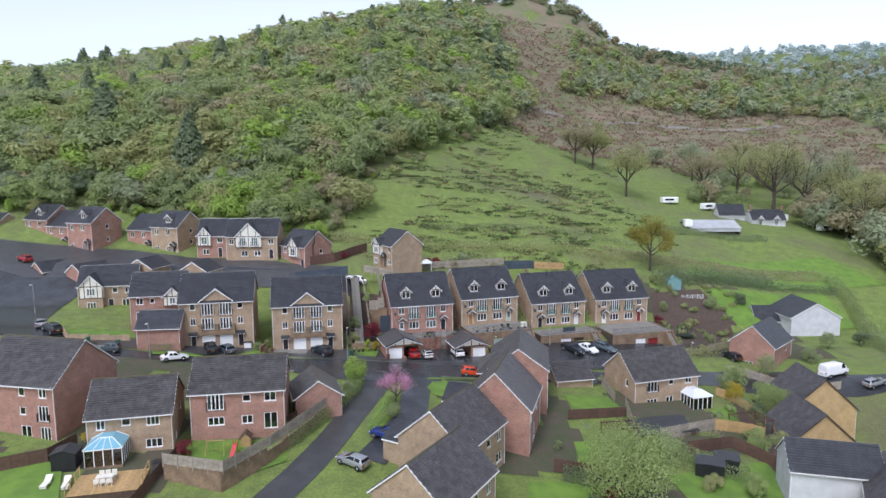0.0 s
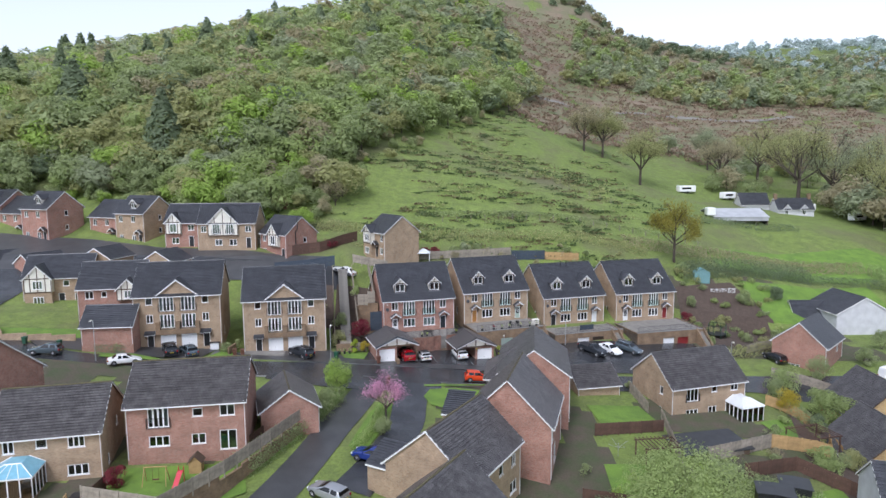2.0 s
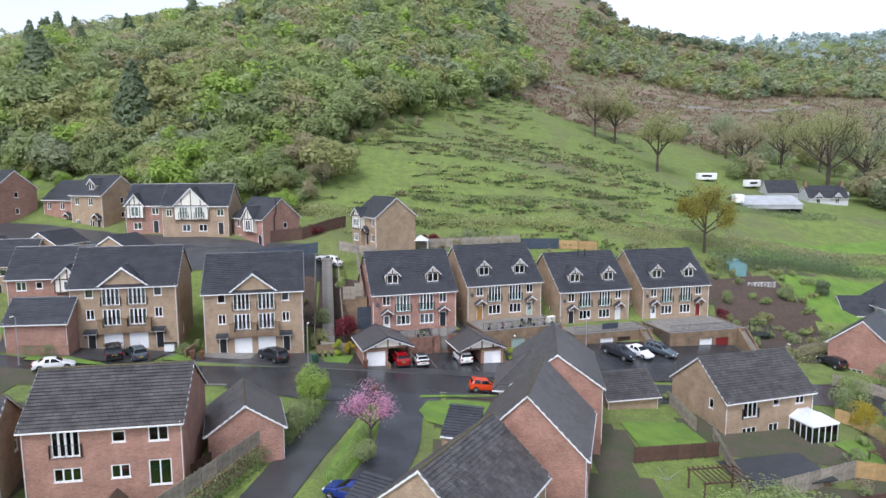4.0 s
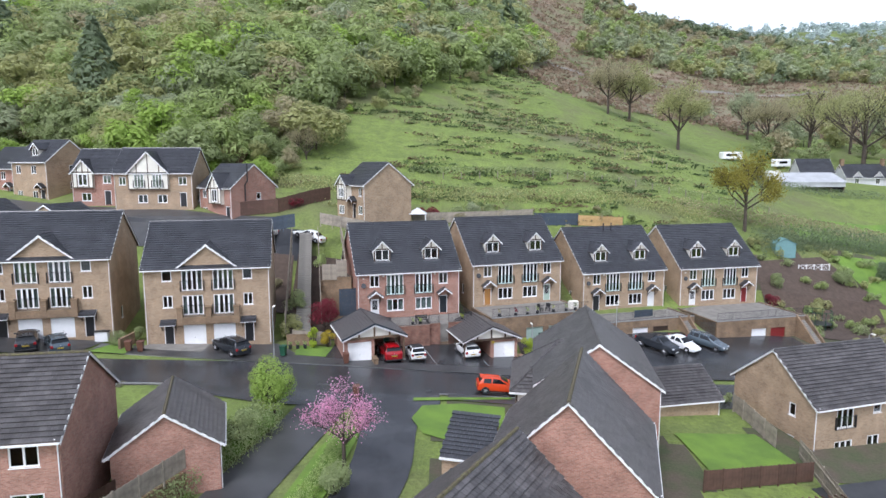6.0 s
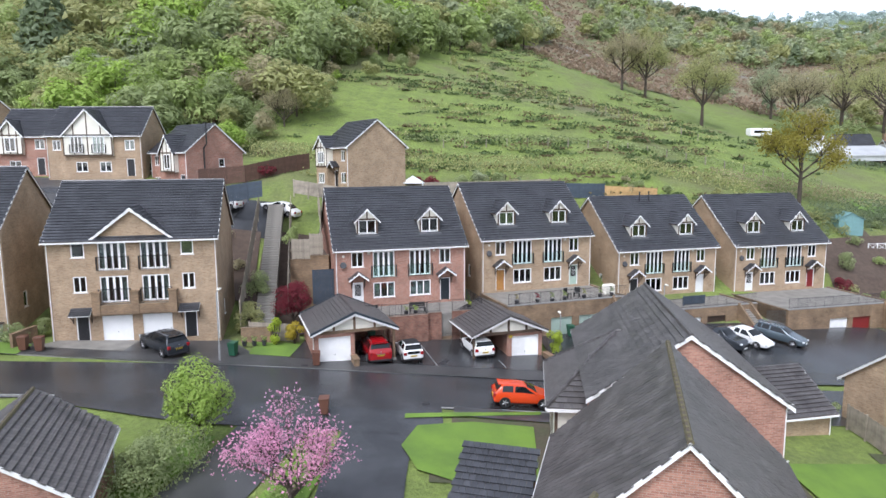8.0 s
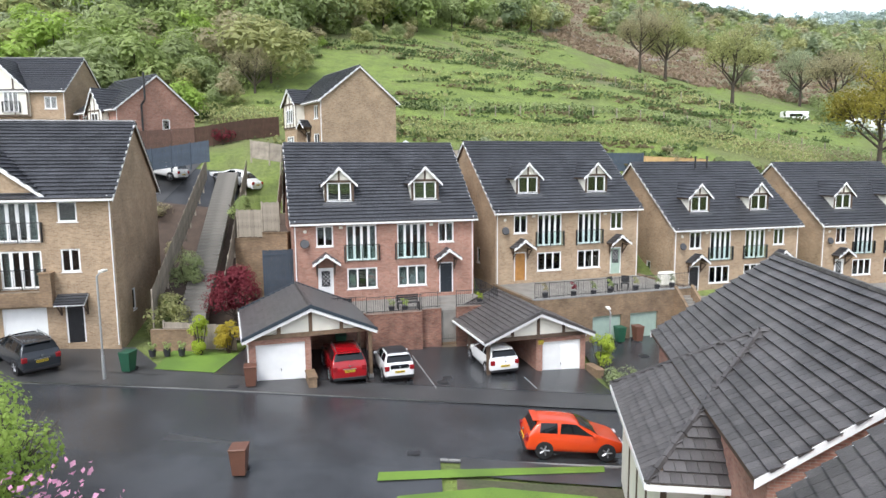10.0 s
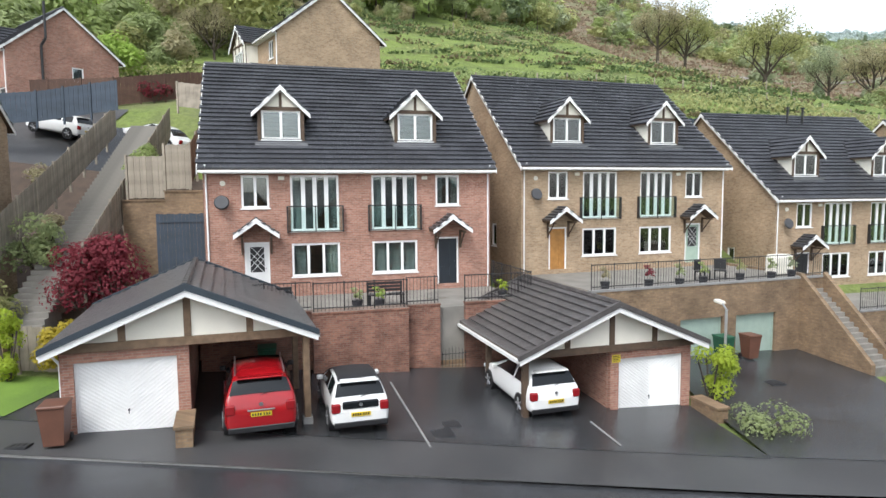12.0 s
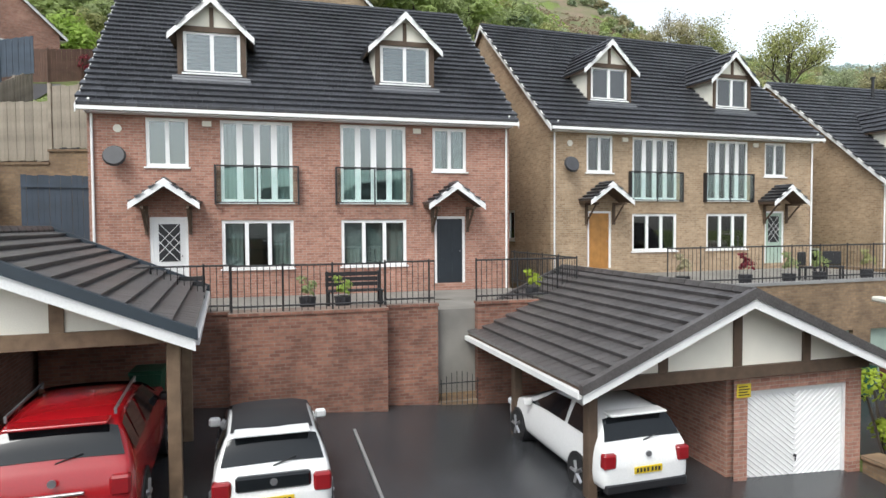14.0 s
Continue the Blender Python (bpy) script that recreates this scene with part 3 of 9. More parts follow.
def dormer(parent, x, yf, zb, h, rise, w, slope, mats, detail=1, cheek=None):
    """A gabled dormer; yf: its front; zb: the sill; the roof behind rises by slope."""
    bm = B()
    a = w / 2
    wall_mesh(bm, w, zb + h, [(x - a + 0.16, x + a - 0.16, zb + 0.1, zb + h - 0.02)], yf, 0.1, zb, x - a)
    dm = part("dormer", bm, TIMBER, parent, "tiled dormer with half-timbered gable")
    depth = (h + 0.15) / slope
    for s in (-1, 1):
        bm = B()
        xs = x + s * a
        vs = [bm.verts.new(p) for p in ((xs, yf, zb), (xs, yf, zb + h), (xs, yf + depth, zb + h))]
        bm.faces.new(vs)
        part("cheek", bm, cheek or RENDER, dm)
    window(dm, x, zb + 0.12, w - 0.34, h - 0.16, 2, None, yf, curtain=0)
    bm = B()
    prism(bm, [(x - a, zb + h), (x + a, zb + h), (x, zb + h + rise * 0.9)], yf + 0.02, yf + 0.06, "y")
    part("gable_panel", bm, RENDER, dm)
    bm = B()
    box(bm, x - 0.06, x + 0.06, yf - 0.015, yf + 0.018, zb + h, zb + h + rise * 0.72)
    box(bm, x - a - 0.02, x + a + 0.02, yf - 0.02, yf + 0.015, zb + h - 0.06, zb + h + 0.1)
    for s in (-1, 1):
        box(bm, x + s * (a - 0.07) - 0.07, x + s * (a - 0.07) + 0.07, yf - 0.012, yf + 0.02, zb, zb + h - 0.06)
    part("timber_frame", bm, TIMBER, dm)
    e = a + 0.22
    rr = rise * e / a
    zt = zb + h + rise
    back = yf + (zt - zb) / slope + 0.1
    fr = yf - 0.2
    bm = B()
    prism(bm, [(x - e, zt - rr), (x, zt), (x + e, zt - rr), (x + e, zt - rr - 0.06), (x, zt - 0.06), (x - e, zt - rr - 0.06)], fr, yf + h / slope, "y")
    r = part("dormer_roof", bm, TIMBER, dm)
    ln = math.hypot(e, rr)
    L = back - fr
    low = (zt - rr - zb) / slope + yf - fr

    def cut(along_front, up):
        lim = low + (L - low) * up / ln
        return along_front < lim + 0.2

    slope_tiles(r, (x - e, back, zt - rr + 0.01), (0, -1, 0), (e, 0, rr), L, ln, mats, detail, inside=lambda p, q: cut(L - p, q))
    slope_tiles(r, (x + e, fr, zt - rr + 0.01), (0, 1, 0), (-e, 0, rr), L, ln, mats, detail, inside=lambda p, q: cut(p, q))
    bm = B()
    ridge_line(bm, (x, fr, zt + 0.03), (x, back, zt + 0.03), 0.08)
    part("ridge", bm, mats[0], r)
    bm = B()
    k = 0.17
    prism(bm, [(x - e - 0.03, zt - rr + 0.01), (x, zt + 0.05), (x + e + 0.03, zt - rr + 0.01), (x + e + 0.03, zt - rr - k), (x, zt - k), (x - e - 0.03, zt - rr - k)], fr - 0.03, fr, "y")
    part("bargeboard", bm, WHITE, r)
    bm = B()
    box(bm, x - a - 0.12, x + a + 0.12, yf - 0.25, yf - 0.004, zb - 0.16, zb - 0.02)
    part("lead_apron", bm, METALGREY, dm)


MD, MB = (TILE, TILE_OBJ), (TILE_BROWN, TILE_BROWN_OBJ)


def semi_pair(m, brick, label, doors, detail=2, near=None, glass_rail=(True, True), w=12.2, d=12.2, h=5.45, rise=5.0):
    e = root("house", m, label, "house", "semi-detached houses on the terrace")
    fr = []
    for s in (-1, 1):
        fr += [(s * 4.1 - 0.55, s * 4.1 + 0.55, 3.6, 4.95), (s * 1.7 - 1.0, s * 1.7 + 1.0, 2.62, 4.95), (s * 1.7 - 1.0, s * 1.7 + 1.0, 0.7, 2.1), (s * 4.1 - 0.5, s * 4.1 + 0.5, 0.1, 2.2)]
    shell(e, w, d, h, rise, brick, fr, left=[(3.0, 3.6, 1.1, 2.3)])
    window(e, 0, 1.1, 0.6, 1.2, 1, pose(-w / 2, 3.3, 0, 0, 0, -90))
    for i, s in enumerate((-1, 1)):
        window(e, s * 4.1, 3.6, 1.1, 1.35, 2, curtain=i)
        window(e, s * 1.7, 2.62, 2.0, 2.33, 4, curtain=1)
        juliet(e, s * 1.7, 2.55, 2.3, 1.1, glass_rail[i])
        window(e, s * 1.7, 0.7, 2.0, 1.4, 3, curtain=1 + (i == 1))
        dm, dl, lat = doors[i]
        entrance(e, s * 4.1, 1.0, 2.1, dm, dl, 0.1, lattice=lat)
        canopy(e, s * 4.1, 2.55)
        downpipe(e, s * (w / 2 - 0.12), -0.3, h)
        bm = B()
        box(bm, s * 3.05 - 0.12, s * 3.05 + 0.12, -0.06, -0.002, 4.75, 4.9)
        part("vent", bm, RENDER, e)
    bm = B()
    for i, s in enumerate((-1, 1)):
        for o in ((s * 1.7 - 1.0, s * 1.7 + 1.0, 4.95), (s * 1.7 - 1.0, s * 1.7 + 1.0, 2.1), (s * 4.1 - 0.55, s * 4.1 + 0.55, 4.95)):
            n = int((o[1] - o[0] + 0.15) / 0.075)
            for k in range(n):
                xx = o[0] - 0.075 + k * 0.075
                box(bm, xx + 0.004, xx + 0.071, -0.008, 0.03, o[2] + 0.003, o[2] + 0.215)
    part("soldier_course", bm, brick, e)
    r = gable_roof(e, w, d, h, rise, MD, detail=detail, near=near)
    s = rise / (d / 2)
    for sx in (-1, 1):
        dormer(e, sx * 2.95, 1.15, h + 1.15 * s - 0.02, 1.4, 0.95, 1.95, s, MD)
    for sx in (-1, 1):
        bm = B()
        rod(bm, (sx * 5.4, -0.25, 3.85), (sx * 5.4, -0.32, 3.87), 0.30, 14, 0.26)
        rod(bm, (sx * 5.4, -0.25, 3.85), (sx * 5.4, -0.02, 3.8), 0.03, 6)
        dd = part("satellite_dish", bm, DISH, e, "dark grey satellite dish")
        bm = B()
        rod(bm, (sx * 5.35, -0.05, 4.62), (sx * 5.35, -0.002, 4.62), 0.11, 10)
        part("alarm_box", bm, RENDER, e, "cream alarm box")
        break
    return e


def plain_house(name, label, m, w, d, h, rise, brick, wins=(), right=(), left=(), mats=MD, detail=0, near=None, base=-2.5, over=0.35, group="", verge=None, ridge_mat=None, gutter=True):
    """A simple gabled house. wins: (x, z, w, h, lights, kind) on the front; right, left: (y, z, w, h, lights)."""
    e = root(name, m, label, "house" if name == "house" else "garage", group)
    shell(e, w, d, h, rise, brick, [(x - ww / 2, x + ww / 2, z, z + hh) for x, z, ww, hh, *_ in wins], [(y - ww / 2, y + ww / 2, z, z + hh) for y, z, ww, hh, _ in right], [(y - ww / 2, y + ww / 2, z, z + hh) for y, z, ww, hh, _ in left], base)
    for x, z, ww, hh, n, kind in wins:
        if kind == "garage":
            garage_door(e, x, ww, hh, z=z, diag=False)
        elif kind == "door":
            entrance(e, x, ww, hh, BLACK, "dark front door", z)
        else:
            window(e, x, z, ww, hh, n)
            if kind == "juliet":
                juliet(e, x, z - 0.05, ww + 0.25, 1.05, False)
    for y, z, ww, hh, n in right:
        window(e, 0, z, ww, hh, n, pose(w / 2, y, 0, 0, 0, 90))
    for y, z, ww, hh, n in left:
        window(e, 0, z, ww, hh, n, pose(-w / 2, y, 0, 0, 0, -90))
    gable_roof(e, w, d, h, rise, mats, over, detail=detail, near=near, verge=verge, ridge_mat=ridge_mat, gutter=gutter)
    for s in (-1, 1):
        downpipe(e, s * (w / 2 - 0.1), -0.2, h)
    return e


# ---- more building parts ----
def front_gable(parent, x, a, ze, yf, rise, h_main, slope, wall_mat, mats=MD, timber=False, over=0.2, z0=None, detail=0):
    """A gable that rises from the front: a triangle of wall and two small slopes that run back into the main roof. z0: its wall goes down to here."""
    bm = B()
    lo = ze if z0 is None else z0
    prism(bm, [(x - a, lo), (x + a, lo), (x + a, ze), (x, ze + rise), (x - a, ze)] if z0 is not None else [(x - a, ze), (x + a, ze), (x, ze + rise)], yf, max(0.0, -0.0) if yf < 0 else yf + 0.08, "y")
    g = part("front_gable", bm, wall_mat, parent, "half-timbered front gable" if timber else "")
    if timber:
        bm = B()
        t = 0.07
        for i in (-1, 0, 1):
            xx = x + i * a * 0.55
            top = ze + rise * (1 - abs(i) * 0.55) - 0.12
            box(bm, xx - t, xx + t, yf - 0.03, yf - 0.003, lo, top)
        for s in (-1, 1):
            box(bm, x + s * (a - t) - t, x + s * (a - t) + t, yf - 0.03, yf - 0.003, lo, ze)
        box(bm, x - a, x + a, yf - 0.04, yf - 0.031, ze - 0.1, ze + 0.06)
        box(bm, x - a, x + a, yf - 0.04, yf - 0.031, lo, lo + 0.16)
        part("timber_frame", bm, TIMBER, g)
    e = a + over
    k = rise / a
    zt = ze + rise + 0.02
    rr = k * e
    fr = yf - 0.25
    back = (zt - h_main) / slope + 0.15
    L = back - fr
    ln = math.hypot(e, rr)
    low = (zt - rr - h_main) / slope - fr

    def cut(p, q):
        return p < low + (L - low) * q / ln + 0.15

    bm = B()
    prism(bm, [(x - e, zt - rr), (x, zt), (x + e, zt - rr), (x + e, zt - rr - 0.06), (x, zt - 0.06), (x - e, zt - rr - 0.06)], fr, max(fr + 0.3, fr + low), "y")
    r = part("gable_roof", bm, TIMBER, g)
    slope_tiles(r, (x - e, back, zt - rr + 0.02), (0, -1, 0), (e, 0, rr), L, ln, mats, 1, inside=lambda p, q: cut(L - p, q))
    slope_tiles(r, (x + e, fr, zt - rr + 0.02), (0, 1, 0), (-e, 0, rr), L, ln, mats, 1, inside=cut)
    bm = B()
    ridge_line(bm, (x, fr, zt + 0.04), (x, back, zt + 0.04), 0.09)
    part("ridge", bm, mats[0], r)
    bm = B()
    w = 0.2
    prism(bm, [(x - e - 0.03, zt - rr + 0.02), (x, zt + 0.06), (x + e + 0.03, zt - rr + 0.02), (x + e + 0.03, zt - rr - w), (x, zt - w), (x - e - 0.03, zt - rr - w)], fr - 0.03, fr, "y")
    part("bargeboard", bm, WHITE, r)
    return g


def lean_to(parent, x, z, w=1.5, out=0.8, mats=MD):
    bm = B()
    prism(bm, [(-out, z), (-0.004, z + 0.45), (-0.004, z + 0.38), (-out, z - 0.07)], x - w / 2, x + w / 2, "x")
    c = part("porch_canopy", bm, WHITE, parent)
    slope_tiles(c, (x - w / 2, -out - 0.03, z + 0.01), (1, 0, 0), (0, out, 0.45), w, math.hypot(out, 0.45), mats, 0, th=0.25)
    for s in (-1, 1):
        bm = B()
        xx = x + s * (w / 2 - 0.1)
        box(bm, xx - 0.035, xx + 0.035, -0.08, -0.004, z - 0.7, z + 0.2)
        rod(bm, (xx, -0.06, z - 0.62), (xx, -out + 0.12, z - 0.05), 0.035, 4)
        part("bracket", bm, TIMBER, c)


def townhouse(m, label):
    """Three storeys: garages and doors below, two rows of tall windows with rails, and a shallow gable over the middle."""
    w, d, h, rise = 12.2, 10.6, 8.15, 4.1
    wins = []
    for s in (-1, 1):
        wins += [(s * 1.5, 5.65, 2.0, 2.1, 4, "juliet"), (s * 1.5, 3.15, 2.0, 2.0, 4, "juliet"), (s * 3.9, 6.65, 0.95, 1.1, 1, ""), (s * 3.9, 3.95, 0.95, 1.25, 2, ""), (s * 1.45, 0.02, 2.15, 2.05, 0, "garage"), (s * 3.9, 0.05, 0.95, 2.1, 0, "door")]
    e = plain_house("house", label, m, w, d, h, rise, BUFF, wins, right=[(3.2, 1.1, 0.7, 1.3, 1)], detail=1, group="three-storey townhouses")
    s = rise / (d / 2)
    front_gable(e, 0, 2.75, h, -0.004, 2.15, h, s, BUFF)
    for sx in (-1, 1):
        lean_to(e, sx * 3.9, 2.3)
    for xx in (-2.75, 0, 2.75):
        bm = B()
        box(bm, xx - 0.28, xx + 0.28, -0.55, -0.004, 2.2, 3.95)
        box(bm, xx - 0.34, xx + 0.34, -0.6, -0.004, 3.95, 4.02)
        part("balcony_pier", bm, OLDBRICK, e)
    bm = B()
    box(bm, -2.7, 2.7, -0.5, -0.004, 2.25, 3.0)
    part("balcony", bm, OLDBRICK, e, "stained brick balcony front over the garages")
    return e


def two_tier(z2=3.2, z1=0.7, xs=(-3.6, 3.6), w=1.3):
    return [(x, z, w, 1.25, 2, "") for x in xs for z in (z2, z1)]


WHITEDOOR = material("white_door_paint", (0.75, 0.75, 0.74), 0.4, 0.05)
ORANGEDOOR = material("oak_brown_door", (0.42, 0.20, 0.05), 0.5, 0.25, 4)
GREENDOOR = material("pale_green_door", (0.36, 0.46, 0.38), 0.5, 0.1)
NAVYDOOR = material("dark_navy_door", (0.022, 0.028, 0.035), 0.35, 0.1)
REDDOOR = material("dark_red_door", (0.20, 0.02, 0.02), 0.4, 0.1)
BROWNDOOR = material("dark_brown_door", (0.05, 0.03, 0.022), 0.5, 0.2)
SAGEDOOR = material("sage_garage_door", (0.33, 0.42, 0.36), 0.5, 0.1)

# ---- ground sheet ----
def ground_material():
    """Pasture with rushes, bracken and bare earth in patches of their own."""
    m = bpy.data.materials.new("hillside_pasture")
    m.use_nodes = True
    nt = m.node_tree
    b = nt.nodes["Principled BSDF"]
    b.inputs["Roughness"].default_value = 0.95
    tc = nt.nodes.new("ShaderNodeTexCoord")

    def noise_fac(scale, lo, hi, detail=6, rough=0.6):
        n = nt.nodes.new("ShaderNodeTexNoise")
        n.inputs["Scale"].default_value = scale
        n.inputs["Detail"].default_value = detail
        n.inputs["Roughness"].default_value = rough
        nt.links.new(tc.outputs["Object"], n.inputs["Vector"])
        r = nt.nodes.new("ShaderNodeMapRange")
        r.inputs[1].default_value, r.inputs[2].default_value = lo, hi
        nt.links.new(n.outputs["Fac"], r.inputs[0])
        return r.outputs[0]

    def mix(f, a, c):
        x = nt.nodes.new("ShaderNodeMix")
        x.data_type = "RGBA"
        nt.links.new(f, x.inputs[0])
        for sock, v in ((6, a), (7, c)):
            if isinstance(v, tuple):
                x.inputs[sock].default_value = (*v, 1)
            else:
                nt.links.new(v, x.inputs[sock])
        return x.outputs[2]

    c = mix(noise_fac(0.5, 0.35, 0.7), (0.115, 0.152, 0.038), (0.180, 0.240, 0.050))
    c = mix(noise_fac(0.045, 0.50, 0.70), c, (0.130, 0.128, 0.060))
    c = mix(noise_fac(0.16, 0.63, 0.8), c, (0.12, 0.10, 0.06))
    f = noise_fac(3.0, 0.2, 0.8, 4)
    h = nt.nodes.new("ShaderNodeHueSaturation")
    r = nt.nodes.new("ShaderNodeMapRange")
    r.inputs[3].default_value, r.inputs[4].default_value = 0.7, 1.3
    nt.links.new(f, r.inputs[0])
    nt.links.new(r.outputs[0], h.inputs["Value"])
    nt.links.new(c, h.inputs["Color"])
    nt.links.new(h.outputs[0], b.inputs["Base Color"])
    bp = nt.nodes.new("ShaderNodeBump")
    bp.inputs["Strength"].default_value = 0.7
    bp.inputs["Distance"].default_value = 0.2
    nt.links.new(f, bp.inputs["Height"])
    nt.links.new(bp.outputs[0], b.inputs["Normal"])
    return m


HILLSIDE = ground_material()


def ground_sheet():
    xs = np.concatenate([np.arange(-1500, -240, 60), np.arange(-240, -90, 8), np.arange(-90, 100, 2.5), np.arange(100, 240, 8), np.arange(240, 2040, 60)])
    ys = np.concatenate([np.arange(-1500, 30, 60), np.arange(30, 160, 2.5), np.arange(160, 300, 4), np.arange(300, 700, 10), np.arange(700, 2400, 60)])
    vs = [(x, y, ground_z(x, y)) for y in ys for x in xs]
    nx = len(xs)
    fs = [(j * nx + i, j * nx + i + 1, (j + 1) * nx + i + 1, (j + 1) * nx + i) for j in range(len(ys) - 1) for i in range(nx - 1)]
    ob = raw("ground", vs, fs, HILLSIDE, smooth=True)
    return tagged(ob, "rough green hillside and grassy ground", "ground", kind="structure")


ground_sheet()


def patch(name, pts, mat, lift, label, category, z=None, kind="structure"):
    """A piece of surface with the outline pts, laid on the ground, or level at z."""
    bm = B()
    bm.faces.new([bm.verts.new((x, y, 0)) for x, y in pts])
    if z is None:
        for axis, lo, hi, start in ((0, min(p[0] for p in pts), max(p[0] for p in pts), -90), (1, min(p[1] for p in pts), max(p[1] for p in pts), 30)):
            k = math.ceil((lo - start) / 2.5) * 2.5 + start
            while k < hi:
                no = (1, 0, 0) if axis == 0 else (0, 1, 0)
                bmesh.ops.bisect_plane(bm, geom=bm.verts[:] + bm.edges[:] + bm.faces[:], plane_co=(k, k, 0), plane_no=no)
                k += 2.5
    bmesh.ops.triangulate(bm, faces=bm.faces[:])
    for v in bm.verts:
        v.co.z = (ground_z(v.co.x, v.co.y) if z is None else z) + lift
    bmesh.ops.recalc_face_normals(bm, faces=bm.faces[:])
    if sum(f.normal.z for f in bm.faces) < 0:
        bmesh.ops.reverse_faces(bm, faces=bm.faces[:])
    ob = finish(name, bm, mat)
    return tagged(ob, label, category, kind=kind)


def strip(name, pts, width, mat, lift=0.03, label="", category="road", step=1.5):
    """A ribbon laid along a smooth line of (x, y) on the ground."""
    line = []
    n = len(pts)
    for i in range(n - 1):
        p0, p1, p2, p3 = (np.array(pts[min(max(k, 0), n - 1)], float) for k in (i - 1, i, i + 1, i + 2))
        c = max(1, int(np.linalg.norm(p2 - p1) / step))
        for k in range(c):
            t = k / c
            line.append(tuple(0.5 * (2 * p1 + (p2 - p0) * t + (2 * p0 - 5 * p1 + 4 * p2 - p3) * t * t + (3 * p1 - p0 - 3 * p2 + p3) * t**3)))
    line.append(pts[-1])
    vs, fs = [], []
    for i, (x, y) in enumerate(line):
        xa, ya = line[max(0, i - 1)]
        xb, yb = line[min(len(line) - 1, i + 1)]
        l = math.hypot(xb - xa, yb - ya)
        nx, ny = -(yb - ya) / l, (xb - xa) / l
        for k in range(5):
            q = (k / 4 - 0.5) * width
            vs.append((x + nx * q, y + ny * q, ground_z(x + nx * q, y + ny * q) + lift))
    for i in range(len(line) - 1):
        for k in range(4):
            a = i * 5 + k
            fs.append((a, a + 5, a + 6, a + 1))
    ob = raw(name, vs, fs, mat, smooth=True)
    return tagged(ob, label or name, category, kind="structure")


MAIN = [(-120, 128), (-96, 120), (-80, 112), (-66, 104.5), (-52, 100), (-38, 100.5), (-20, 103), (-8, 103.7), (8, 104.1), (30, 105.5), (48, 109), (62, 111), (82, 110), (110, 120), (125, 150), (130, 185), (150, 210)]
strip("road", MAIN, 6.3, ASPHALT, 0.06, "wet dark asphalt street")
strip("road", [(-74, 108), (-82, 122), (-80, 136), (-66, 137.5), (-45, 134.5), (-30, 133.5), (-18, 133)], 5.0, ASPHALT, 0.07, "wet asphalt upper street")
strip("lane", [(-9.2, 101.5), (-10.6, 94), (-12.6, 86), (-14.8, 77), (-18, 67.5), (-23, 57), (-34, 38)], 4.0, ASPHALT2, 0.09, "worn wet asphalt lane between verges")
strip("lane", [(-3.6, 101.5), (-4.2, 94), (-4.5, 87), (-6.5, 80), (-9, 74)], 4.2, ASPHALT, 0.10, "wet asphalt drive to the near houses")
strip("pavement", [(-34, 107.2), (-20, 107.4), (-11, 107.9), (8, 108.2), (14, 108.8)], 2.3, ASPHALT2, 0.13, "wet asphalt footway beside the street", "pavement")
strip("pavement", [(0.4, 100.4), (6, 100.2), (12, 100.6)], 1.4, ASPHALT2, 0.13, "wet asphalt footway", "pavement")


def kerb_line(pts, lift=0.06, h=0.11):
    e = root("kerb", Matrix.Identity(4), "pale concrete kerb along the street", "kerb", kind="structure")
    me = {}
    for (xa, ya), (xb, yb) in zip(pts, pts[1:]):
        l = math.hypot(xb - xa, yb - ya)
        n = max(1, round(l / 0.9))
        key = round(l / n, 2)
        if key not in me:
            bm = B()
            box(bm, -key / 2 + 0.006, key / 2 - 0.006, -0.065, 0.065, -0.1, h)
            mm = bpy.data.meshes.new("kerbstone")
            bm.to_mesh(mm)
            bm.free()
            mm.materials.append(KERB)
            me[key] = mm
        for i in range(n):
            t0, t1 = i / n, (i + 1) / n
            x0, y0, x1, y1 = xa + (xb - xa) * t0, ya + (yb - ya) * t0, xa + (xb - xa) * t1, ya + (yb - ya) * t1
            z0, z1 = ground_z(x0, y0), ground_z(x1, y1)
            o = new("kerbstone", me[key])
            o.parent = e
            o.matrix_basis = pose((x0 + x1) / 2, (y0 + y1) / 2, (z0 + z1) / 2 + lift, 0, -math.degrees(math.atan2(z1 - z0, l / n)), math.degrees(math.atan2(y1 - y0, x1 - x0)))


kerb_line([(-34, 106.1), (-20, 106.4), (-11, 106.85), (0, 107.05), (14, 107.7)], h=0.06)
kerb_line([(-7.0, 100.4), (-3.5, 100.75), (6, 101.1), (12, 101.6)], h=0.05)
kerb_line([(-34, 98.3), (-24, 99.4)])

# parking and drives
patch("driveway", [(-12.0, 108.7), (8.6, 109.1), (7.0, 118.5), (3.0, 119.2), (-6, 117), (-11.5, 115.8)], ASPHALT, 0.14, "wet black asphalt parking court", "driveway")
patch("driveway", [(8.6, 109.2), (16, 109.6), (17.5, 122.5), (8.4, 120.2)], ASPHALT, 0.14, "wet black asphalt drive", "driveway")
patch("driveway", [(17, 108.6), (34, 110), (45, 113), (44, 125), (33, 124.5), (18, 123)], ASPHALT, 0.14, "wet asphalt parking court", "driveway")
patch("driveway", [(-20.5, 108.0), (-13.9, 108.2), (-17.5, 112.2), (-24, 110.6), (-24, 108)], ASPHALT2, 0.15, "dark tarmac drive before garages", "driveway")
patch("driveway", [(-30.5, 107.6), (-24.0, 107.9), (-24.0, 110.6), (-29.5, 109.5)], PATH, 0.155, "grey paved drive before garages", "driveway")
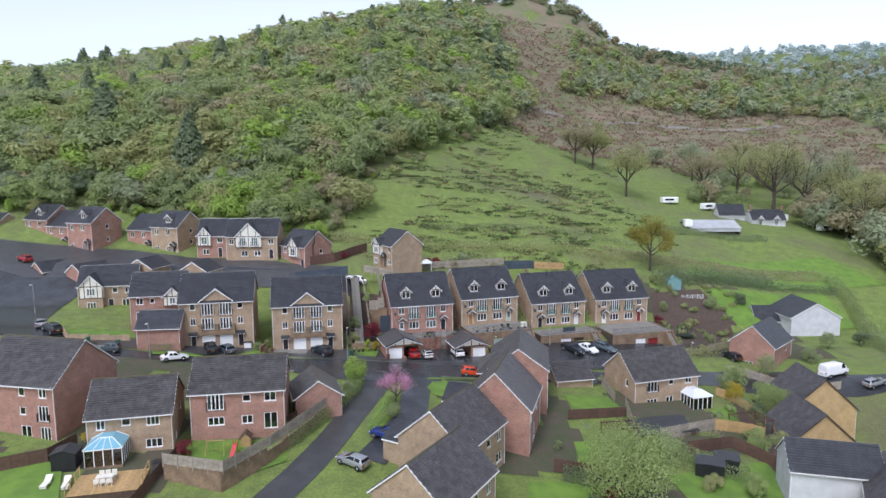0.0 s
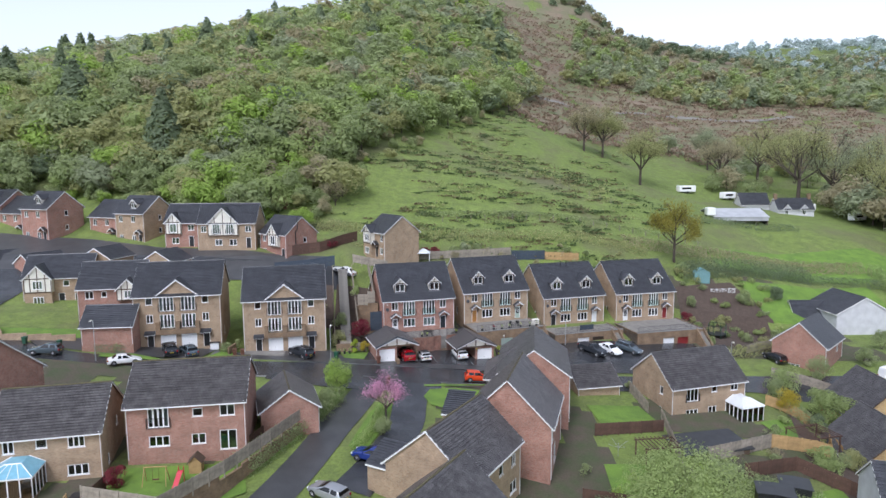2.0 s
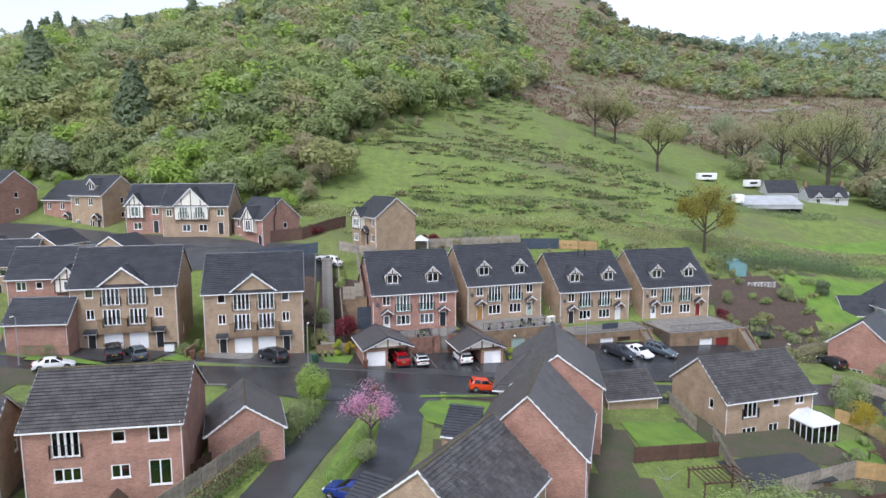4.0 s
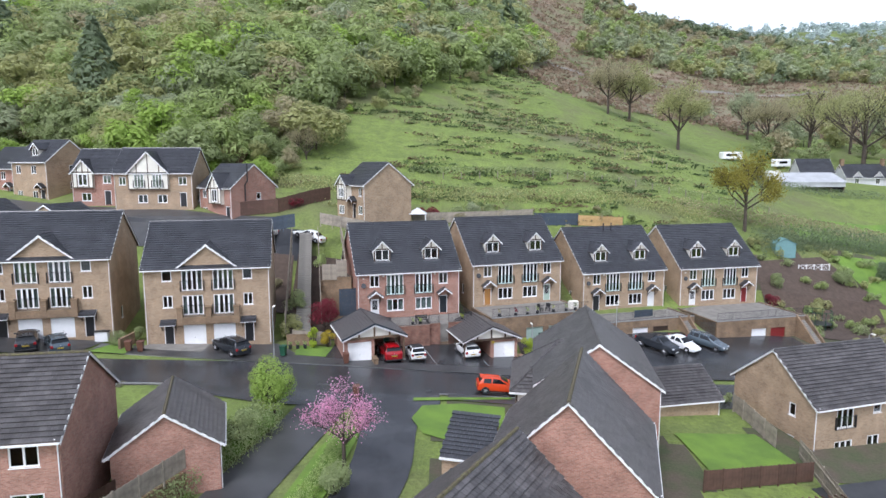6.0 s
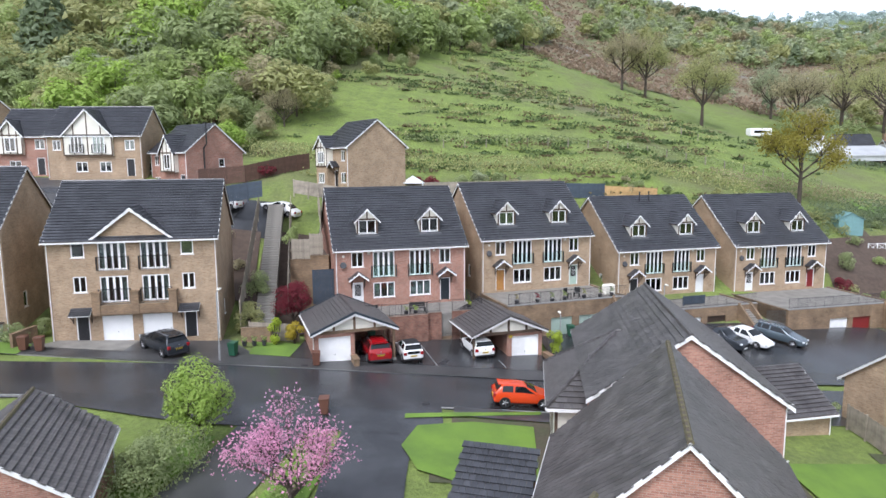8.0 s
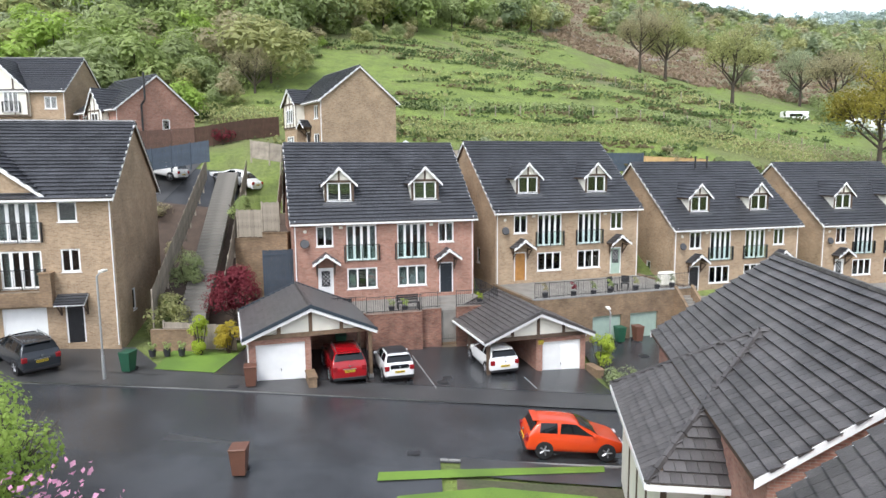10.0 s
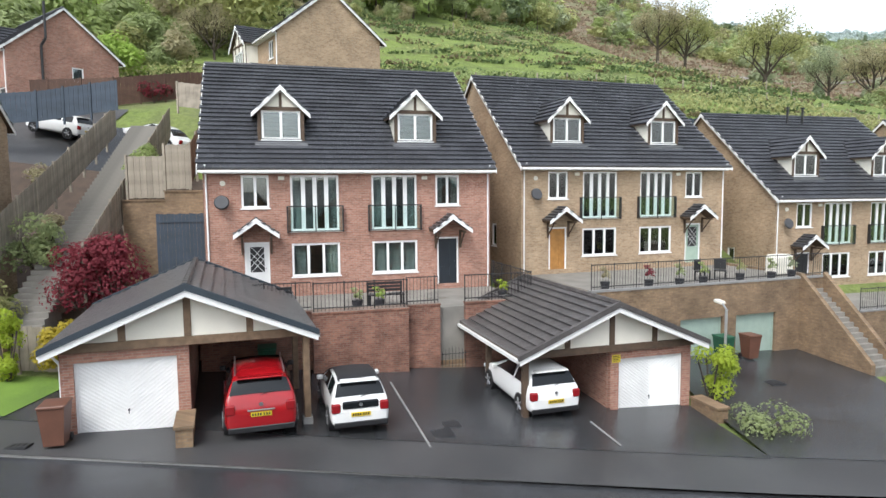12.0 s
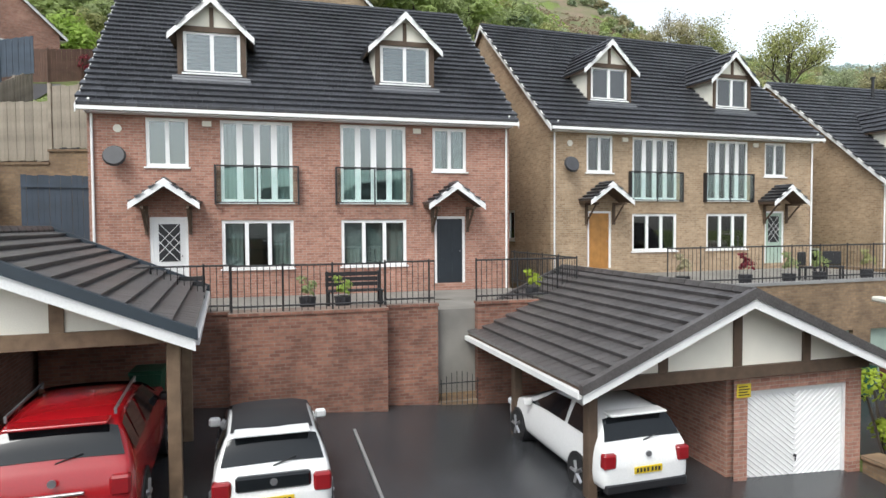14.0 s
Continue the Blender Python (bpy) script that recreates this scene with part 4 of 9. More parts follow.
patch("driveway", [(-47, 103), (-35, 104), (-34, 109), (-45, 107)], ASPHALT2, 0.15, "dark tarmac drive before garages", "driveway")

patch("road_junction", [(-66, 104.5), (-73, 115), (-74, 122), (-73.5, 130), (-71, 137.5), (-79, 140.5), (-92, 140.5), (-97, 134), (-94, 118), (-84, 109), (-74, 106)], ASPHALT, 0.12, "wide wet asphalt bend of the street", "road")
patch("driveway", [(-112, 140), (-100, 137), (-88, 133), (-70, 133), (-46, 131), (-24, 130.8), (-22, 137.5), (-31, 138), (-38, 140), (-56, 141.5), (-72, 146), (-98, 150), (-114, 152)], ASPHALT2, 0.13, "worn tarmac forecourts of the upper houses", "driveway")
patch("driveway", [(-62, 107.5), (-54, 108.6), (-50, 106.5), (-50.5, 103.5), (-58, 104.2)], ASPHALT2, 0.15, "dark tarmac drive before the brick garage", "driveway")

# lawns
LAWNS = [
    [(-2.6, 95.5), (-1.8, 98.0), (1.5, 98.9), (5.2, 98.7), (4.6, 92.0), (0.8, 91.8), (-1.6, 93.0)],
    [(-7.7, 94.4), (-6.6, 94.4), (-6.4, 92), (-7.3, 85), (-8.8, 80), (-10.4, 82), (-8.9, 90)],
    [(-2.6, 98.9), (5.9, 100.5), (6.0, 101.0), (-2.6, 99.5)],
    [(-14.0, 95.4), (-12.8, 95.4), (-13.2, 92), (-16.2, 82.5), (-20.5, 73), (-22.5, 74), (-18.2, 83), (-15.2, 91)],
    [(-15.0, 108.9), (-11.9, 108.9), (-11.7, 112.2), (-15.3, 112.0)],
    [(-31.5, 76), (-20.5, 78), (-18.8, 73), (-23.5, 69), (-32, 70.5)],
    [(-52, 72), (-44, 70), (-40, 62), (-50, 58), (-60, 64)],
    [(17.5, 82), (24.5, 83), (23.5, 76), (17, 74)],
    [(18.8, 96.2), (25.8, 97.0), (27.4, 91.6), (19.6, 90.0)],
    [(41, 95), (48, 98), (50, 92), (43, 89)],
    [(28, 76), (44, 82), (46, 66), (32, 60)],
    [(10, 72), (18, 73), (17, 62), (9, 62)],
    [(-67, 110), (-56, 112.5), (-53.5, 108.5), (-64, 106)],
    [(-48, 103.3), (-44, 104), (-38, 102.4), (-48, 101.8)],
    [(62, 148), (92, 152), (92, 139), (64, 136)],
    [(60, 162), (104, 172), (112, 158), (92, 154), (60, 152)],
    [(-33, 108.2), (-30.7, 108.0), (-30.6, 105.9), (-34, 105.6)],
]
for i, p in enumerate(LAWNS):
    patch("lawn", p, GRASS, 0.16, "bright green mown lawn", "lawn")

# ---- houses of the terrace ----
semi_pair(pose(-3.97, 119.8, 2.0, 0, 0, 16), RED, "red brick semi-detached houses with dormers and grey tiled roof", [(WHITEDOOR, "white door with lattice glass", True), (NAVYDOOR, "dark panelled front door", False)], near=(0, -4, 5))
semi_pair(pose(9.34, 125.5, 2.2, 0, 0, 19), BUFF, "buff brick semi-detached houses with dormers and grey tiled roof", [(ORANGEDOOR, "brown oak-coloured front door", False), (GREENDOOR, "pale green door with lattice glass", True)], near=(0, -4, 5))
semi_pair(pose(23.8, 129.2, 0.45, 0, 0, 16.6), BUFF, "buff brick semi-detached houses with vent pipes on the ridge", [(BLACK, "black front door", False), (WHITEDOOR, "white front door", False)], detail=1)
semi_pair(pose(37.9, 133.0, 0.35, 0, 0, 14), BUFF, "buff brick semi-detached houses beside the oak tree", [(WHITEDOOR, "white front door with glass", True), (REDDOOR, "dark red front door", False)], detail=1)

townhouse(pose(-24.0, 110.5, 1.3, 0, 0, 12), "buff brick three-storey townhouses with white garage doors")
townhouse(pose(-39.2, 108.1, 2.5, 0, 0, 12), "buff brick three-storey townhouses beside the brick garage")

# ---- houses behind and to the side of the townhouses ----
e = plain_house("house", "red brick house with a small half-timbered gable", pose(-51.2, 112.4, 6.0, 0, 0, 12), 9.4, 8.5, 5.0, 3.4, RED, [(-3, 3.2, 1.2, 1.2, 2, ""), (-0.9, 3.4, 0.8, 0.9, 1, ""), (-3, 0.6, 1.4, 1.3, 2, "")])
front_gable(e, 2.6, 1.6, 4.6, -0.5, 1.6, 5.0, 0.8, RENDER, timber=True, z0=2.8)
window(e, 2.6, 3.2, 1.0, 1.2, 2, None, -0.6)
e = plain_house("garage", "red brick garage with a dark tiled roof", pose(-47.6, 103.9, 4.4, 0, 0, 6), 7.0, 5.5, 2.7, 2.3, RED)
e = plain_house("house", "half-timbered house with a cream render gable", pose(-66, 123.4, 5.8, 0, 0, 14), 10.6, 8.2, 5.0, 3.3, BUFF, [(1.4, 3.3, 1.0, 1.0, 1, ""), (4, 3.2, 1.6, 1.2, 3, ""), (3.6, 0.6, 2.0, 1.4, 3, ""), (0.6, 0.05, 1.0, 2.1, 0, "door")])
front_gable(e, -2.6, 2.1, 4.9, -1.2, 2.2, 5.0, 0.8, RENDER, timber=True, z0=2.5)
bm = B()
box(bm, -4.65, -0.55, -1.16, -0.01, -0.6, 2.5)
part("bay_wall", bm, BUFF, e)
window(e, -2.6, 3.1, 1.5, 1.4, 3, None, -1.3)
window(e, -2.6, 0.6, 1.6, 1.2, 3, None, -1.27)

e = plain_house("house", "buff brick house with a half-timbered corner bay", pose(-13, 138, 11.9, 0, 0, -57), 8, 7.4, 5, 2.9, BUFF, [(2.6, 0.7, 1.3, 1.2, 2, ""), (2.6, 3.2, 1.0, 1.2, 2, ""), (0.6, 0.05, 1.0, 2.1, 0, "door")], detail=1)
front_gable(e, -1.9, 1.7, 4.8, -0.8, 1.3, 5.0, 0.78, RENDER, timber=True, z0=2.5)
bm = B()
box(bm, -3.55, -0.25, -0.76, -0.01, -0.4, 2.5)
part("bay_wall", bm, BUFF, e)
window(e, -1.9, 3.0, 1.6, 1.3, 3, None, -0.9)
window(e, -1.9, 0.6, 1.6, 1.2, 3, None, -0.86)
canopy(e, 0.7, 2.5)

e = plain_house("house", "red brick house with a half-timbered gable and black flue", pose(-33.0, 139.2, 11.5, 0, 0, -38), 8, 7.6, 5, 3.1, RED, [(-2.7, 3.2, 1.0, 1.2, 2, ""), (-2.7, 0.6, 1.2, 1.2, 2, ""), (3.0, 0.05, 1.0, 2.1, 0, "door")], right=[(4.6, 3.0, 0.8, 1.0, 1)], detail=1)
front_gable(e, 0.6, 1.6, 4.7, -0.5, 2.0, 5.0, 0.82, RENDER, timber=True, z0=2.4)
window(e, 0.6, 2.8, 1.3, 1.7, 2, None, -0.6)
bm = B()
rod(bm, (4.12, 2.2, -0.5), (4.12, 2.2, 5.2), 0.09, 8)
rod(bm, (4.12, 2.2, 5.2), (4.45, 2.4, 5.7), 0.09, 8)
rod(bm, (4.45, 2.4, 5.7), (4.45, 2.4, 8.2), 0.09, 8)
part("flue", bm, BLACK, e, "black metal flue pipe")

e = plain_house("house", "buff brick house with a wide half-timbered gable", pose(-42.3, 140.2, 13.4, 0, 0, 3), 11.2, 8.0, 5.2, 3.4, BUFF, [(-4.4, 3.2, 1.0, 1.2, 2, ""), (4.2, 3.2, 1.2, 1.2, 2, ""), (4.2, 0.05, 1.0, 2.1, 0, "door"), (-1.6, 0.6, 1.4, 1.2, 2, ""), (1.2, 0.6, 1.4, 1.2, 2, "")], right=[(2.5, 0.6, 0.8, 1.1, 1)], detail=1)
front_gable(e, -0.6, 2.9, 5.0, -0.3, 3.0, 5.2, 0.85, RENDER, timber=True, z0=2.5)
window(e, -1.9, 2.9, 1.4, 1.9, 3, None, -0.4)
window(e, 0.7, 2.9, 1.4, 1.9, 3, None, -0.4)
juliet(e, -1.9, 2.85, 1.6, 1.0, False, None, -0.3)
juliet(e, 0.7, 2.85, 1.6, 1.0, False, None, -0.3)
e = plain_house("house", "pinkish brick house with a half-timbered bay", pose(-51.5, 141.8, 13.6, 0, 0, 3), 7.0, 8.0, 5.0, 3.3, RED, [(1.6, 3.2, 1.2, 1.2, 2, ""), (1.6, 0.05, 1.0, 2.1, 0, "door"), (-1.5, 0.6, 1.4, 1.2, 2, "")], detail=1)
front_gable(e, -1.7, 1.5, 4.9, -0.4, 1.8, 5.0, 0.82, RENDER, timber=True, z0=2.5)
window(e, -1.7, 2.9, 1.3, 1.7, 2, None, -0.5)
for px, py, pz, br, hh, lab in ((-64.0, 146, 13.6, BUFF, 6.6, "buff brick house with a dormer and porch"), (-71.5, 150, 13.6, RED, 5.6, "pink brick house with a small porch"), (-84.0, 147, 14.2, RED, 7.0, "red brick tall house with a dormer"), (-92.0, 152, 14.2, RED, 5.8, "red brick house with a stepped roof"), (-99.0, 155, 14.4, RED, 7.0, "red brick tall house beside the wood"), (-113, 156, 14.0, BUFF, 5.4, "buff brick house by the upper road"), (-122, 164, 15.0, BUFF, 5.4, "buff brick house at the wood edge")):
    e = plain_house("house", lab, pose(px, py, pz, 0, 0, -22), 7.8, 8.2, hh, 3.2, br, two_tier(hh - 2.0, 0.7, (-2.4, 1.0), 1.1) + [(2.7, 0.05, 1.0, 2.1, 0, "door")], right=[(4.2, hh - 1.8, 0.8, 1.1, 1), (4.2, 2.2, 0.8, 1.1, 1)])
    canopy(e, 2.7, 2.5)
    if hh > 6:
        dormer(e, 0.4, 0.9, hh + 0.9 * 0.78, 1.2, 0.8, 1.6, 0.78, MD, 0)
for px, py, pz, br, rz, ww in ((-59, 132, 10.6, BUFF, -12, 6.5), (-73, 133.5, 9.2, RED, -30, 7), (-47.2, 130, 10.2, BUFF, -12, 6.0), (-83, 136.5, 9.2, RED, -35, 6.8), (-108, 141, 10.5, RED, -30, 6.5)):
    plain_house("garage", "brick garage with grey tiled roof and white door", pose(px, py, pz, 0, 0, rz + 90), ww, 5.8, 2.6, 1.7, br, left=())

# ---- near houses ----
e = plain_house("house", "red brick house with a balcony and patio doors", pose(-26.1, 77.8, 0.0, 0, 0, 9.5), 11.6, 8.8, 5.5, 3.2, RED, [(-2.7, 3.0, 2.0, 2.1, 4, "juliet"), (1.1, 3.9, 1.0, 0.9, 1, ""), (4.0, 3.8, 1.5, 1.2, 2, ""), (-2.7, 1.0, 2.0, 1.1, 3, ""), (1.1, 1.0, 1.4, 1.1, 2, ""), (4.0, 0.2, 1.7, 2.1, 2, "")], mats=MB, detail=1, ridge_mat=MOSS)
e = plain_house("house", "buff brick house behind a conservatory", pose(-37.7, 73.4, -1.2, 0, 0, 13), 9.6, 8.5, 5.3, 3.3, BUFF, [(-3.2, 3.6, 1.0, 1.2, 2, ""), (-0.4, 3.9, 1.0, 0.9, 1, ""), (2.6, 3.7, 1.5, 1.2, 3, ""), (2.6, 0.9, 1.9, 1.1, 3, ""), (-2.4, 0.1, 2.0, 2.1, 3, "")], right=[(2.0, 1.0, 0.6, 1.0, 1), (5.5, 3.6, 0.7, 1.0, 1)], mats=MB, detail=1, ridge_mat=MOSS)
e = plain_house("house", "red brick three-storey house with balcony", pose(-53.4, 76.2, -0.5, 0, 0, -11.5), 12, 11, 7.6, 4.3, RED, [(1.3, 6.0, 0.9, 1.1, 1, ""), (4.3, 5.9, 1.1, 1.2, 2, ""), (4.3, 2.9, 1.5, 2.0, 3, "juliet"), (1.3, 3.6, 0.9, 1.0, 1, ""), (1.6, 0.1, 1.5, 2.1, 2, ""), (4.4, 0.1, 1.5, 2.1, 3, "")], mats=MB, detail=1, ridge_mat=MOSS)
plain_house("garage", "red brick garage with weathered tiled roof", pose(-15.2, 88.0, -0.6, 0, 0, 108.6), 7.0, 6.2, 3.1, 2.15, RED, mats=MB, detail=2, near=(-4, 2, 4), over=0.3, ridge_mat=MOSS)
e = plain_house("house", "buff brick house with a white conservatory", pose(35.1, 96.9, -4.7, 0, 0, 17), 11.6, 8.8, 5.2, 3.4, BUFF, [(-2.6, 3.0, 1.8, 2.1, 3, "juliet"), (0.8, 3.9, 0.9, 1.0, 1, ""), (4.0, 3.8, 1.2, 1.2, 2, ""), (-2.6, 0.8, 1.9, 1.1, 3, ""), (0.6, 0.8, 1.3, 1.2, 2, "")], left=[(2.2, 3.6, 0.7, 1.1, 1), (2.2, 0.8, 0.7, 1.1, 1)], mats=MB, detail=1)
# the long roofs beside the drive: ridges run away from the street
e = plain_house("house", "red brick house with a mossy ridge and white bargeboards", pose(12.2, 82.06, -2.7, 0, 0, 74), 9.8, 9.0, 5.6, 4.45, RED, [(-3.4, 3.4, 1.1, 1.2, 2, ""), (1.5, 3.4, 1.6, 1.2, 2, ""), (-1, 0.2, 1.8, 2.1, 2, "")], mats=MB, detail=2, near=(-4, 2, 8), over=0.3, ridge_mat=MOSS)
KH = e
e = plain_house("house", "red brick house with hipped side wing", pose(15.8, 94.9, -1.3, 0, 0, 82), 11.8, 8.4, 5.6, 2.95, RED, [(-3.4, 3.4, 1.1, 1.2, 2, ""), (-1, 0.2, 1.8, 2.1, 2, "")], mats=MB, detail=2, near=(-2, 8, 6), over=0.3, gutter=False)
NH = e
e = plain_house("house", "buff brick house with stepped tiled roofs", pose(4.9, 71.0, -3.2, 0, 0, 60), 10.4, 8.8, 5.7, 3.7, BUFF, [(3.6, 3.5, 1.0, 1.2, 2, ""), (0.8, 3.7, 0.9, 1.0, 1, ""), (3.6, 0.8, 1.5, 1.2, 2, ""), (-2.4, 3.5, 1.2, 1.2, 2, "")], mats=MB, detail=1, ridge_mat=MOSS)
e = plain_house("house", "buff brick lower house with stepped tiled roof", pose(2.9, 60.5, -4.4, 0, 0, 60), 10.4, 8.8, 5.7, 3.7, BUFF, [(3.6, 3.5, 1.0, 1.2, 2, ""), (0.8, 3.7, 0.9, 1.0, 1, "")], mats=MB, detail=1, ridge_mat=MOSS)

# ---- right side ----
e = plain_house("house", "pinkish red brick house by the lower road", pose(64.7, 118.4, -5, 0, 0, 45), 10, 8, 5, 3.4, RED, [(2, 3, 1.2, 1.2, 2, "")], left=[(4.6, 0.4, 2.0, 1.0, 3)], detail=1)
e = plain_house("house", "grey-white rendered house with slate roof", pose(86, 140.5, -6.8, 0, 0, 92), 10, 10.8, 7.6, 3.0, WRENDER, [(0, 4, 1.2, 1.3, 2, "")])
e = plain_house("house", "white rendered cottage wing with grey roof", pose(74.0, 139.5, -6.0, 0, 0, -6), 8.0, 6.0, 5.2, 2.6, WRENDER, [(2, 3.0, 1.0, 1.1, 2, ""), (-1, 1.0, 2.0, 1.3, 3, "")])
for px, py, pz in ((59.7, 91.5, -12.3), (65.5, 101.5, -10.6)):
    plain_house("house", "yellow rendered bungalow with brown tiled roof", pose(px, py, pz, 0, 0, 88), 9, 10.2, 5.8, 4.6, YELLOW, mats=MB, detail=1, verge=TIMBER)
plain_house("house", "white walled house with dark tiled roof", pose(46.2, 71, -7.4, 0, 0, -14), 10.0, 6.0, 4.9, 2.6, WRENDER, detail=1)
plain_house("house", "brown tiled house beside the white one", pose(56.5, 65, -7.6, 0, 0, 60), 12.0, 9.0, 4.5, 4.2, YELLOW, mats=MB, detail=1)
e = plain_house("house", "white farm cottage with two small gables", pose(105.5, 206, 11.2, 0, 0, -4), 10.5, 6.5, 5.0, 3.0, WRENDER, [(-2.6, 3.2, 1.0, 1.4, 2, ""), (2.4, 3.2, 1.0, 1.4, 2, ""), (-2.6, 0.8, 1.3, 1.2, 2, ""), (2.4, 0.8, 1.3, 1.2, 2, ""), (0, 0.05, 1.0, 2.0, 0, "door")])
for s in (-2.6, 2.4):
    front_gable(e, s, 1.1, 5.0, -0.05, 1.3, 5.0, 0.9, WRENDER)
for s in (-1, 1):
    bm = B()
    box(bm, s * 4.9 - 0.4, s * 4.9 + 0.4, 2.8, 3.7, 7.0, 9.4)
    part("chimney", bm, OLDBRICK, e)
plain_house("house", "white farmhouse block with slate roof", pose(96.2, 212, 12.0, 0, 0, -4), 8.5, 6, 5.4, 3.2, WRENDER, [(1.6, 3.2, 1.4, 1.0, 2, ""), (-1.6, 3.2, 1.2, 1.0, 2, "")])


def gz(x, y):
    return ground_z(x, y) + 0.14


# ---- garages with open carports on the parking court ----
CAPPING = material("dark_navy_verge", (0.03, 0.042, 0.055), 0.5, 0.15)


def carport(m, label, door_left, mats, verge, beam):
    """A brick garage and an open carport under one gabled roof; the gable faces -y."""
    e = root("carport_garage", m, label, "garage")
    hw, ze, rise, D = 3.0, 2.55, 1.3, 6.2
    s = -1 if door_left else 1
    gx = s * hw / 2
    # brick garage box with a door opening
    bm = B()
    wall_mesh(bm, hw, 2.5, [(gx - 1.2, gx + 1.2, 0.0, 2.1)], 0.0, 0.2, -0.6, min(0, s * hw))
    part("wall", bm, RED, e)
    for x0, x1 in ((s * hw - s * 0.0, s * (hw - 0.22)), (s * 0.24, 0.0)):
        bm = B()
        box(bm, min(x0, x1), max(x0, x1), 0.203, D, -0.6, 2.5)
        part("wall", bm, RED, e)
    bm = B()
    box(bm, -hw, hw, D, D + 0.22, -0.6, 2.6)
    part("wall", bm, RED, e)
    bm = B()
    for i in range(38):
        xx = gx - 1.42 + i * 0.075
        box(bm, xx + 0.004, xx + 0.071, -0.008, 0.02, 2.15, 2.37)
    part("soldier_course", bm, RED, e)
    garage_door(e, gx, 2.4, 2.08, WHITE, 0.0, 0.05, label="white ribbed up-and-over garage door")
    # gable: beam, render panels and timber studs
    bm = B()
    box(bm, -hw - 0.05, hw + 0.05, -0.12, 0.06, 2.38, 2.6)
    part("beam", bm, beam, e, "timber beam across the front")
    bm = B()
    prism(bm, [(-hw, 2.6), (hw, 2.6), (0, 2.6 + rise * 0.97)], -0.05, 0.05, "y")
    part("gable_panel", bm, RENDER, e)
    for xx in (-hw * 0.52, 0.0, hw * 0.52):
        bm = B()
        top = 2.6 + rise * (1 - abs(xx) / hw) - 0.08
        box(bm, xx - 0.09, xx + 0.09, -0.09, -0.052, 2.6, top)
        part("stud", bm, beam, e)
    # posts of the open side
    for yy in (-0.15, 2.9):
        bm = B()
        box(bm, -s * (hw + 0.02) - 0.09, -s * (hw + 0.02) + 0.09, yy - 0.09, yy + 0.09, -0.3, 2.4, bev=0.01)
        part("post", bm, beam, e, "square timber post")
    bm = B()
    box(bm, -s * (hw + 0.02) - 0.13, -s * (hw + 0.02) + 0.13, -0.29, 0.0, -0.3, 0.1)
    part("post_base", bm, KERB, e)
    bm = B()
    box(bm, -s * (hw - 0.16), -s * (hw - 0.03), 0.05, D, 2.36, 2.56)
    part("beam", bm, beam, e)
    # roof
    k = rise / hw
    ov = 0.28
    a = hw + ov
    za = 2.62 - ov * k
    zt = 2.62 + rise
    fr, bk = -0.45, D + 0.4
    bm = B()
    prism(bm, [(-a, za), (0, zt), (a, za), (a, za - 0.09), (0, zt - 0.09), (-a, za - 0.09)], fr, bk, "y")
    r = part("roof", bm, TIMBER, e)
    ln = math.hypot(a, zt - za)
    slope_tiles(r, (-a, bk, za + 0.02), (0, -1, 0), (a, 0, zt - za), bk - fr, ln, mats, 2, near=(-a if not door_left else 9, fr, 3) if not door_left else (2, fr, 3))
    slope_tiles(r, (a, fr, za + 0.02), (0, 1, 0), (-a, 0, zt - za), bk - fr, ln, mats, 2, near=(2, fr, 3))
    ridge_tiles(r, (0, fr, zt + 0.05), (0, bk, zt + 0.05), 0.11, mats[1])
    for yy in (fr, bk):
        bm = B()
        prism(bm, [(-a - 0.05, za - 0.01), (0, zt - 0.02), (a + 0.05, za - 0.01), (a + 0.05, za - 0.2), (0, zt - 0.22), (-a - 0.05, za - 0.2)], yy - 0.03, yy, "y")
        part("bargeboard", bm, WHITE, r)
        bm = B()
        prism(bm, [(-a - 0.08, za + 0.11), (0, zt + 0.14), (a + 0.08, za + 0.11), (a + 0.08, za - 0.045), (0, zt - 0.05), (-a - 0.08, za - 0.045)], yy - 0.07, yy + 0.06, "y")
        part("verge_cap", bm, verge, r)
    for sx in (-1, 1):
        bm = B()
        box(bm, min(sx * a, sx * (a + 0.1)), max(sx * a, sx * (a + 0.1)), fr + 0.05, bk - 0.05, za - 0.13, za - 0.03)
        part("gutter", bm, WHITE, r)
        bm = B()
        yp = 0.3 if sx == s else D - 0.4
        rod(bm, (sx * (a + 0.05), yp, za - 0.1), (sx * (hw + 0.06), yp, za - 0.45), 0.035, 6)
        rod(bm, (sx * (hw + 0.06), yp, za - 0.45), (sx * (hw + 0.06), yp, -0.3), 0.035, 6)
        part("downpipe", bm, WHITE, r)
    # low brick pier at the front corner
    bm = B()
    xx = 0.12 * s if door_left else s * (hw + 0.25)
    box(bm, xx - 0.2, xx + 0.2, -1.3, -0.02, -0.4, 0.55)
    box(bm, xx - 0.24, xx + 0.24, -1.34, -0.01, 0.55, 0.62)
    part("pier", bm, OLDBRICK, e, "low stained brick pier")
    return e


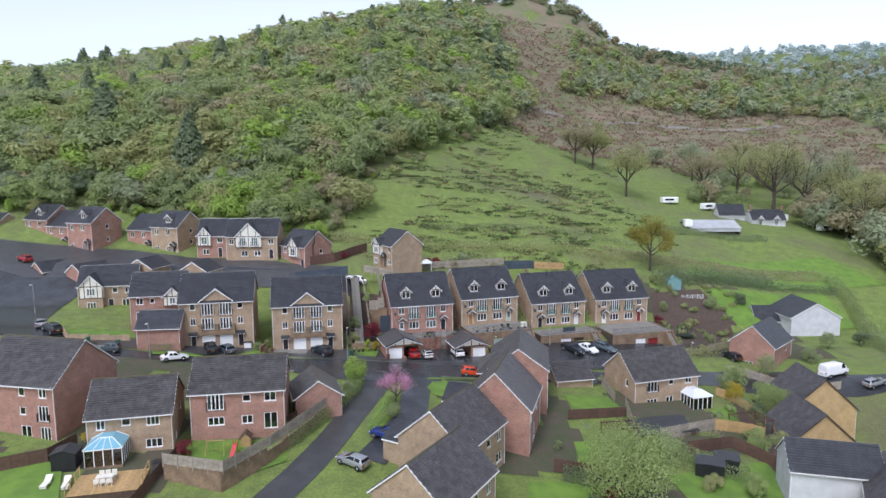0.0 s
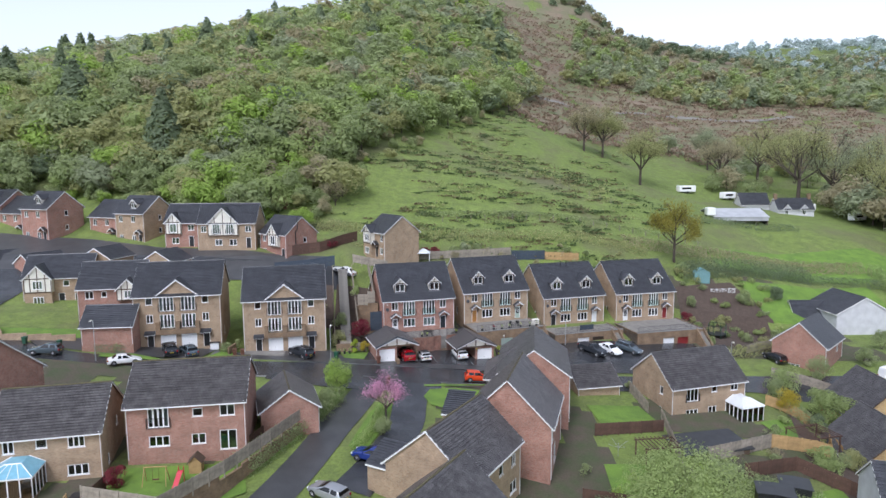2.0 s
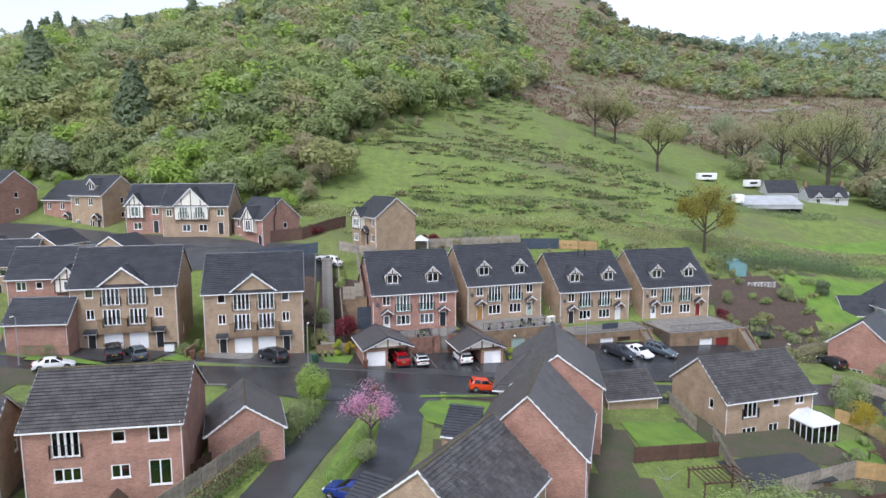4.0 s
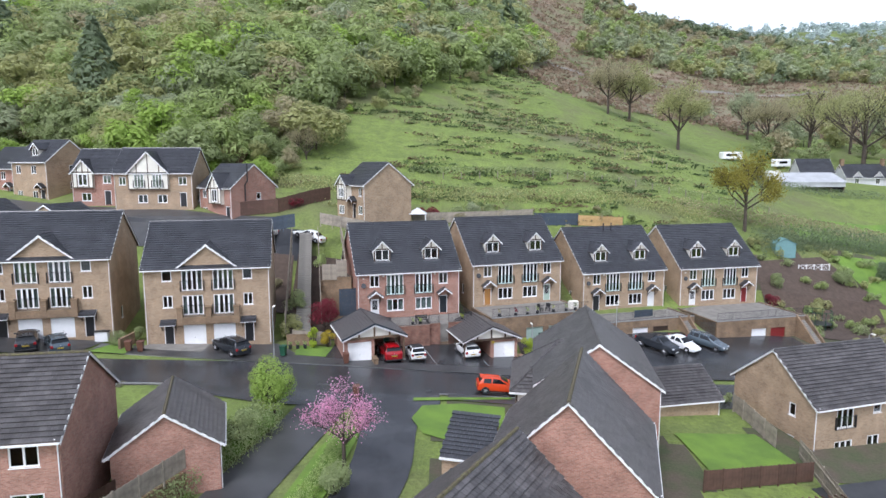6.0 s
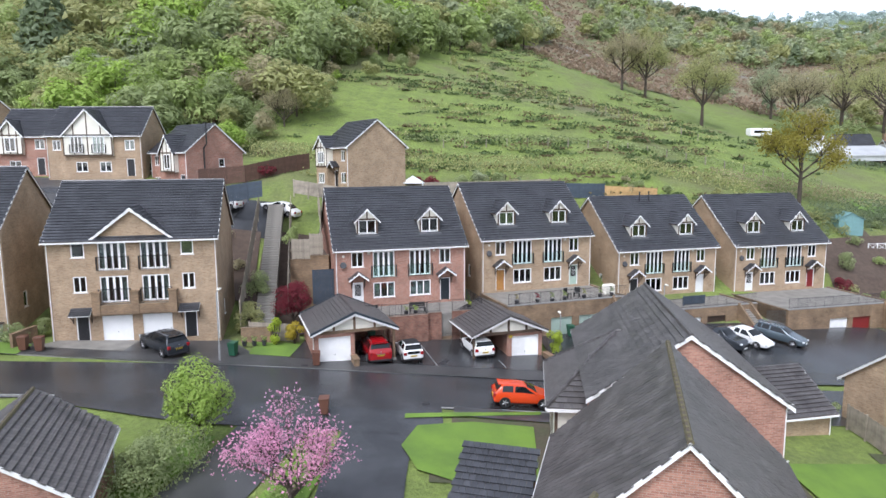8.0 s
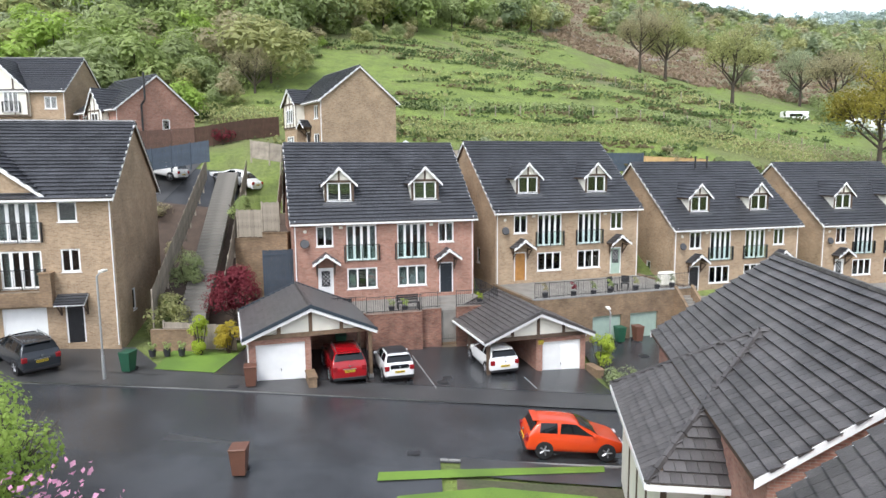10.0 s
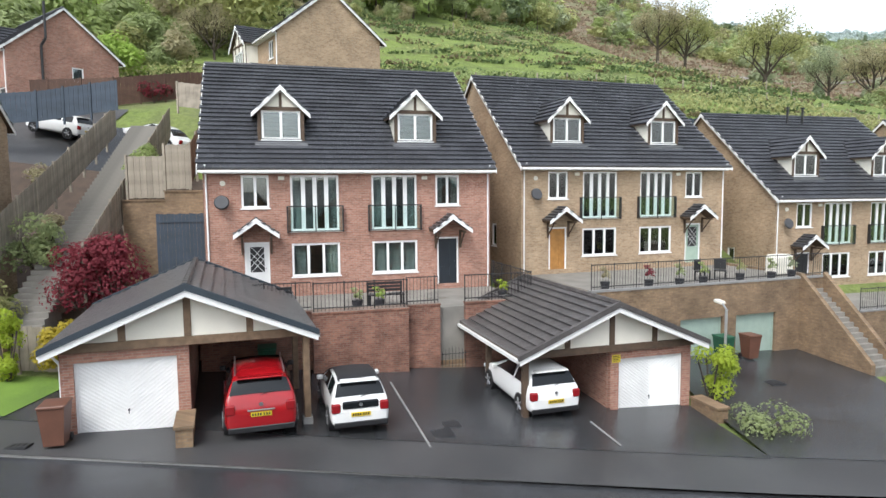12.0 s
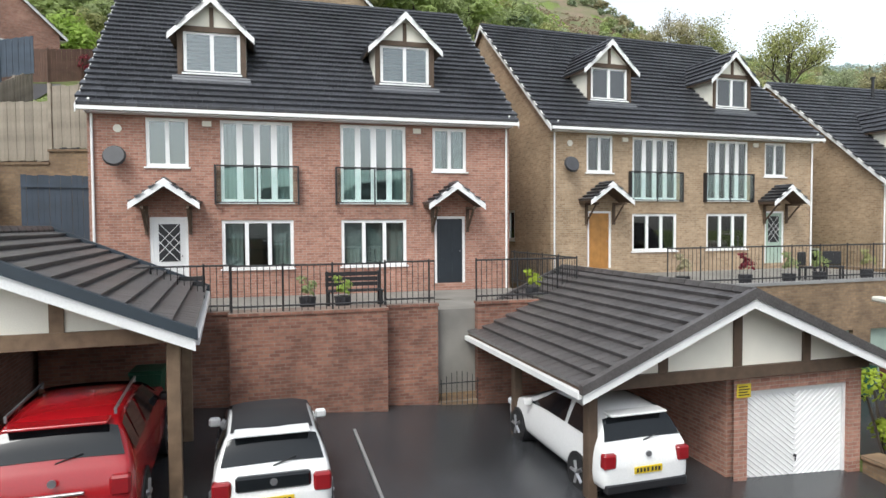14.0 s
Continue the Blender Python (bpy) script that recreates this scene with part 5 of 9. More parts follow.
carport(pose(-6.95, 108.95, -0.10, 0, 0, 19), "red brick garage and carport with mossy brown tiles and dark verge", True, MB, CAPPING, OAKTIMBER)
g2 = carport(pose(5.05, 112.3, -1.25, 0, 0, 17), "red brick garage and carport with grey brown tiles", False, MB, TILE_BROWN, TIMBER)
YSIGN = material("yellow_sign", (0.55, 0.42, 0.03), 0.5, 0.1)
bm = B()
box(bm, 0.05, 0.35, -0.02, -0.003, 2.0, 2.25)
sg = part("sign", bm, YSIGN, g2, "small yellow notice with dark lines of text")
bm = B()
for i in range(4):
    box(bm, 0.08, 0.32 - 0.04 * (i % 2), -0.024, -0.0205, 2.04 + i * 0.05, 2.06 + i * 0.05)
part("text_bars", bm, BLACK, sg)


# ---- terraces, retaining walls, railings ----
def railing(parent, pts, h=1.0, z=0.0):
    for (xa, ya, za), (xb, yb, zb) in zip(pts, pts[1:]):
        bm = B()
        l = math.hypot(xb - xa, yb - ya)
        for hh in (h, 0.12):
            rod(bm, (xa, ya, za + z + hh), (xb, yb, zb + z + hh), 0.02, 4)
        n = max(2, int(l / 0.13))
        for i in range(n + 1):
            t = i / n
            x, y, zz = xa + (xb - xa) * t, ya + (yb - ya) * t, za + (zb - za) * t + z
            rod(bm, (x, y, zz), (x, y, zz + h + (0.05 if i % 8 == 0 else 0)), 0.022 if i % 8 == 0 else 0.009, 4)
        part("railing", bm, BLACK, parent, "black metal railing")


def flight(parent, x0, y0, z0, x1, y1, z1, width, mat=PATH, rise=0.185):
    n = max(2, round((z1 - z0) / rise))
    dx, dy = x1 - x0, y1 - y0
    l = math.hypot(dx, dy)
    ang = math.atan2(dy, dx)
    bm = B()
    box(bm, 0, l / n + 0.02, -width / 2, width / 2, -0.8, 0)
    me = bpy.data.meshes.new("step")
    bm.to_mesh(me)
    bm.free()
    me.materials.append(mat)
    for i in range(n):
        o = new("step", me)
        o.parent = parent
        o.matrix_basis = pose(x0 + dx * i / n, y0 + dy * i / n, z0 + (z1 - z0) * (i + 1) / n, 0, 0, math.degrees(ang))


# below the red brick pair
t1 = root("terrace", pose(-3.97, 119.8, 2.0, 0, 0, 16), "red brick retaining wall with paved terrace and railings", "terrace")
bm = B()
box(bm, -6.0, 4.4, -4.5, -0.02, -3.4, -0.12)
part("paving", bm, PATH, t1)
for x0, x1, y0 in ((-6.0, -2.3, -4.72), (-2.3, 1.1, -5.15), (1.1, 2.4, -4.72), (3.4, 6.1, -4.72)):
    bm = B()
    box(bm, x0, x1, y0, -4.5, -3.4, 0.0)
    box(bm, x0 - 0.02, x1 + 0.02, y0 - 0.03, -4.47, 0.003, 0.07)
    part("wall", bm, STAINRED, t1)
bm = B()
box(bm, 4.4, 6.1, -4.5, -0.02, -3.4, -0.12)
part("paving", bm, PATH, t1)
flight(t1, 2.9, -4.9, -2.7, 2.9, -2.4, -0.12, 1.0, mat=OLDBRICK)
railing(t1, [(-6.0, -4.62, 0.07), (-2.3, -4.62, 0.07)])
railing(t1, [(-2.25, -5.0, 0.07), (1.1, -5.0, 0.07)])
railing(t1, [(3.4, -4.62, 0.07), (6.1, -4.62, 0.07), (6.1, -0.2, 0.07)])
railing(t1, [(1.15, -4.6, 0.07), (2.35, -4.6, 0.07)])
bm = B()
for i in range(8):
    rod(bm, (2.45 + i * 0.13, -4.8, -2.8), (2.45 + i * 0.13, -4.8, -1.75 + 0.18 * math.sin(i / 7 * math.pi)), 0.01, 4)
rod(bm, (2.42, -4.8, -1.85), (3.4, -4.8, -1.85), 0.015, 4)
rod(bm, (2.42, -4.8, -2.7), (3.4, -4.8, -2.7), 0.015, 4)
gate = finish("garden_gate", bm, BLACK, t1)


def bench(m):
    e = root("garden_bench", m, "dark slatted bench on the terrace", "bench")
    for i in range(4):
        bm = B()
        box(bm, -0.7, 0.7, -0.25 + i * 0.12, -0.15 + i * 0.12, 0.42, 0.45)
        part("seat_slat", bm, BLACK, e)
    for i in range(3):
        bm = B()
        box(bm, -0.7, 0.7, 0.22, 0.25, 0.52 + i * 0.13, 0.62 + i * 0.13)
        part("back_slat", bm, BLACK, e)
    for sx in (-1, 1):
        for yy in (-0.2, 0.22):
            bm = B()
            box(bm, sx * 0.65 - 0.03, sx * 0.65 + 0.03, yy - 0.03, yy + 0.03, 0, 0.9 if yy > 0 else 0.42)
            part("leg", bm, BLACK, e)
    return e


TA = pose(-3.97, 119.8, 1.88, 0, 0, 16)
bench(TA @ pose(0.6, -3.4, 0))
bench(TA @ pose(-3.6, -3.6, 0))

# below the buff pairs: deep terraces with garages let into the wall
def garage_terrace(m, w, depth, drop, doors, label, steps_x):
    e = root("terrace", m, label, "terrace")
    bm = B()
    box(bm, -w / 2, w / 2, -depth + 0.3, -0.02, -drop - 0.8, -0.12)
    part("paving", bm, PATH, e)
    ops = [(x - 1.1, x + 1.1, -drop, -drop + 2.0) for x, _, _ in doors]
    bm = B()
    wall_mesh(bm, w, 0.0, ops, -depth, 0.25, -drop - 0.8)
    part("wall", bm, OLDBRICK, e)
    bm = B()
    box(bm, -w / 2, w / 2, -depth - 0.03, -depth + 0.27, 0.003, 0.08)
    part("coping", bm, KERB, e)
    for x, mt, lb in doors:
        garage_door(e, x, 2.2, 2.0, mt, -drop, -depth + 0.1, diag=False, label=lb)
    for sx in (-1, 1):
        bm = B()
        box(bm, sx * w / 2 - (0.25 if sx > 0 else 0), sx * w / 2 + (0.25 if sx < 0 else 0), -depth + 0.003, -0.02, -drop - 0.8, -0.003)
        part("wall", bm, OLDBRICK, e)
    railing(e, [(-w / 2 + 0.1, -depth + 0.12, 0.08), (w / 2 - 0.1, -depth + 0.12, 0.08)])
    if steps_x is not None:
        flight(e, steps_x, -depth - 3.4, -drop, steps_x, -depth + 0.6, -0.12, 1.1)
        for q in (-0.68, 0.68):
            bm = B()
            prism(bm, [(-depth - 3.5, -drop - 0.6), (-depth, -drop - 0.6), (-depth, 0.25), (-depth - 3.5, -drop + 0.35)], steps_x + q - 0.11, steps_x + q + 0.11, "x")
            part("parapet", bm, OLDBRICK, e)
    return e


garage_terrace(pose(9.34, 125.5, 2.2, 0, 0, 19), 12.6, 6.6, 3.4, [(2.0, SAGEDOOR, "sage green garage door"), (-0.9, SAGEDOOR, "pale garage door")], "stained buff brick retaining wall with garages and railings", 5.2)
garage_terrace(pose(23.8, 129.2, 0.45, 0, 0, 16.6), 13.2, 5.8, 2.9, [(-1.2, WHITE, "white garage door"), (1.7, BROWNDOOR, "dark brown garage door")], "buff brick retaining wall with garages and steps", 5.0)
garage_terrace(pose(37.9, 133.0, 0.35, 0, 0, 14), 13.4, 8.8, 3.2, [(-0.6, WHITE, "white garage door"), (2.2, REDDOOR, "red garage door")], "buff brick retaining wall with a red garage door", 5.6)


# ---- fences, walls and steps ----
def board_fence(pts, h=1.8, mat=None, label="weathered wooden board fence", name="fence", split=False):
    """Upright boards between posts along a line; pts are (x, y) on the ground or (x, y, z)."""
    mat = mat or FENCE
    e = root(name, Matrix.Identity(4), label, "fence")
    for p, q in zip(pts, pts[1:]):
        xa, ya, xb, yb = p[0], p[1], q[0], q[1]
        za = p[2] if len(p) > 2 else ground_z(xa, ya) + 0.1
        zb = q[2] if len(q) > 2 else ground_z(xb, yb) + 0.1
        l = math.hypot(xb - xa, yb - ya)
        n = max(1, round(l / 1.85))
        ang = math.atan2(yb - ya, xb - xa)
        for i in range(n):
            t0, t1 = i / n, (i + 1) / n
            x, y = xa + (xb - xa) * t0, ya + (yb - ya) * t0
            if len(p) > 2:
                z0, z1 = za + (zb - za) * t0, za + (zb - za) * t1
            else:
                z0, z1 = ground_z(x, y) + 0.1, ground_z(xa + (xb - xa) * t1, ya + (yb - ya) * t1) + 0.1
            lw = l / n
            mm = pose(x, y, z0, 0, 0, math.degrees(ang))
            nb = int(lw / 0.14)
            if split:
                bm = B()
                box(bm, 0, (lw - 0.06) / nb - 0.006, -0.01, 0.01, 0.02, h - 0.02)
                me = bpy.data.meshes.new("board")
                bm.to_mesh(me)
                bm.free()
                me.materials.append(mat)
                for k in range(nb):
                    bx = 0.06 + (lw - 0.06) * k / nb
                    o = new("board", me)
                    o.parent = e
                    o.matrix_basis = mm @ Matrix.Translation((bx, -0.012 * (k % 2), (z1 - z0) * bx / lw + 0.015 * ((k * 7) % 3)))
            bm = B()
            for k in range(0 if split else nb):
                bx = 0.06 + (lw - 0.06) * k / nb
                zz = (z1 - z0) * (bx / lw)
                o = 0.012 * (k % 2)
                box(bm, bx, bx + (lw - 0.06) / nb - 0.006, -0.01 - o, 0.01 - o, zz + 0.02, zz + h - 0.02 + 0.015 * ((k * 7) % 3))
            if split:
                bm.free()
            else:
                o = part("panel", bm, mat, e)
                o["kind"] = "stuff"
                o.matrix_basis = mm
            bm = B()
            box(bm, -0.05, 0.05, -0.06, 0.04, -0.4, h + 0.06)
            o = part("post", bm, mat, e)
            o.matrix_basis = mm
            bm = B()
            for hh in (0.3, h - 0.35):
                vs = box(bm, 0.05, lw - 0.05, 0.012 * 0 + 0.012, 0.05, hh, hh + 0.08)
                for v in vs:
                    v.co.z += (z1 - z0) * v.co.x / lw
            o = part("rail", bm, mat, e)
            o.matrix_basis = mm
    return e


steps = root("steps", Matrix.Identity(4), "long flight of concrete steps between fences", "steps")
flight(steps, -15.2, 113.6, 0.8, -18.6, 132.5, 10.4, 1.6, mat=PATH)
board_fence([(-17.0, 113.5, 2.0), (-20.4, 132.4, 9.9)], 1.8, split=True)
board_fence([(-13.6, 116.0, 2.6), (-16.8, 131.8, 9.7)], 1.8, split=True)
board_fence([(-16.0, 112.6), (-12.0, 112.8)], 1.5, split=True)
board_fence([(-24.5, 131.2, 10.6), (-19.8, 131.6, 11.3)], 1.8, FENCE_BLUE, "blue-grey painted board fence")
board_fence([(-30.5, 130.4, 10.2), (-24.5, 131.2, 10.6)], 1.8, FENCE_BLUE, "blue-grey painted board fence")
board_fence([(-16.6, 132.6, 11.6), (-10, 131.0, 10.6)], 1.5)
board_fence([(-30, 137.5), (-24, 139.5), (-17.5, 146.0)], 2.0, FENCE_BROWN, "dark brown stained board fence")
board_fence([(-4.5, 141.0), (4, 143.5), (14, 146)], 1.6)
board_fence([(14, 144.5), (21, 145.5)], 1.9, FENCE_BLUE, "blue-grey painted board fence")
board_fence([(21, 145.5), (28, 146)], 1.6, FENCE_NEW, "fresh orange timber fence")
board_fence([(-9.9, 119.2, 2.2), (-12.0, 118.6, 2.2)], 3.2, FENCE_BLUE, "tall grey painted gate and fence beside the house")
e = root("garden_wall", Matrix.Identity(4), "tall stained brick retaining wall beside the house", "wall")
for xa, xb, zt in ((-14.5, -12.6, 5.9), (-12.6, -10.9, 6.3)):
    bm = B()
    box(bm, xa, xb, 120.9, 121.2, 0.4, zt)
    box(bm, xa - 0.02, xb + 0.02, 120.86, 121.24, zt + 0.002, zt + 0.08)
    part("wall", bm, OLDBRICK, e)
bm = B()
box(bm, -11.2, -10.9, 121.24, 131.0, 0.4, 6.3)
part("wall", bm, OLDBRICK, e)
patch("garden_bank", [(-12.6, 121.2), (-11.2, 121.2), (-11.2, 131), (-16.0, 131), (-13.6, 123)], SOIL, 0.0, "planted bank behind the brick wall", "bank", z=6.0)
board_fence([(-14.3, 121.05, 6.0), (-12.6, 121.05, 6.0)], 1.9, split=True)
board_fence([(-12.6, 121.05, 6.4), (-11.4, 121.05, 6.4)], 2.0, split=True)
board_fence([(-11.6, 121.3, 6.5), (-12.6, 126.5, 8.6), (-13.8, 131.5, 10.4)], 1.9, split=True)

walls = [
    ([(-21, 72), (-24.5, 66.5), (-31.5, 68.2)], 2.2, OLDBRICK, "stained brick garden retaining wall"),
    ([(-16.1, 84.2), (-21, 72)], 1.6, OLDBRICK, "stained brick garden retaining wall beside the lane"),
    ([(-66.5, 108.8), (-63.5, 105.2), (-54, 107.2)], 1.0, BUFF, "curved buff brick garden wall"),
    ([(-16.6, 112.3), (-14.2, 112.4)], 1.2, OLDBRICK, "brick planter wall beside the steps"),
    ([(-31.6, 107.0), (-31.4, 109.6)], 1.0, OLDBRICK, "low brick planter wall"),
]
for pts, h, mat, lab in walls:
    e = root("garden_wall", Matrix.Identity(4), lab, "wall")
    for (xa, ya), (xb, yb) in zip(pts, pts[1:]):
        l = math.hypot(xb - xa, yb - ya)
        n = max(1, round(l / 3))
        for i in range(n):
            x0, y0 = xa + (xb - xa) * i / n, ya + (yb - ya) * i / n
            z = min(ground_z(x0, y0), ground_z(xa + (xb - xa) * (i + 1) / n, ya + (yb - ya) * (i + 1) / n))
            bm = B()
            box(bm, 0, l / n, -0.11, 0.11, -1.0, h)
            box(bm, 0, l / n, -0.14, 0.14, h + 0.002, h + 0.07)
            o = part("wall", bm, mat, e)
            o.matrix_basis = pose(x0, y0, z + 0.1, 0, 0, math.degrees(math.atan2(yb - ya, xb - xa)))
board_fence([(-31.5, 68.0, 0.4), (-24.2, 66.4, 0.2), (-20.6, 72.5, 0.5), (-16.0, 84.0, 1.0)], 1.3)
board_fence([(-62, 62), (-46, 70.5), (-44.5, 74)], 1.7, FENCE_BROWN, "dark brown stained board fence")
board_fence([(-33, 60), (-31.8, 72.5)], 1.5, FENCE_BROWN, "dark brown stained board fence")
board_fence([(-21.3, 79.2), (-19.6, 83.2)], 1.6, FENCE_BROWN, "dark brown stained board fence")
board_fence([(18.0, 88.2), (22.5, 89.4), (27.0, 90.6)], 1.5, FENCE_BROWN, "dark brown panel fence between white posts")
board_fence([(13.6, 74.6), (18, 74.3), (24.5, 75.6)], 1.7, FENCE_BROWN, "brown board fence across the garden")
board_fence([(24.5, 75.6), (26.6, 84), (27.8, 94)], 1.5)
board_fence([(30, 84.5), (39.5, 89)], 1.8)
board_fence([(39.5, 89), (46.5, 88.5), (49.2, 93.5)], 1.7, FENCE_NEW, "fresh orange timber fence")
board_fence([(44.5, 100.5), (51.0, 97), (49.5, 91)], 1.5, FENCE_NEW, "fresh timber fence round the garden")
board_fence([(33, 82), (40, 84.5), (48, 77), (54, 72)], 1.7, FENCE_BROWN, "reddish brown board fence")
board_fence([(51.5, 112.5), (62, 107.5), (70, 108.5)], 1.5)
board_fence([(52, 122), (66, 131), (72, 131)], 1.5)
board_fence([(26.0, 101.5), (26.5, 95)], 1.6)

# ---- roofs joined to the near houses: hipped wing and low side roofs ----
def hip_wing(m, w, d, h, rise, mats, label):
    """A wing with a hipped roof: the hip faces -x, the ridge runs along +x into the house."""
    e = root("house_wing", m, label, "house")
    bm = B()
    box(bm, 0.4, w, -d / 2 + 0.4, d / 2 - 0.4, -3.0, h - 0.1)
    part("wall", bm, RENDER, e)
    for yy in (-d / 2 + 0.38, d / 2 - 0.42):
        bm = B()
        for xx in (0.5, 1.6, 2.7):
            box(bm, xx - 0.08, xx + 0.08, yy - 0.0, yy + 0.04, 0, h - 0.1)
        part("timber_frame", bm, TIMBER, e)
    bm = B()
    for yy in (-1.6, 0, 1.6):
        box(bm, 0.37, 0.398, yy - 0.08, yy + 0.08, 0, h - 0.1)
    part("timber_frame", bm, TIMBER, e)
    hl = d / 2
    bm = B()
    base = [bm.verts.new(p) for p in ((0, -d / 2, h), (w, -d / 2, h), (w, d / 2, h), (0, d / 2, h))]
    top = [bm.verts.new((hl, 0, h + rise)), bm.verts.new((w, 0, h + rise))]
    bm.faces.new([base[0], base[1], top[1], top[0]])
    bm.faces.new([base[2], base[3], top[0], top[1]])
    bm.faces.new([base[3], base[0], top[0]])
    bm.faces.new(base[::-1])
    r = part("roof", bm, TIMBER, e)
    ln = math.hypot(hl, rise)
    slope_tiles(r, (0, -d / 2, h + 0.02), (1, 0, 0), (0, hl, rise), w, ln, mats, 2, near=(0, -1, h), inside=lambda a, b: a > hl * b / ln - 0.05)
    slope_tiles(r, (w, d / 2, h + 0.02), (-1, 0, 0), (0, -hl, rise), w, ln, mats, 1, inside=lambda a, b: w - a > hl * b / ln)
    slope_tiles(r, (0, d / 2, h + 0.02), (0, -1, 0), (hl, 0, rise), d, ln, mats, 2, near=(0, -d / 2, h), inside=lambda a, b: hl * b / ln < a < d - hl * b / ln)
    bm = B()
    for a, b in (((0, -d / 2, h), (hl, 0, h + rise)), ((0, d / 2, h), (hl, 0, h + rise)), ((hl, 0, h + rise), (w, 0, h + rise))):
        ridge_line(bm, Vector(a) + Vector((0, 0, 0.05)), Vector(b) + Vector((0, 0, 0.05)), 0.1)
    part("ridge", bm, mats[0], r)
    for yy in (-d / 2, d / 2):
        bm = B()
        box(bm, 0, w, yy - 0.05 if yy < 0 else yy, yy if yy < 0 else yy + 0.05, h - 0.16, h - 0.01)
        part("gutter", bm, WHITE, r)
    bm = B()
    box(bm, -0.06, -0.003, -d / 2, d / 2, h - 0.16, h - 0.01)
    part("gutter", bm, WHITE, r)
    return e


hip_wing(pose(5.5, 96.6, -1.0, 0, 0, -8), 6.2, 7.6, 3.6, 3.1, MB, "cream half-timbered wing with a hipped tiled roof")


def low_roof(m, w, d, h, rise, mats, wall, label):
    """A low single-pitch side roof on a small block."""
    e = root("side_porch", m, label, "porch")
    bm = B()
    prism(bm, [(0, -1.5), (d, -1.5), (d, h + rise - 0.1), (0, h - 0.1)], -w / 2 + 0.1, w / 2 - 0.1, "x")
    part("wall", bm, wall, e)
    slope_tiles(e, (-w / 2, -0.2, h - 0.1), (1, 0, 0), (0, d, rise), w, math.hypot(d + 0.2, rise), mats, 1)
    bm = B()
    box(bm, -w / 2, w / 2, -0.26, -0.2, h - 0.25, h - 0.1)
    part("gutter", bm, WHITE, e)
    return e


low_roof(pose(1.3, 84.6, -1.9, 0, 0, -16), 3.2, 3.4, 3.3, 1.6, MD, BUFF, "side porch with dark tiles")
low_roof(pose(0.3, 83.4, -1.9, 0, 0, -106), 2.4, 3.2, 2.6, 1.0, MD, BUFF, "low side roof with dark tiles")
low_roof(pose(-6.3, 73.8, -2.6, 0, 0, -30), 2.8, 3.0, 3.2, 1.4, MD, BUFF, "side porch with dark tiles beside the drive")
plain_house("garage", "buff brick garage with a wide dark roof", pose(21.3, 99.9, -3.1, 0, 0, 12), 6.2, 6.4, 2.4, 1.9, BUFF, mats=MB, detail=1, ridge_mat=TILE_BROWN)

# ---- barn ----
STEEL = material("pale_corrugated_sheet", (0.50, 0.51, 0.52), 0.5, 0.2, 0.5, metal=0.2)
e = root("barn", pose(79, 184.5, 12.3, 0, 0, -3), "open-fronted farm barn with pale sheet roof", "barn")
for i in range(6):
    bm = B()
    box(bm, -7 + i * 2.8 - 0.12, -7 + i * 2.8 + 0.12, -0.12, 0.12, -0.6, 3.4)
    part("post", bm, TIMBER, e)
bm = B()
prism(bm, [(-0.4, 3.3), (6, 5.2), (12, 3.6), (12, 3.4), (6, 5.0), (-0.4, 3.1)], -7.4, 7.4, "x")
part("roof", bm, STEEL, e)
bm = B()
box(bm, -7.2, 7.2, 11.6, 11.8, -1, 3.5)
box(bm, -7.3, -7.1, 0.2, 11.6, -1, 3.4)
box(bm, 7.1, 7.3, 0.2, 11.6, -1, 3.4)
part("wall", bm, BLACK, e)
bm = B()
box(bm, -7.2, 7.2, -0.2, -0.125, 2.2, 3.2)
part("cladding", bm, STEEL, e)


# ---- vehicles ----
CARGLASS = material("dark_car_glass", (0.008, 0.010, 0.012), 0.06, 0.1, spec=0.4)
TYRE = material("tyre_rubber", (0.015, 0.015, 0.016), 0.85, 0.2)
RIM = material("alloy_rim", (0.35, 0.35, 0.36), 0.35, 0.1, metal=0.8)
TAIL = material("red_tail_lamp", (0.25, 0.008, 0.012), 0.2, 0.1)
HEAD = material("clear_headlamp", (0.6, 0.62, 0.65), 0.15, 0.1)
PLATE_Y = material("yellow_plate", (0.62, 0.45, 0.02), 0.5, 0.05)
PLATE_W = material("white_plate", (0.7, 0.7, 0.68), 0.5, 0.05)


def paint(name, col, metal=0.0):
    m = material(name, col, 0.22, 0.05, 1.0, metal=metal)
    m.node_tree.nodes["Principled BSDF"].inputs["Coat Weight"].default_value = 0.35
    return m


P = {
    "red": paint("red_car_paint", (0.30, 0.006, 0.010)), "white": paint("white_car_paint", (0.78, 0.78, 0.77)), "orange": paint("orange_red_car_paint", (0.60, 0.055, 0.010)),
    "black": paint("black_car_paint", (0.015, 0.017, 0.021)), "silver": paint("silver_car_paint", (0.38, 0.39, 0.40), 0.5), "blue": paint("blue_car_paint", (0.012, 0.03, 0.18)), "grey": paint("blue_grey_car_paint", (0.10, 0.13, 0.15), 0.4), "dark": paint("dark_grey_car_paint", (0.03, 0.035, 0.042), 0.3),
}


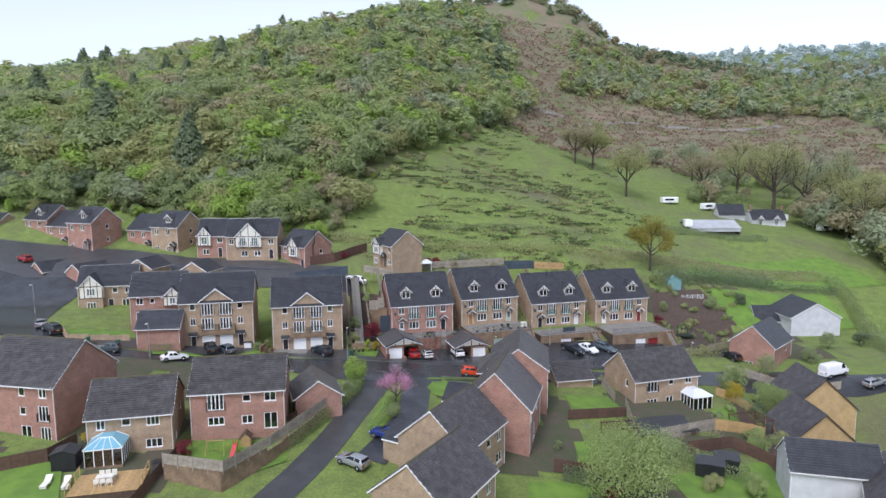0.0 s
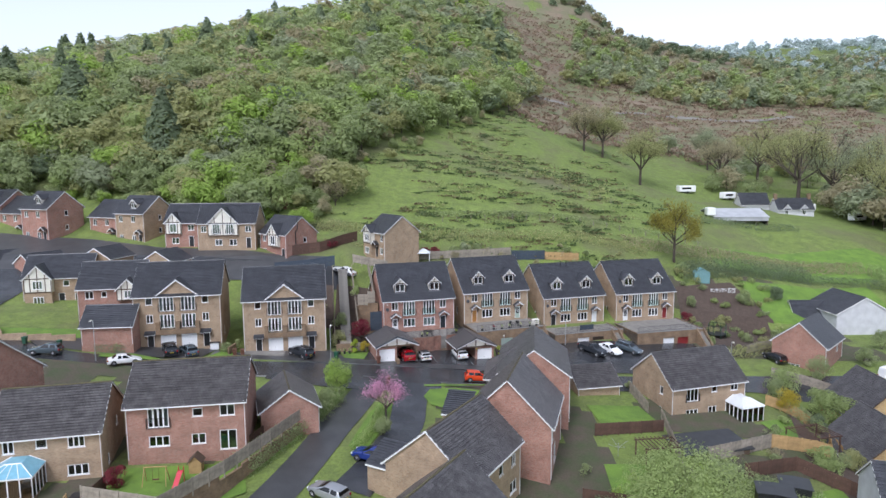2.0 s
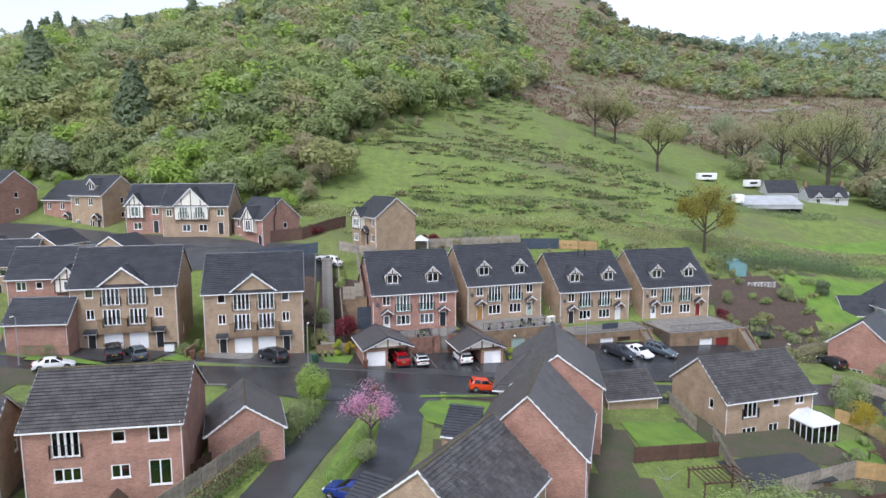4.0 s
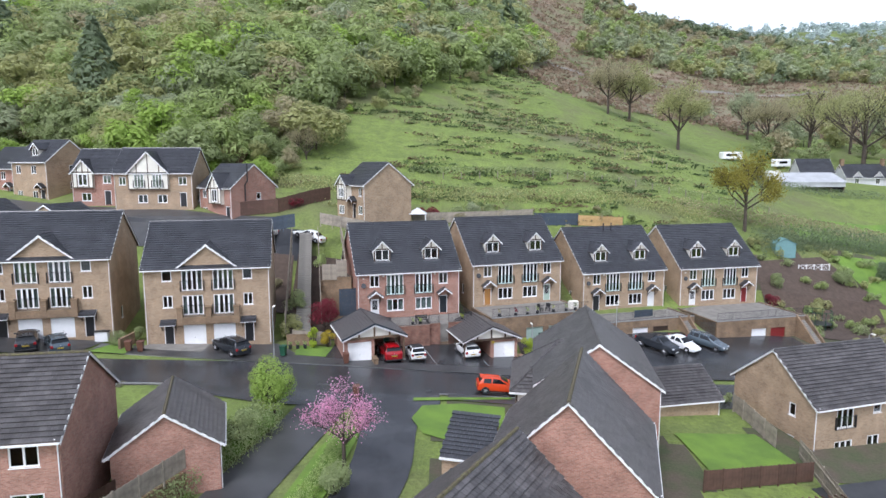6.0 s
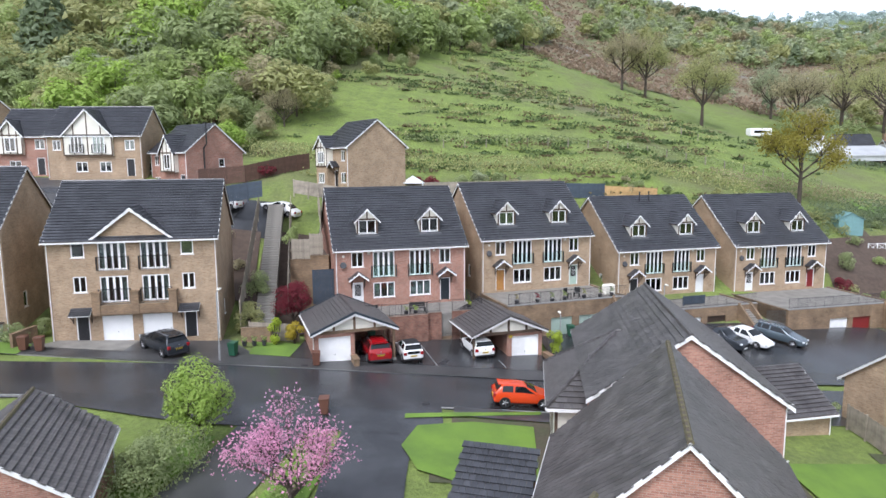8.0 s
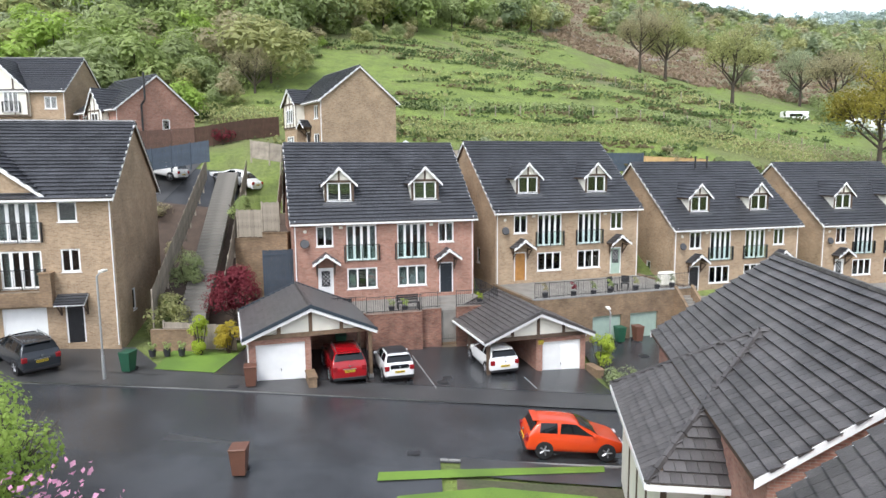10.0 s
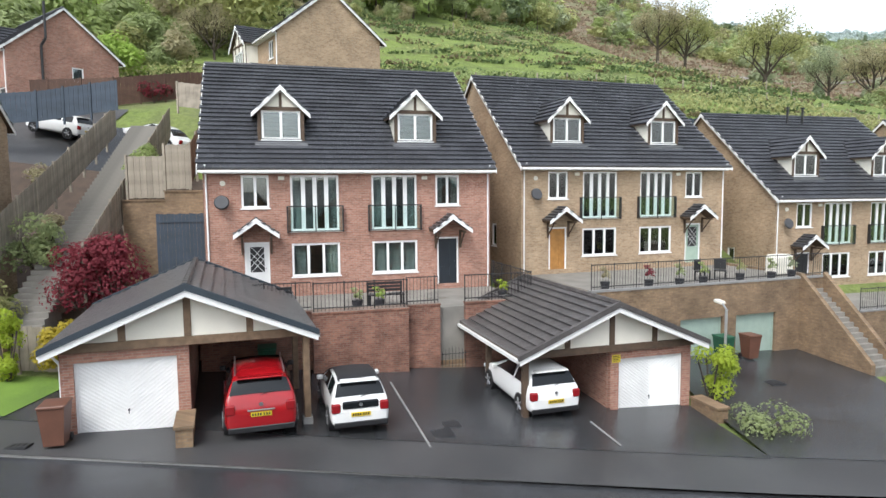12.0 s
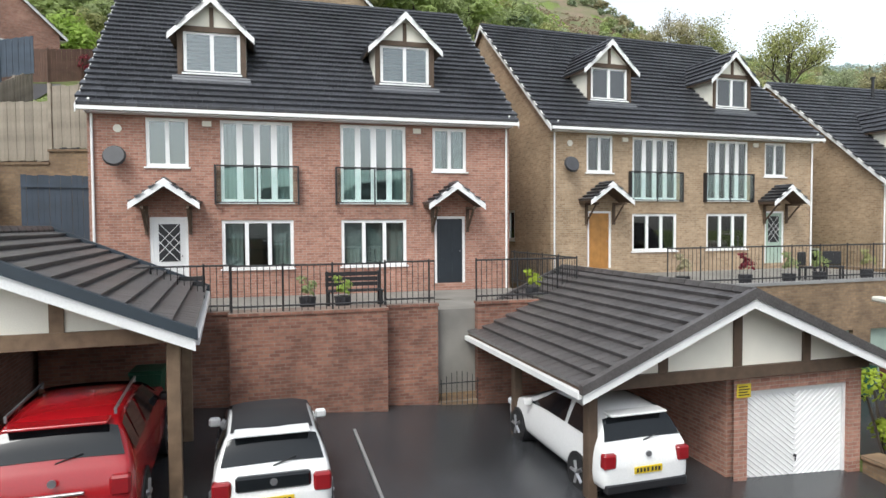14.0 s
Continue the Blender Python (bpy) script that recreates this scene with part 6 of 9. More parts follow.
def car(m, colour, label, L=4.1, W=1.76, H=1.48, kind="hatch", roofcol=None, rails=False, tailgate=False):
    """Forward is +y. The body is lofted over stations along the length; the glasshouse sits on it with glass in its sides."""
    e = root("car" if kind not in ("van", "pickup") else kind, m, label, "van" if kind == "van" else "car")
    hb = {"hatch": 0.635, "suv": 0.66, "saloon": 0.60, "estate": 0.62, "van": 0.5, "pickup": 0.64}[kind] * H
    g = 0.19 * H / 1.5 + 0.02
    nose = {"hatch": 0.55, "suv": 0.68, "saloon": 0.5, "estate": 0.55, "van": 0.62, "pickup": 0.68}[kind]
    # foot and head of the rear window, head and foot of the windscreen, as shares of the length from the rear
    r0, r1, r2, r3 = {"hatch": (0.035, 0.115, 0.50, 0.73), "suv": (0.035, 0.10, 0.53, 0.74), "saloon": (0.13, 0.28, 0.54, 0.73), "estate": (0.035, 0.10, 0.54, 0.73), "van": (0.025, 0.04, 0.74, 0.88), "pickup": (0.41, 0.45, 0.60, 0.74)}[kind]
    ys = [(v - 0.5) * L for v in (r0, r1, r2, r3)]
    b = W / 2 * (0.86 if kind == "van" else 0.72)
    # stations: (place along the length, width share, bottom, belt line, roof line)
    st = [(0.0, 0.80, g + 0.14, hb * 0.66, hb * 0.68), (0.006, 0.89, g + 0.05, hb * 0.76, hb * 0.79), (0.022, 0.94, g, hb * 0.95, hb * 0.985)]
    if r0 > 0.05:
        st.append((r0 - 0.03, 0.985, g, hb, hb + 0.02))
    st += [
        (r0, 0.965 if r0 < 0.05 else 0.99, g, hb, hb + 0.03), ((r0 + r1) / 2, 0.985, g, hb, hb + 0.58 * (H - hb)), (r1, 0.99, g, hb, H - 0.06), (r1 + 0.05, 0.995, g, hb, H - 0.015),
        ((r1 + r2) / 2, 1.0, g, hb, H), (r2, 1.0, g, hb * 0.995, H - 0.04), ((r2 + r3) / 2, 0.995, g, hb * 0.99, hb + 0.56 * (H - hb)), (r3, 0.985, g, hb * 0.98, hb + 0.02),
        (0.90, 0.95, g, hb * (nose + 0.27), hb * (nose + 0.31)), (0.96, 0.88, g + 0.03, hb * (nose + 0.17), hb * (nose + 0.2)), (0.988, 0.78, g + 0.08, hb * (nose + 0.04), hb * (nose + 0.06)), (1.0, 0.62, g + 0.14, hb * nose * 0.86, hb * nose * 0.88),
    ]

    def ring(f, wf, z0, z1, zr):
        a = W / 2 * wf
        t = max(0.0, (zr - z1) / (H - hb))
        c = a * 0.93 + (b - a * 0.93) * min(1.0, t)
        h = z1 - z0
        half = [(a * 0.82, z0), (a * 0.97, z0 + 0.1 * h), (a, z0 + 0.38 * h), (a * 0.99, z0 + 0.72 * h), (a * 0.955, z1), ((a * 0.93 + c) / 2, z1 + 0.52 * (zr - z1)), (c, z1 + 0.9 * (zr - z1)), (c * 0.72, zr - 0.006)]
        y = (f - 0.5) * L
        return [Vector((-x, y, z)) for x, z in half] + [Vector((0, y, zr + 0.006))] + [Vector((x, y, z)) for x, z in half[::-1]]

    rings = [ring(*q) for q in st]

    def surf(f, q):
        """A place on the shell: f along the length, q round the section from one sill (0) over the roof (8) to the other (16)."""
        k = max(n for n in range(len(st) - 1) if st[n][0] <= f)
        u = (f - st[k][0]) / (st[k + 1][0] - st[k][0])
        n = min(15, int(q))
        w = q - n
        return rings[k][n].lerp(rings[k][n + 1], w).lerp(rings[k + 1][n].lerp(rings[k + 1][n + 1], w), u)

    bm = B()
    vr = [[bm.verts.new(v) for v in r] for r in rings]
    for p, q in zip(vr, vr[1:]):
        for n in range(17):
            bm.faces.new([p[n], p[(n + 1) % 17], q[(n + 1) % 17], q[n]])
    bm.faces.new(vr[0][::-1])
    bm.faces.new(vr[-1])
    bmesh.ops.recalc_face_normals(bm, faces=bm.faces[:])
    shell_ob = part("body", bm, P[colour], e, smooth=True)
    sub = shell_ob.modifiers.new("round", "SUBSURF")
    sub.levels = sub.render_levels = 1

    def sheet(name, fq, mat, push=0.012, nu=6, nv=4, label=""):
        """A panel that lies on the shell between four (f, q) corners."""
        bm = B()
        (fa, qa), (fb, qb), (fc, qc), (fd, qd) = fq
        cs = []
        for n in range(nv + 1):
            v = n / nv
            row = []
            for k in range(nu + 1):
                u = k / nu
                f = (fa + (fb - fa) * u) * (1 - v) + (fd + (fc - fd) * u) * v
                q = (qa + (qb - qa) * u) * (1 - v) + (qd + (qc - qd) * u) * v
                p = surf(f, q)
                out = (surf(f, min(16, q + 0.3)) - surf(f, max(0, q - 0.3))).cross(surf(min(0.999, f + 0.01), q) - surf(max(0.001, f - 0.01), q))
                if out.dot(p - Vector((0, p.y * 0.6, hb * 0.8))) < 0:
                    out = -out
                row.append(bm.verts.new(p + out.normalized() * push))
            cs.append(row)
        for n in range(nv):
            for k in range(nu):
                bm.faces.new([cs[n][k], cs[n][k + 1], cs[n + 1][k + 1], cs[n + 1][k]])
        bmesh.ops.recalc_face_normals(bm, faces=bm.faces[:])
        return part(name, bm, mat, e, label, True)

    if roofcol:
        sheet("roof", [(r1 + 0.01, 6.3), (r2 - 0.01, 6.3), (r2 - 0.01, 9.7), (r1 + 0.01, 9.7)], roofcol, label="black roof")
    dr = r1 - r0
    if kind != "van":
        sheet("rear_window", [(r0 + dr * 0.14, 6.15), (r0 + dr * 0.14, 9.85), (r1 - dr * 0.14, 9.8), (r1 - dr * 0.14, 6.2)], CARGLASS)
    mid = r1 + (r2 - r1) * 0.52
    for lo, hi in ((4.28, 5.85), (11.72, 10.15)):
        spans = [(mid + 0.015, r3 - 0.05, r2 - 0.005)] if kind in ("van", "pickup") else [(mid + 0.015, r3 - 0.05, r2 - 0.005), (r1 + 0.015, mid - 0.01, mid - 0.01)]
        if kind in ("estate", "suv"):
            spans = [spans[0], (r1 + (mid - r1) * 0.35, mid - 0.01, mid - 0.01), (r1 - 0.01, r1 + (mid - r1) * 0.3, r1 + (mid - r1) * 0.3)]
        if kind == "van":
            spans = [(r2 - 0.1, r3 - 0.05, r2)]
        for f0, f1, ft in spans:
            sheet("side_window", [(f0, lo), (f1, lo), (ft, hi), (f0 + 0.012, hi)], CARGLASS)
    ws = r3 - r2
    sheet("windscreen", [(r3 - ws * 0.1, 6.1), (r3 - ws * 0.1, 9.9), (r2 + ws * 0.1, 9.85), (r2 + ws * 0.1, 6.15)], CARGLASS)
    if kind in ("hatch", "suv", "estate"):
        bm = B()
        box(bm, -b * 0.86, b * 0.86, ys[1] - 0.2, ys[1] + 0.08, H - 0.075, H - 0.035, bev=0.012)
        part("spoiler", bm, P[colour], e)
        bm = B()
        yw, zw = ys[0] + 0.015, hb + 0.1
        rod(bm, (0, yw, zw - 0.03), (0.3, yw + 0.0, zw + 0.07), 0.01, 5)
        part("wiper", bm, BLACK, e)
    if tailgate:
        bm = B()
        box(bm, -W * 0.30, W * 0.30, -L / 2 - 0.004, -L / 2 + 0.10, hb * 0.77, hb * 1.0, bev=0.03)
        part("tailgate_panel", bm, CARGLASS, e, "glossy black tailgate panel")
    if kind == "suv":
        bm = B()
        box(bm, -0.34, 0.34, -L / 2 - 0.03, -L / 2 + 0.02, hb * 0.745, hb * 0.775, bev=0.008)
        part("trim_bar", bm, RIM, e, "chrome trim bar above the plate")
    if kind == "pickup":
        bm = B()
        box(bm, -W * 0.42, W * 0.42, -L / 2 + 0.12, ys[0] - 0.05, hb + 0.0, hb + 0.06)
        part("bed_cover", bm, BLACK, e)
    if rails:
        for sx in (-1, 1):
            bm = B()
            rod(bm, (sx * b * 0.92, ys[1] + 0.1, H + 0.03), (sx * b * 0.92, ys[2] - 0.15, H + 0.03), 0.022, 6)
            for yy in (ys[1] + 0.12, ys[2] - 0.18):
                rod(bm, (sx * b * 0.92, yy, H + 0.03), (sx * b * 0.92, yy, H - 0.04), 0.02, 6)
            part("roof_rail", bm, RIM, e)
    # wheels
    wr = 0.315 * (1.12 if kind in ("suv", "pickup", "van") else 1.0)
    for sx in (-1, 1):
        for f in (0.185, 0.80):
            y = (f - 0.5) * L
            bm = B()
            rod(bm, (sx * (W / 2 - 0.2), y, wr), (sx * (W / 2 + 0.012), y, wr), wr, 18, wr * 0.97)
            wh = part("wheel", bm, TYRE, e, smooth=False)
            bm = B()
            rod(bm, (sx * (W / 2 - 0.02), y, wr), (sx * (W / 2 + 0.018), y, wr), wr * 0.24, 10)
            for k in range(5):
                w = k / 5 * 2 * math.pi
                rod(bm, (sx * (W / 2 + 0.012), y, wr), (sx * (W / 2 + 0.012), y + math.cos(w) * wr * 0.64, wr + math.sin(w) * wr * 0.64), 0.035, 4)
            part("rim", bm, RIM, wh)
            bm = B()
            rod(bm, (sx * (W / 2 - 0.3), y, wr), (sx * (W / 2 + 0.004), y, wr), wr * 1.14, 18)
            part("wheel_arch", bm, BLACK, e)
    # lamps, plates, bumper, mirrors
    for sx in (-1, 1):
        bm = B()
        zt = hb * 0.82
        if kind == "suv":
            zt = hb * 0.8
        box(bm, sx * W * 0.40 - 0.13, sx * W * 0.40 + 0.11, -L / 2 - 0.012, -L / 2 + 0.14, zt - 0.13, zt + 0.12, bev=0.03)
        part("tail_lamp", bm, TAIL, e)
        bm = B()
        zf = hb * (nose + 0.1)
        box(bm, sx * W * 0.35 - 0.15, sx * W * 0.35 + 0.12, L / 2 - 0.26, L / 2 - 0.055, zf - 0.07, zf + 0.07, bev=0.03)
        part("headlamp", bm, HEAD, e)
        bm = B()
        box(bm, sx * (W / 2 + 0.035) - 0.09, sx * (W / 2 + 0.035) + 0.09, ys[3] - 0.34, ys[3] - 0.22, hb - 0.02, hb + 0.12, bev=0.03)
        part("mirror", bm, P[colour] if kind != "suv" else BLACK, e)
    bm = B()
    zp = hb * (0.66 if kind != "hatch" else 0.62)
    box(bm, -0.26, 0.26, -L / 2 - 0.02, -L / 2 + 0.02, zp - 0.055, zp + 0.055)
    pl = part("plate", bm, PLATE_Y, e, "yellow rear number plate")
    bm = B()
    for i in range(7):
        xx = -0.21 + i * 0.065 + (0.02 if i > 3 else 0)
        box(bm, xx - 0.02, xx + 0.02, -L / 2 - 0.023, -L / 2 - 0.0203, zp - 0.034, zp + 0.034)
    part("plate_bars", bm, BLACK, pl)
    bm = B()
    box(bm, -W * 0.44, W * 0.44, -L / 2 - 0.015, -L / 2 + 0.12, g + 0.02, g + 0.17, bev=0.02)
    part("bumper", bm, BLACK if kind in ("suv", "hatch") else P[colour], e)
    bm = B()
    box(bm, -0.26, 0.26, L / 2 - 0.02, L / 2 + 0.012, 0.40, 0.51)
    part("plate", bm, PLATE_W, e, "white front number plate")
    bm = B()
    box(bm, -W * 0.3, W * 0.3, L / 2 - 0.05, L / 2 + 0.005, 0.26, 0.38)
    part("grille", bm, BLACK, e)
    bm = B()
    rod(bm, (0, -L / 2 + 0.005, hb * 0.9), (0, -L / 2 - 0.02, hb * 0.9), 0.05, 10)
    part("badge", bm, RIM, e)
    return e


def park(x, y, rz, colour, label, **k):
    """Set a car on the ground, tilted to its slope."""
    z0 = gz(x, y)
    c, s = math.cos(radians(rz)), math.sin(radians(rz))
    dz = (gz(x - s, y + c) - gz(x + s, y - c)) / 2
    return car(pose(x, y, z0 + 0.02, 0, 0, rz) @ pose(0, 0, 0, math.degrees(math.atan(dz)), 0, 0), colour, label, **k)


park(-5.58, 110.4, 18, "red", "bright red SUV with silver roof rails in the carport", L=4.35, W=1.86, H=1.64, kind="suv", rails=True)
park(-2.98, 110.8, 17, "white", "small white hatchback with a black fabric roof", L=3.5, W=1.62, H=1.46, roofcol=BLACK, tailgate=True)
park(2.5, 113.1, 18, "white", "white hatchback parked in the open carport", L=4.05, W=1.75, H=1.46)
park(4.95, 102.3, -88, "orange", "bright orange-red hatchback parked on the street", L=4.05, W=1.78, H=1.44)
park(-21.3, 108.6, 52, "dark", "dark grey SUV before the townhouse garage", L=4.4, W=1.85, H=1.62, kind="suv", rails=True)
park(24.6, 118.0, -142, "dark", "dark grey double-cab pickup with covered bed", L=5.1, W=1.85, H=1.72, kind="pickup")
park(27.6, 118.8, -145, "white", "white saloon car on the parking court", L=4.5, W=1.8, H=1.42, kind="saloon")
park(31.0, 119.6, -135, "grey", "blue-grey estate car on the parking court", L=4.6, W=1.82, H=1.5, kind="estate", rails=True)
park(-39.6, 105.6, 30, "black", "black SUV outside the townhouses", L=4.4, W=1.85, H=1.65, kind="suv")
park(-37.0, 105.9, 40, "grey", "silver-grey hatchback outside the townhouses", L=4.1)
park(-43.4, 100.0, -60, "white", "white coupe parked at the kerb", L=4.2, W=1.76, H=1.35, kind="saloon")
park(-54.8, 101.2, 100, "grey", "blue-grey hatchback on the bend of the street", L=4.0)
park(-68.0, 108.3, 55, "black", "black SUV parked on the street", L=4.5, W=1.85, H=1.65, kind="suv", rails=True)
park(-71.6, 111.0, 35, "silver", "silver hatchback parked on the street", L=4.2)
park(-7.6, 79.4, 70, "blue", "deep blue hatchback before the near house", L=4.3)
park(-11.0, 72.8, 60, "silver", "silver car before the near house", L=4.2)
park(-25.0, 134.2, 80, "white", "white hatchback on the upper street", L=4.0)
park(-18.6, 134.0, 75, "white", "white saloon on the upper street", L=4.5, kind="saloon", H=1.42)
park(-53.5, 134.8, 70, "white", "white car beside the upper garages", L=4.2)
park(-92, 139, 60, "red", "red hatchback by the upper garages", L=4.0)
park(71, 112.4, -70, "white", "white high-roof panel van on the lower road", L=5.9, W=2.0, H=2.5, kind="van")
park(76.0, 108.5, -75, "silver", "silver hatchback on the lower road", L=4.2)
park(55.5, 119.5, 20, "black", "black car beside the brick house", L=4.0)


# ---- vegetation ----
def leaf_mat(name, col, rand=0.07, rough=0.7):
    """Leaves: part of the light passes through them."""
    m = material(name, col, rough, 0.16, 0.25, rand=rand, island=True, fine=0.15, spec=0.2)
    nt = m.node_tree
    b = nt.nodes["Principled BSDF"]
    out = nt.nodes["Material Output"]
    tr = nt.nodes.new("ShaderNodeBsdfTranslucent")
    nt.links.new(b.inputs["Base Color"].links[0].from_socket, tr.inputs[0])
    ad = nt.nodes.new("ShaderNodeAddShader")
    nt.links.new(b.outputs[0], ad.inputs[0])
    nt.links.new(tr.outputs[0], ad.inputs[1])
    nt.links.new(ad.outputs[0], out.inputs[0])
    return m


LEAVES = {
    "fresh": leaf_mat("fresh_green_leaves", (0.185, 0.225, 0.085)), "mid": leaf_mat("mid_green_leaves", (0.170, 0.200, 0.092)), "dark": leaf_mat("dark_green_leaves", (0.105, 0.132, 0.075)),
    "olive": leaf_mat("olive_spring_leaves", (0.205, 0.210, 0.092)), "brown": leaf_mat("brown_budding_twigs", (0.210, 0.190, 0.115)), "lime": leaf_mat("lime_green_leaves", (0.185, 0.25, 0.055)), "grey": leaf_mat("grey_green_leaves", (0.190, 0.212, 0.130)),
    # "far" has distance haze painted into its colour: paler and bluer than real leaves
    "pink": leaf_mat("pink_blossom", (0.40, 0.20, 0.29), 0.3), "red": leaf_mat("dark_red_leaves", (0.12, 0.018, 0.026)), "gold": leaf_mat("golden_leaves", (0.26, 0.21, 0.025)), "oak": leaf_mat("yellow_green_oak_leaves", (0.165, 0.145, 0.028)), "far": leaf_mat("far_woods_painted_haze", (0.26, 0.30, 0.29), 0.2), "yg": leaf_mat("yellow_green_leaves", (0.22, 0.27, 0.03)),
}
LEAVES["rush"] = leaf_mat("green_rushes", (0.058, 0.082, 0.030), 0.2)
LEAVES["rush_brown"] = leaf_mat("brown_rushes", (0.095, 0.080, 0.042), 0.2)
BARK = material("grey_brown_bark", (0.085, 0.066, 0.052), 0.9, 0.35, 2.0, 0.5, 20)
rng = np.random.default_rng(11)


def crown_points(n, blobs, height, radius, base, seed, squash=0.8, up=0.35, tilt=0.28):
    """Places and facing of n leaves on the outside of several rounded boughs."""
    r = np.random.default_rng(seed)
    cz = base + (height - base) / 2
    hz = (height - base) / 2
    cs, rs = [], []
    for i in range(blobs):
        d = r.normal(size=3)
        d /= np.linalg.norm(d)
        k = r.uniform(0.35, 0.72)
        cs.append((d[0] * radius * k, d[1] * radius * k, cz + d[2] * hz * k))
        rs.append(radius * r.uniform(0.30, 0.52))
    cs, rs = np.array(cs), np.array(rs)
    w = r.integers(0, blobs, n)
    d = r.normal(size=(n, 3))
    d[:, 2] += up
    d /= np.linalg.norm(d, axis=1)[:, None]
    p = cs[w] + d * (rs[w] * r.uniform(0.72, 1.08, n))[:, None] * np.array([1, 1, squash])
    nrm = d + r.normal(size=(n, 3)) * tilt + np.array([0, 0, 0.35])
    nrm /= np.linalg.norm(nrm, axis=1)[:, None]
    return p, nrm


def leaf_quads(p, nrm, size, seed):
    r = np.random.default_rng(seed)
    n = len(p)
    a = np.cross(nrm, r.normal(size=(n, 3)))
    a /= np.linalg.norm(a, axis=1)[:, None] + 1e-9
    b = np.cross(nrm, a)
    s = size * r.uniform(0.6, 1.3, n)[:, None]
    a, b = a * s * 0.5, b * s * 0.36
    k = s * 0.12 * nrm
    v = np.stack([p - a, p - b - k, p + a, p + b - k], 1)
    return v.reshape(-1, 3)


def quads_of(n):
    return np.arange(n * 4).reshape(-1, 4)


TEMPLATES = {}


def template(kind, n, size, k):
    key = (kind, n, k)
    if key not in TEMPLATES:
        if kind == "cone":
            r = np.random.default_rng(k)
            t = r.uniform(0, 1, n) ** 0.7
            w = r.uniform(0, 6.283, n)
            rad = 0.30 * t * r.uniform(0.8, 1.1, n) + 0.02
            p = np.stack([np.cos(w) * rad, np.sin(w) * rad, 1 - t * 0.95], 1)
            nm = np.stack([np.cos(w), np.sin(w), np.full(n, 0.5)], 1) + r.normal(size=(n, 3)) * 0.4
            nm /= np.linalg.norm(nm, axis=1)[:, None]
        else:
            p, nm = crown_points(n, 14, 1.0, 0.46, 0.0, 100 + k, tilt=0.10, up=0.5)
        TEMPLATES[key] = leaf_quads(p, nm, size, 200 + k)
    return TEMPLATES[key]


def boundary(y):
    return np.interp(y, [140, 155, 180, 215, 250, 290, 330, 400, 480, 540, 600, 700], [-60, -34, -26, -8, 8, 32, 44, 44, 42, 18, -6, -6])


def open_field(x, y):
    return 140 < y < 290 and boundary(y) < x < 70


FOREST = {}


def plant(kind, x, y, h, species, lod):
    """Adds a tree of the wood to the pool of its species."""
    n, size = {0: (1900, 0.058), 1: (1200, 0.064), 2: (500, 0.095), 3: (140, 0.18)}[lod]
    t = template(kind, n, size, rng.integers(0, 8))
    w = rng.uniform(0, 6.283)
    c, s = math.cos(w), math.sin(w)
    rot = np.array([[c, -s, 0], [s, c, 0], [0, 0, 1]])
    wide = h * rng.uniform(0.95, 1.35)
    FOREST.setdefault(species, []).append((t @ rot.T) * np.array([wide, wide, h]) + np.array([x, y, ground_z(x, y) - 0.06 * h]))


TRUNKS = []
y = 146.0
while y < 720:
    step = 5.4 + max(0, y - 160) * 0.011
    x = -270.0 - y * 0.3
    while x < 420 + y * 0.4:
        px, py = x + rng.uniform(-0.45, 0.45) * step, y + rng.uniform(-0.45, 0.45) * step
        x += step
        vis = abs(px - 0) / max(py + 5, 1)
        if vis > 0.75 or (py > 530 and px < -110):
            continue
        edge = boundary(py)
        lod = 0 if py < 172 else 1 if py < 240 else 2 if py < 360 else 3
        u = rng.uniform()
        if px < edge + rng.normal() * 3:
            if (py < 158 and px > -34) or (px < -48 and py < (152 if px > -58 else 160) + rng.uniform(0, 4)):
                continue
            dense = 1.0
            sp = rng.choice(["fresh", "mid", "dark", "olive", "brown", "lime", "grey"], p=[0.26, 0.25, 0.05, 0.22, 0.06, 0.05, 0.11])
            h = rng.uniform(9.0, 16.0)
            if py < 178:
                h *= 0.72
        elif 425 < py < 545 and px > 78 + (py - 425) * 0.25 and px < 262:
            dense = 1.0
            sp = rng.choice(["grey", "olive", "mid", "fresh", "brown"], p=[0.35, 0.2, 0.2, 0.15, 0.1])
            h = rng.uniform(8, 12)
        elif 575 < py < 650 and px > 92 + (py - 575) * 0.2:
            dense = 0.85
            sp = rng.choice(["grey", "dark", "brown"], p=[0.5, 0.3, 0.2])
            h = rng.uniform(7, 11)
        elif 300 < py < 600 and px < 262:
            dense = 0.05
            sp = rng.choice(["brown", "olive", "mid"])
            h = rng.uniform(1.5, 3.5)
        elif py >= 560:
            dense = 0.9
            sp = rng.choice(["grey", "mid", "brown"], p=[0.6, 0.2, 0.2])
            h = rng.uniform(8, 13)
        elif px > 85 and py > 215:
            dense = 0.75 if py > 300 and px > 200 else 0.16
            sp = rng.choice(["grey", "olive", "brown", "mid"], p=[0.4, 0.3, 0.1, 0.2])
            h = rng.uniform(6, 12)
        elif px > 118 and py > 150:
            dense = 0.8
            sp = rng.choice(["grey", "olive", "brown"], p=[0.3, 0.35, 0.35])
            h = rng.uniform(9, 16)
        else:
            continue
        if u > dense:
            continue
        kind = "cone" if rng.uniform() < 0.03 else "round"
        if kind == "cone":
            sp, h = "dark", h * 1.3
        plant(kind, px, py, h, sp, lod)
        if py < 300:
            TRUNKS.append((px, py, h))
    y += step * 0.9
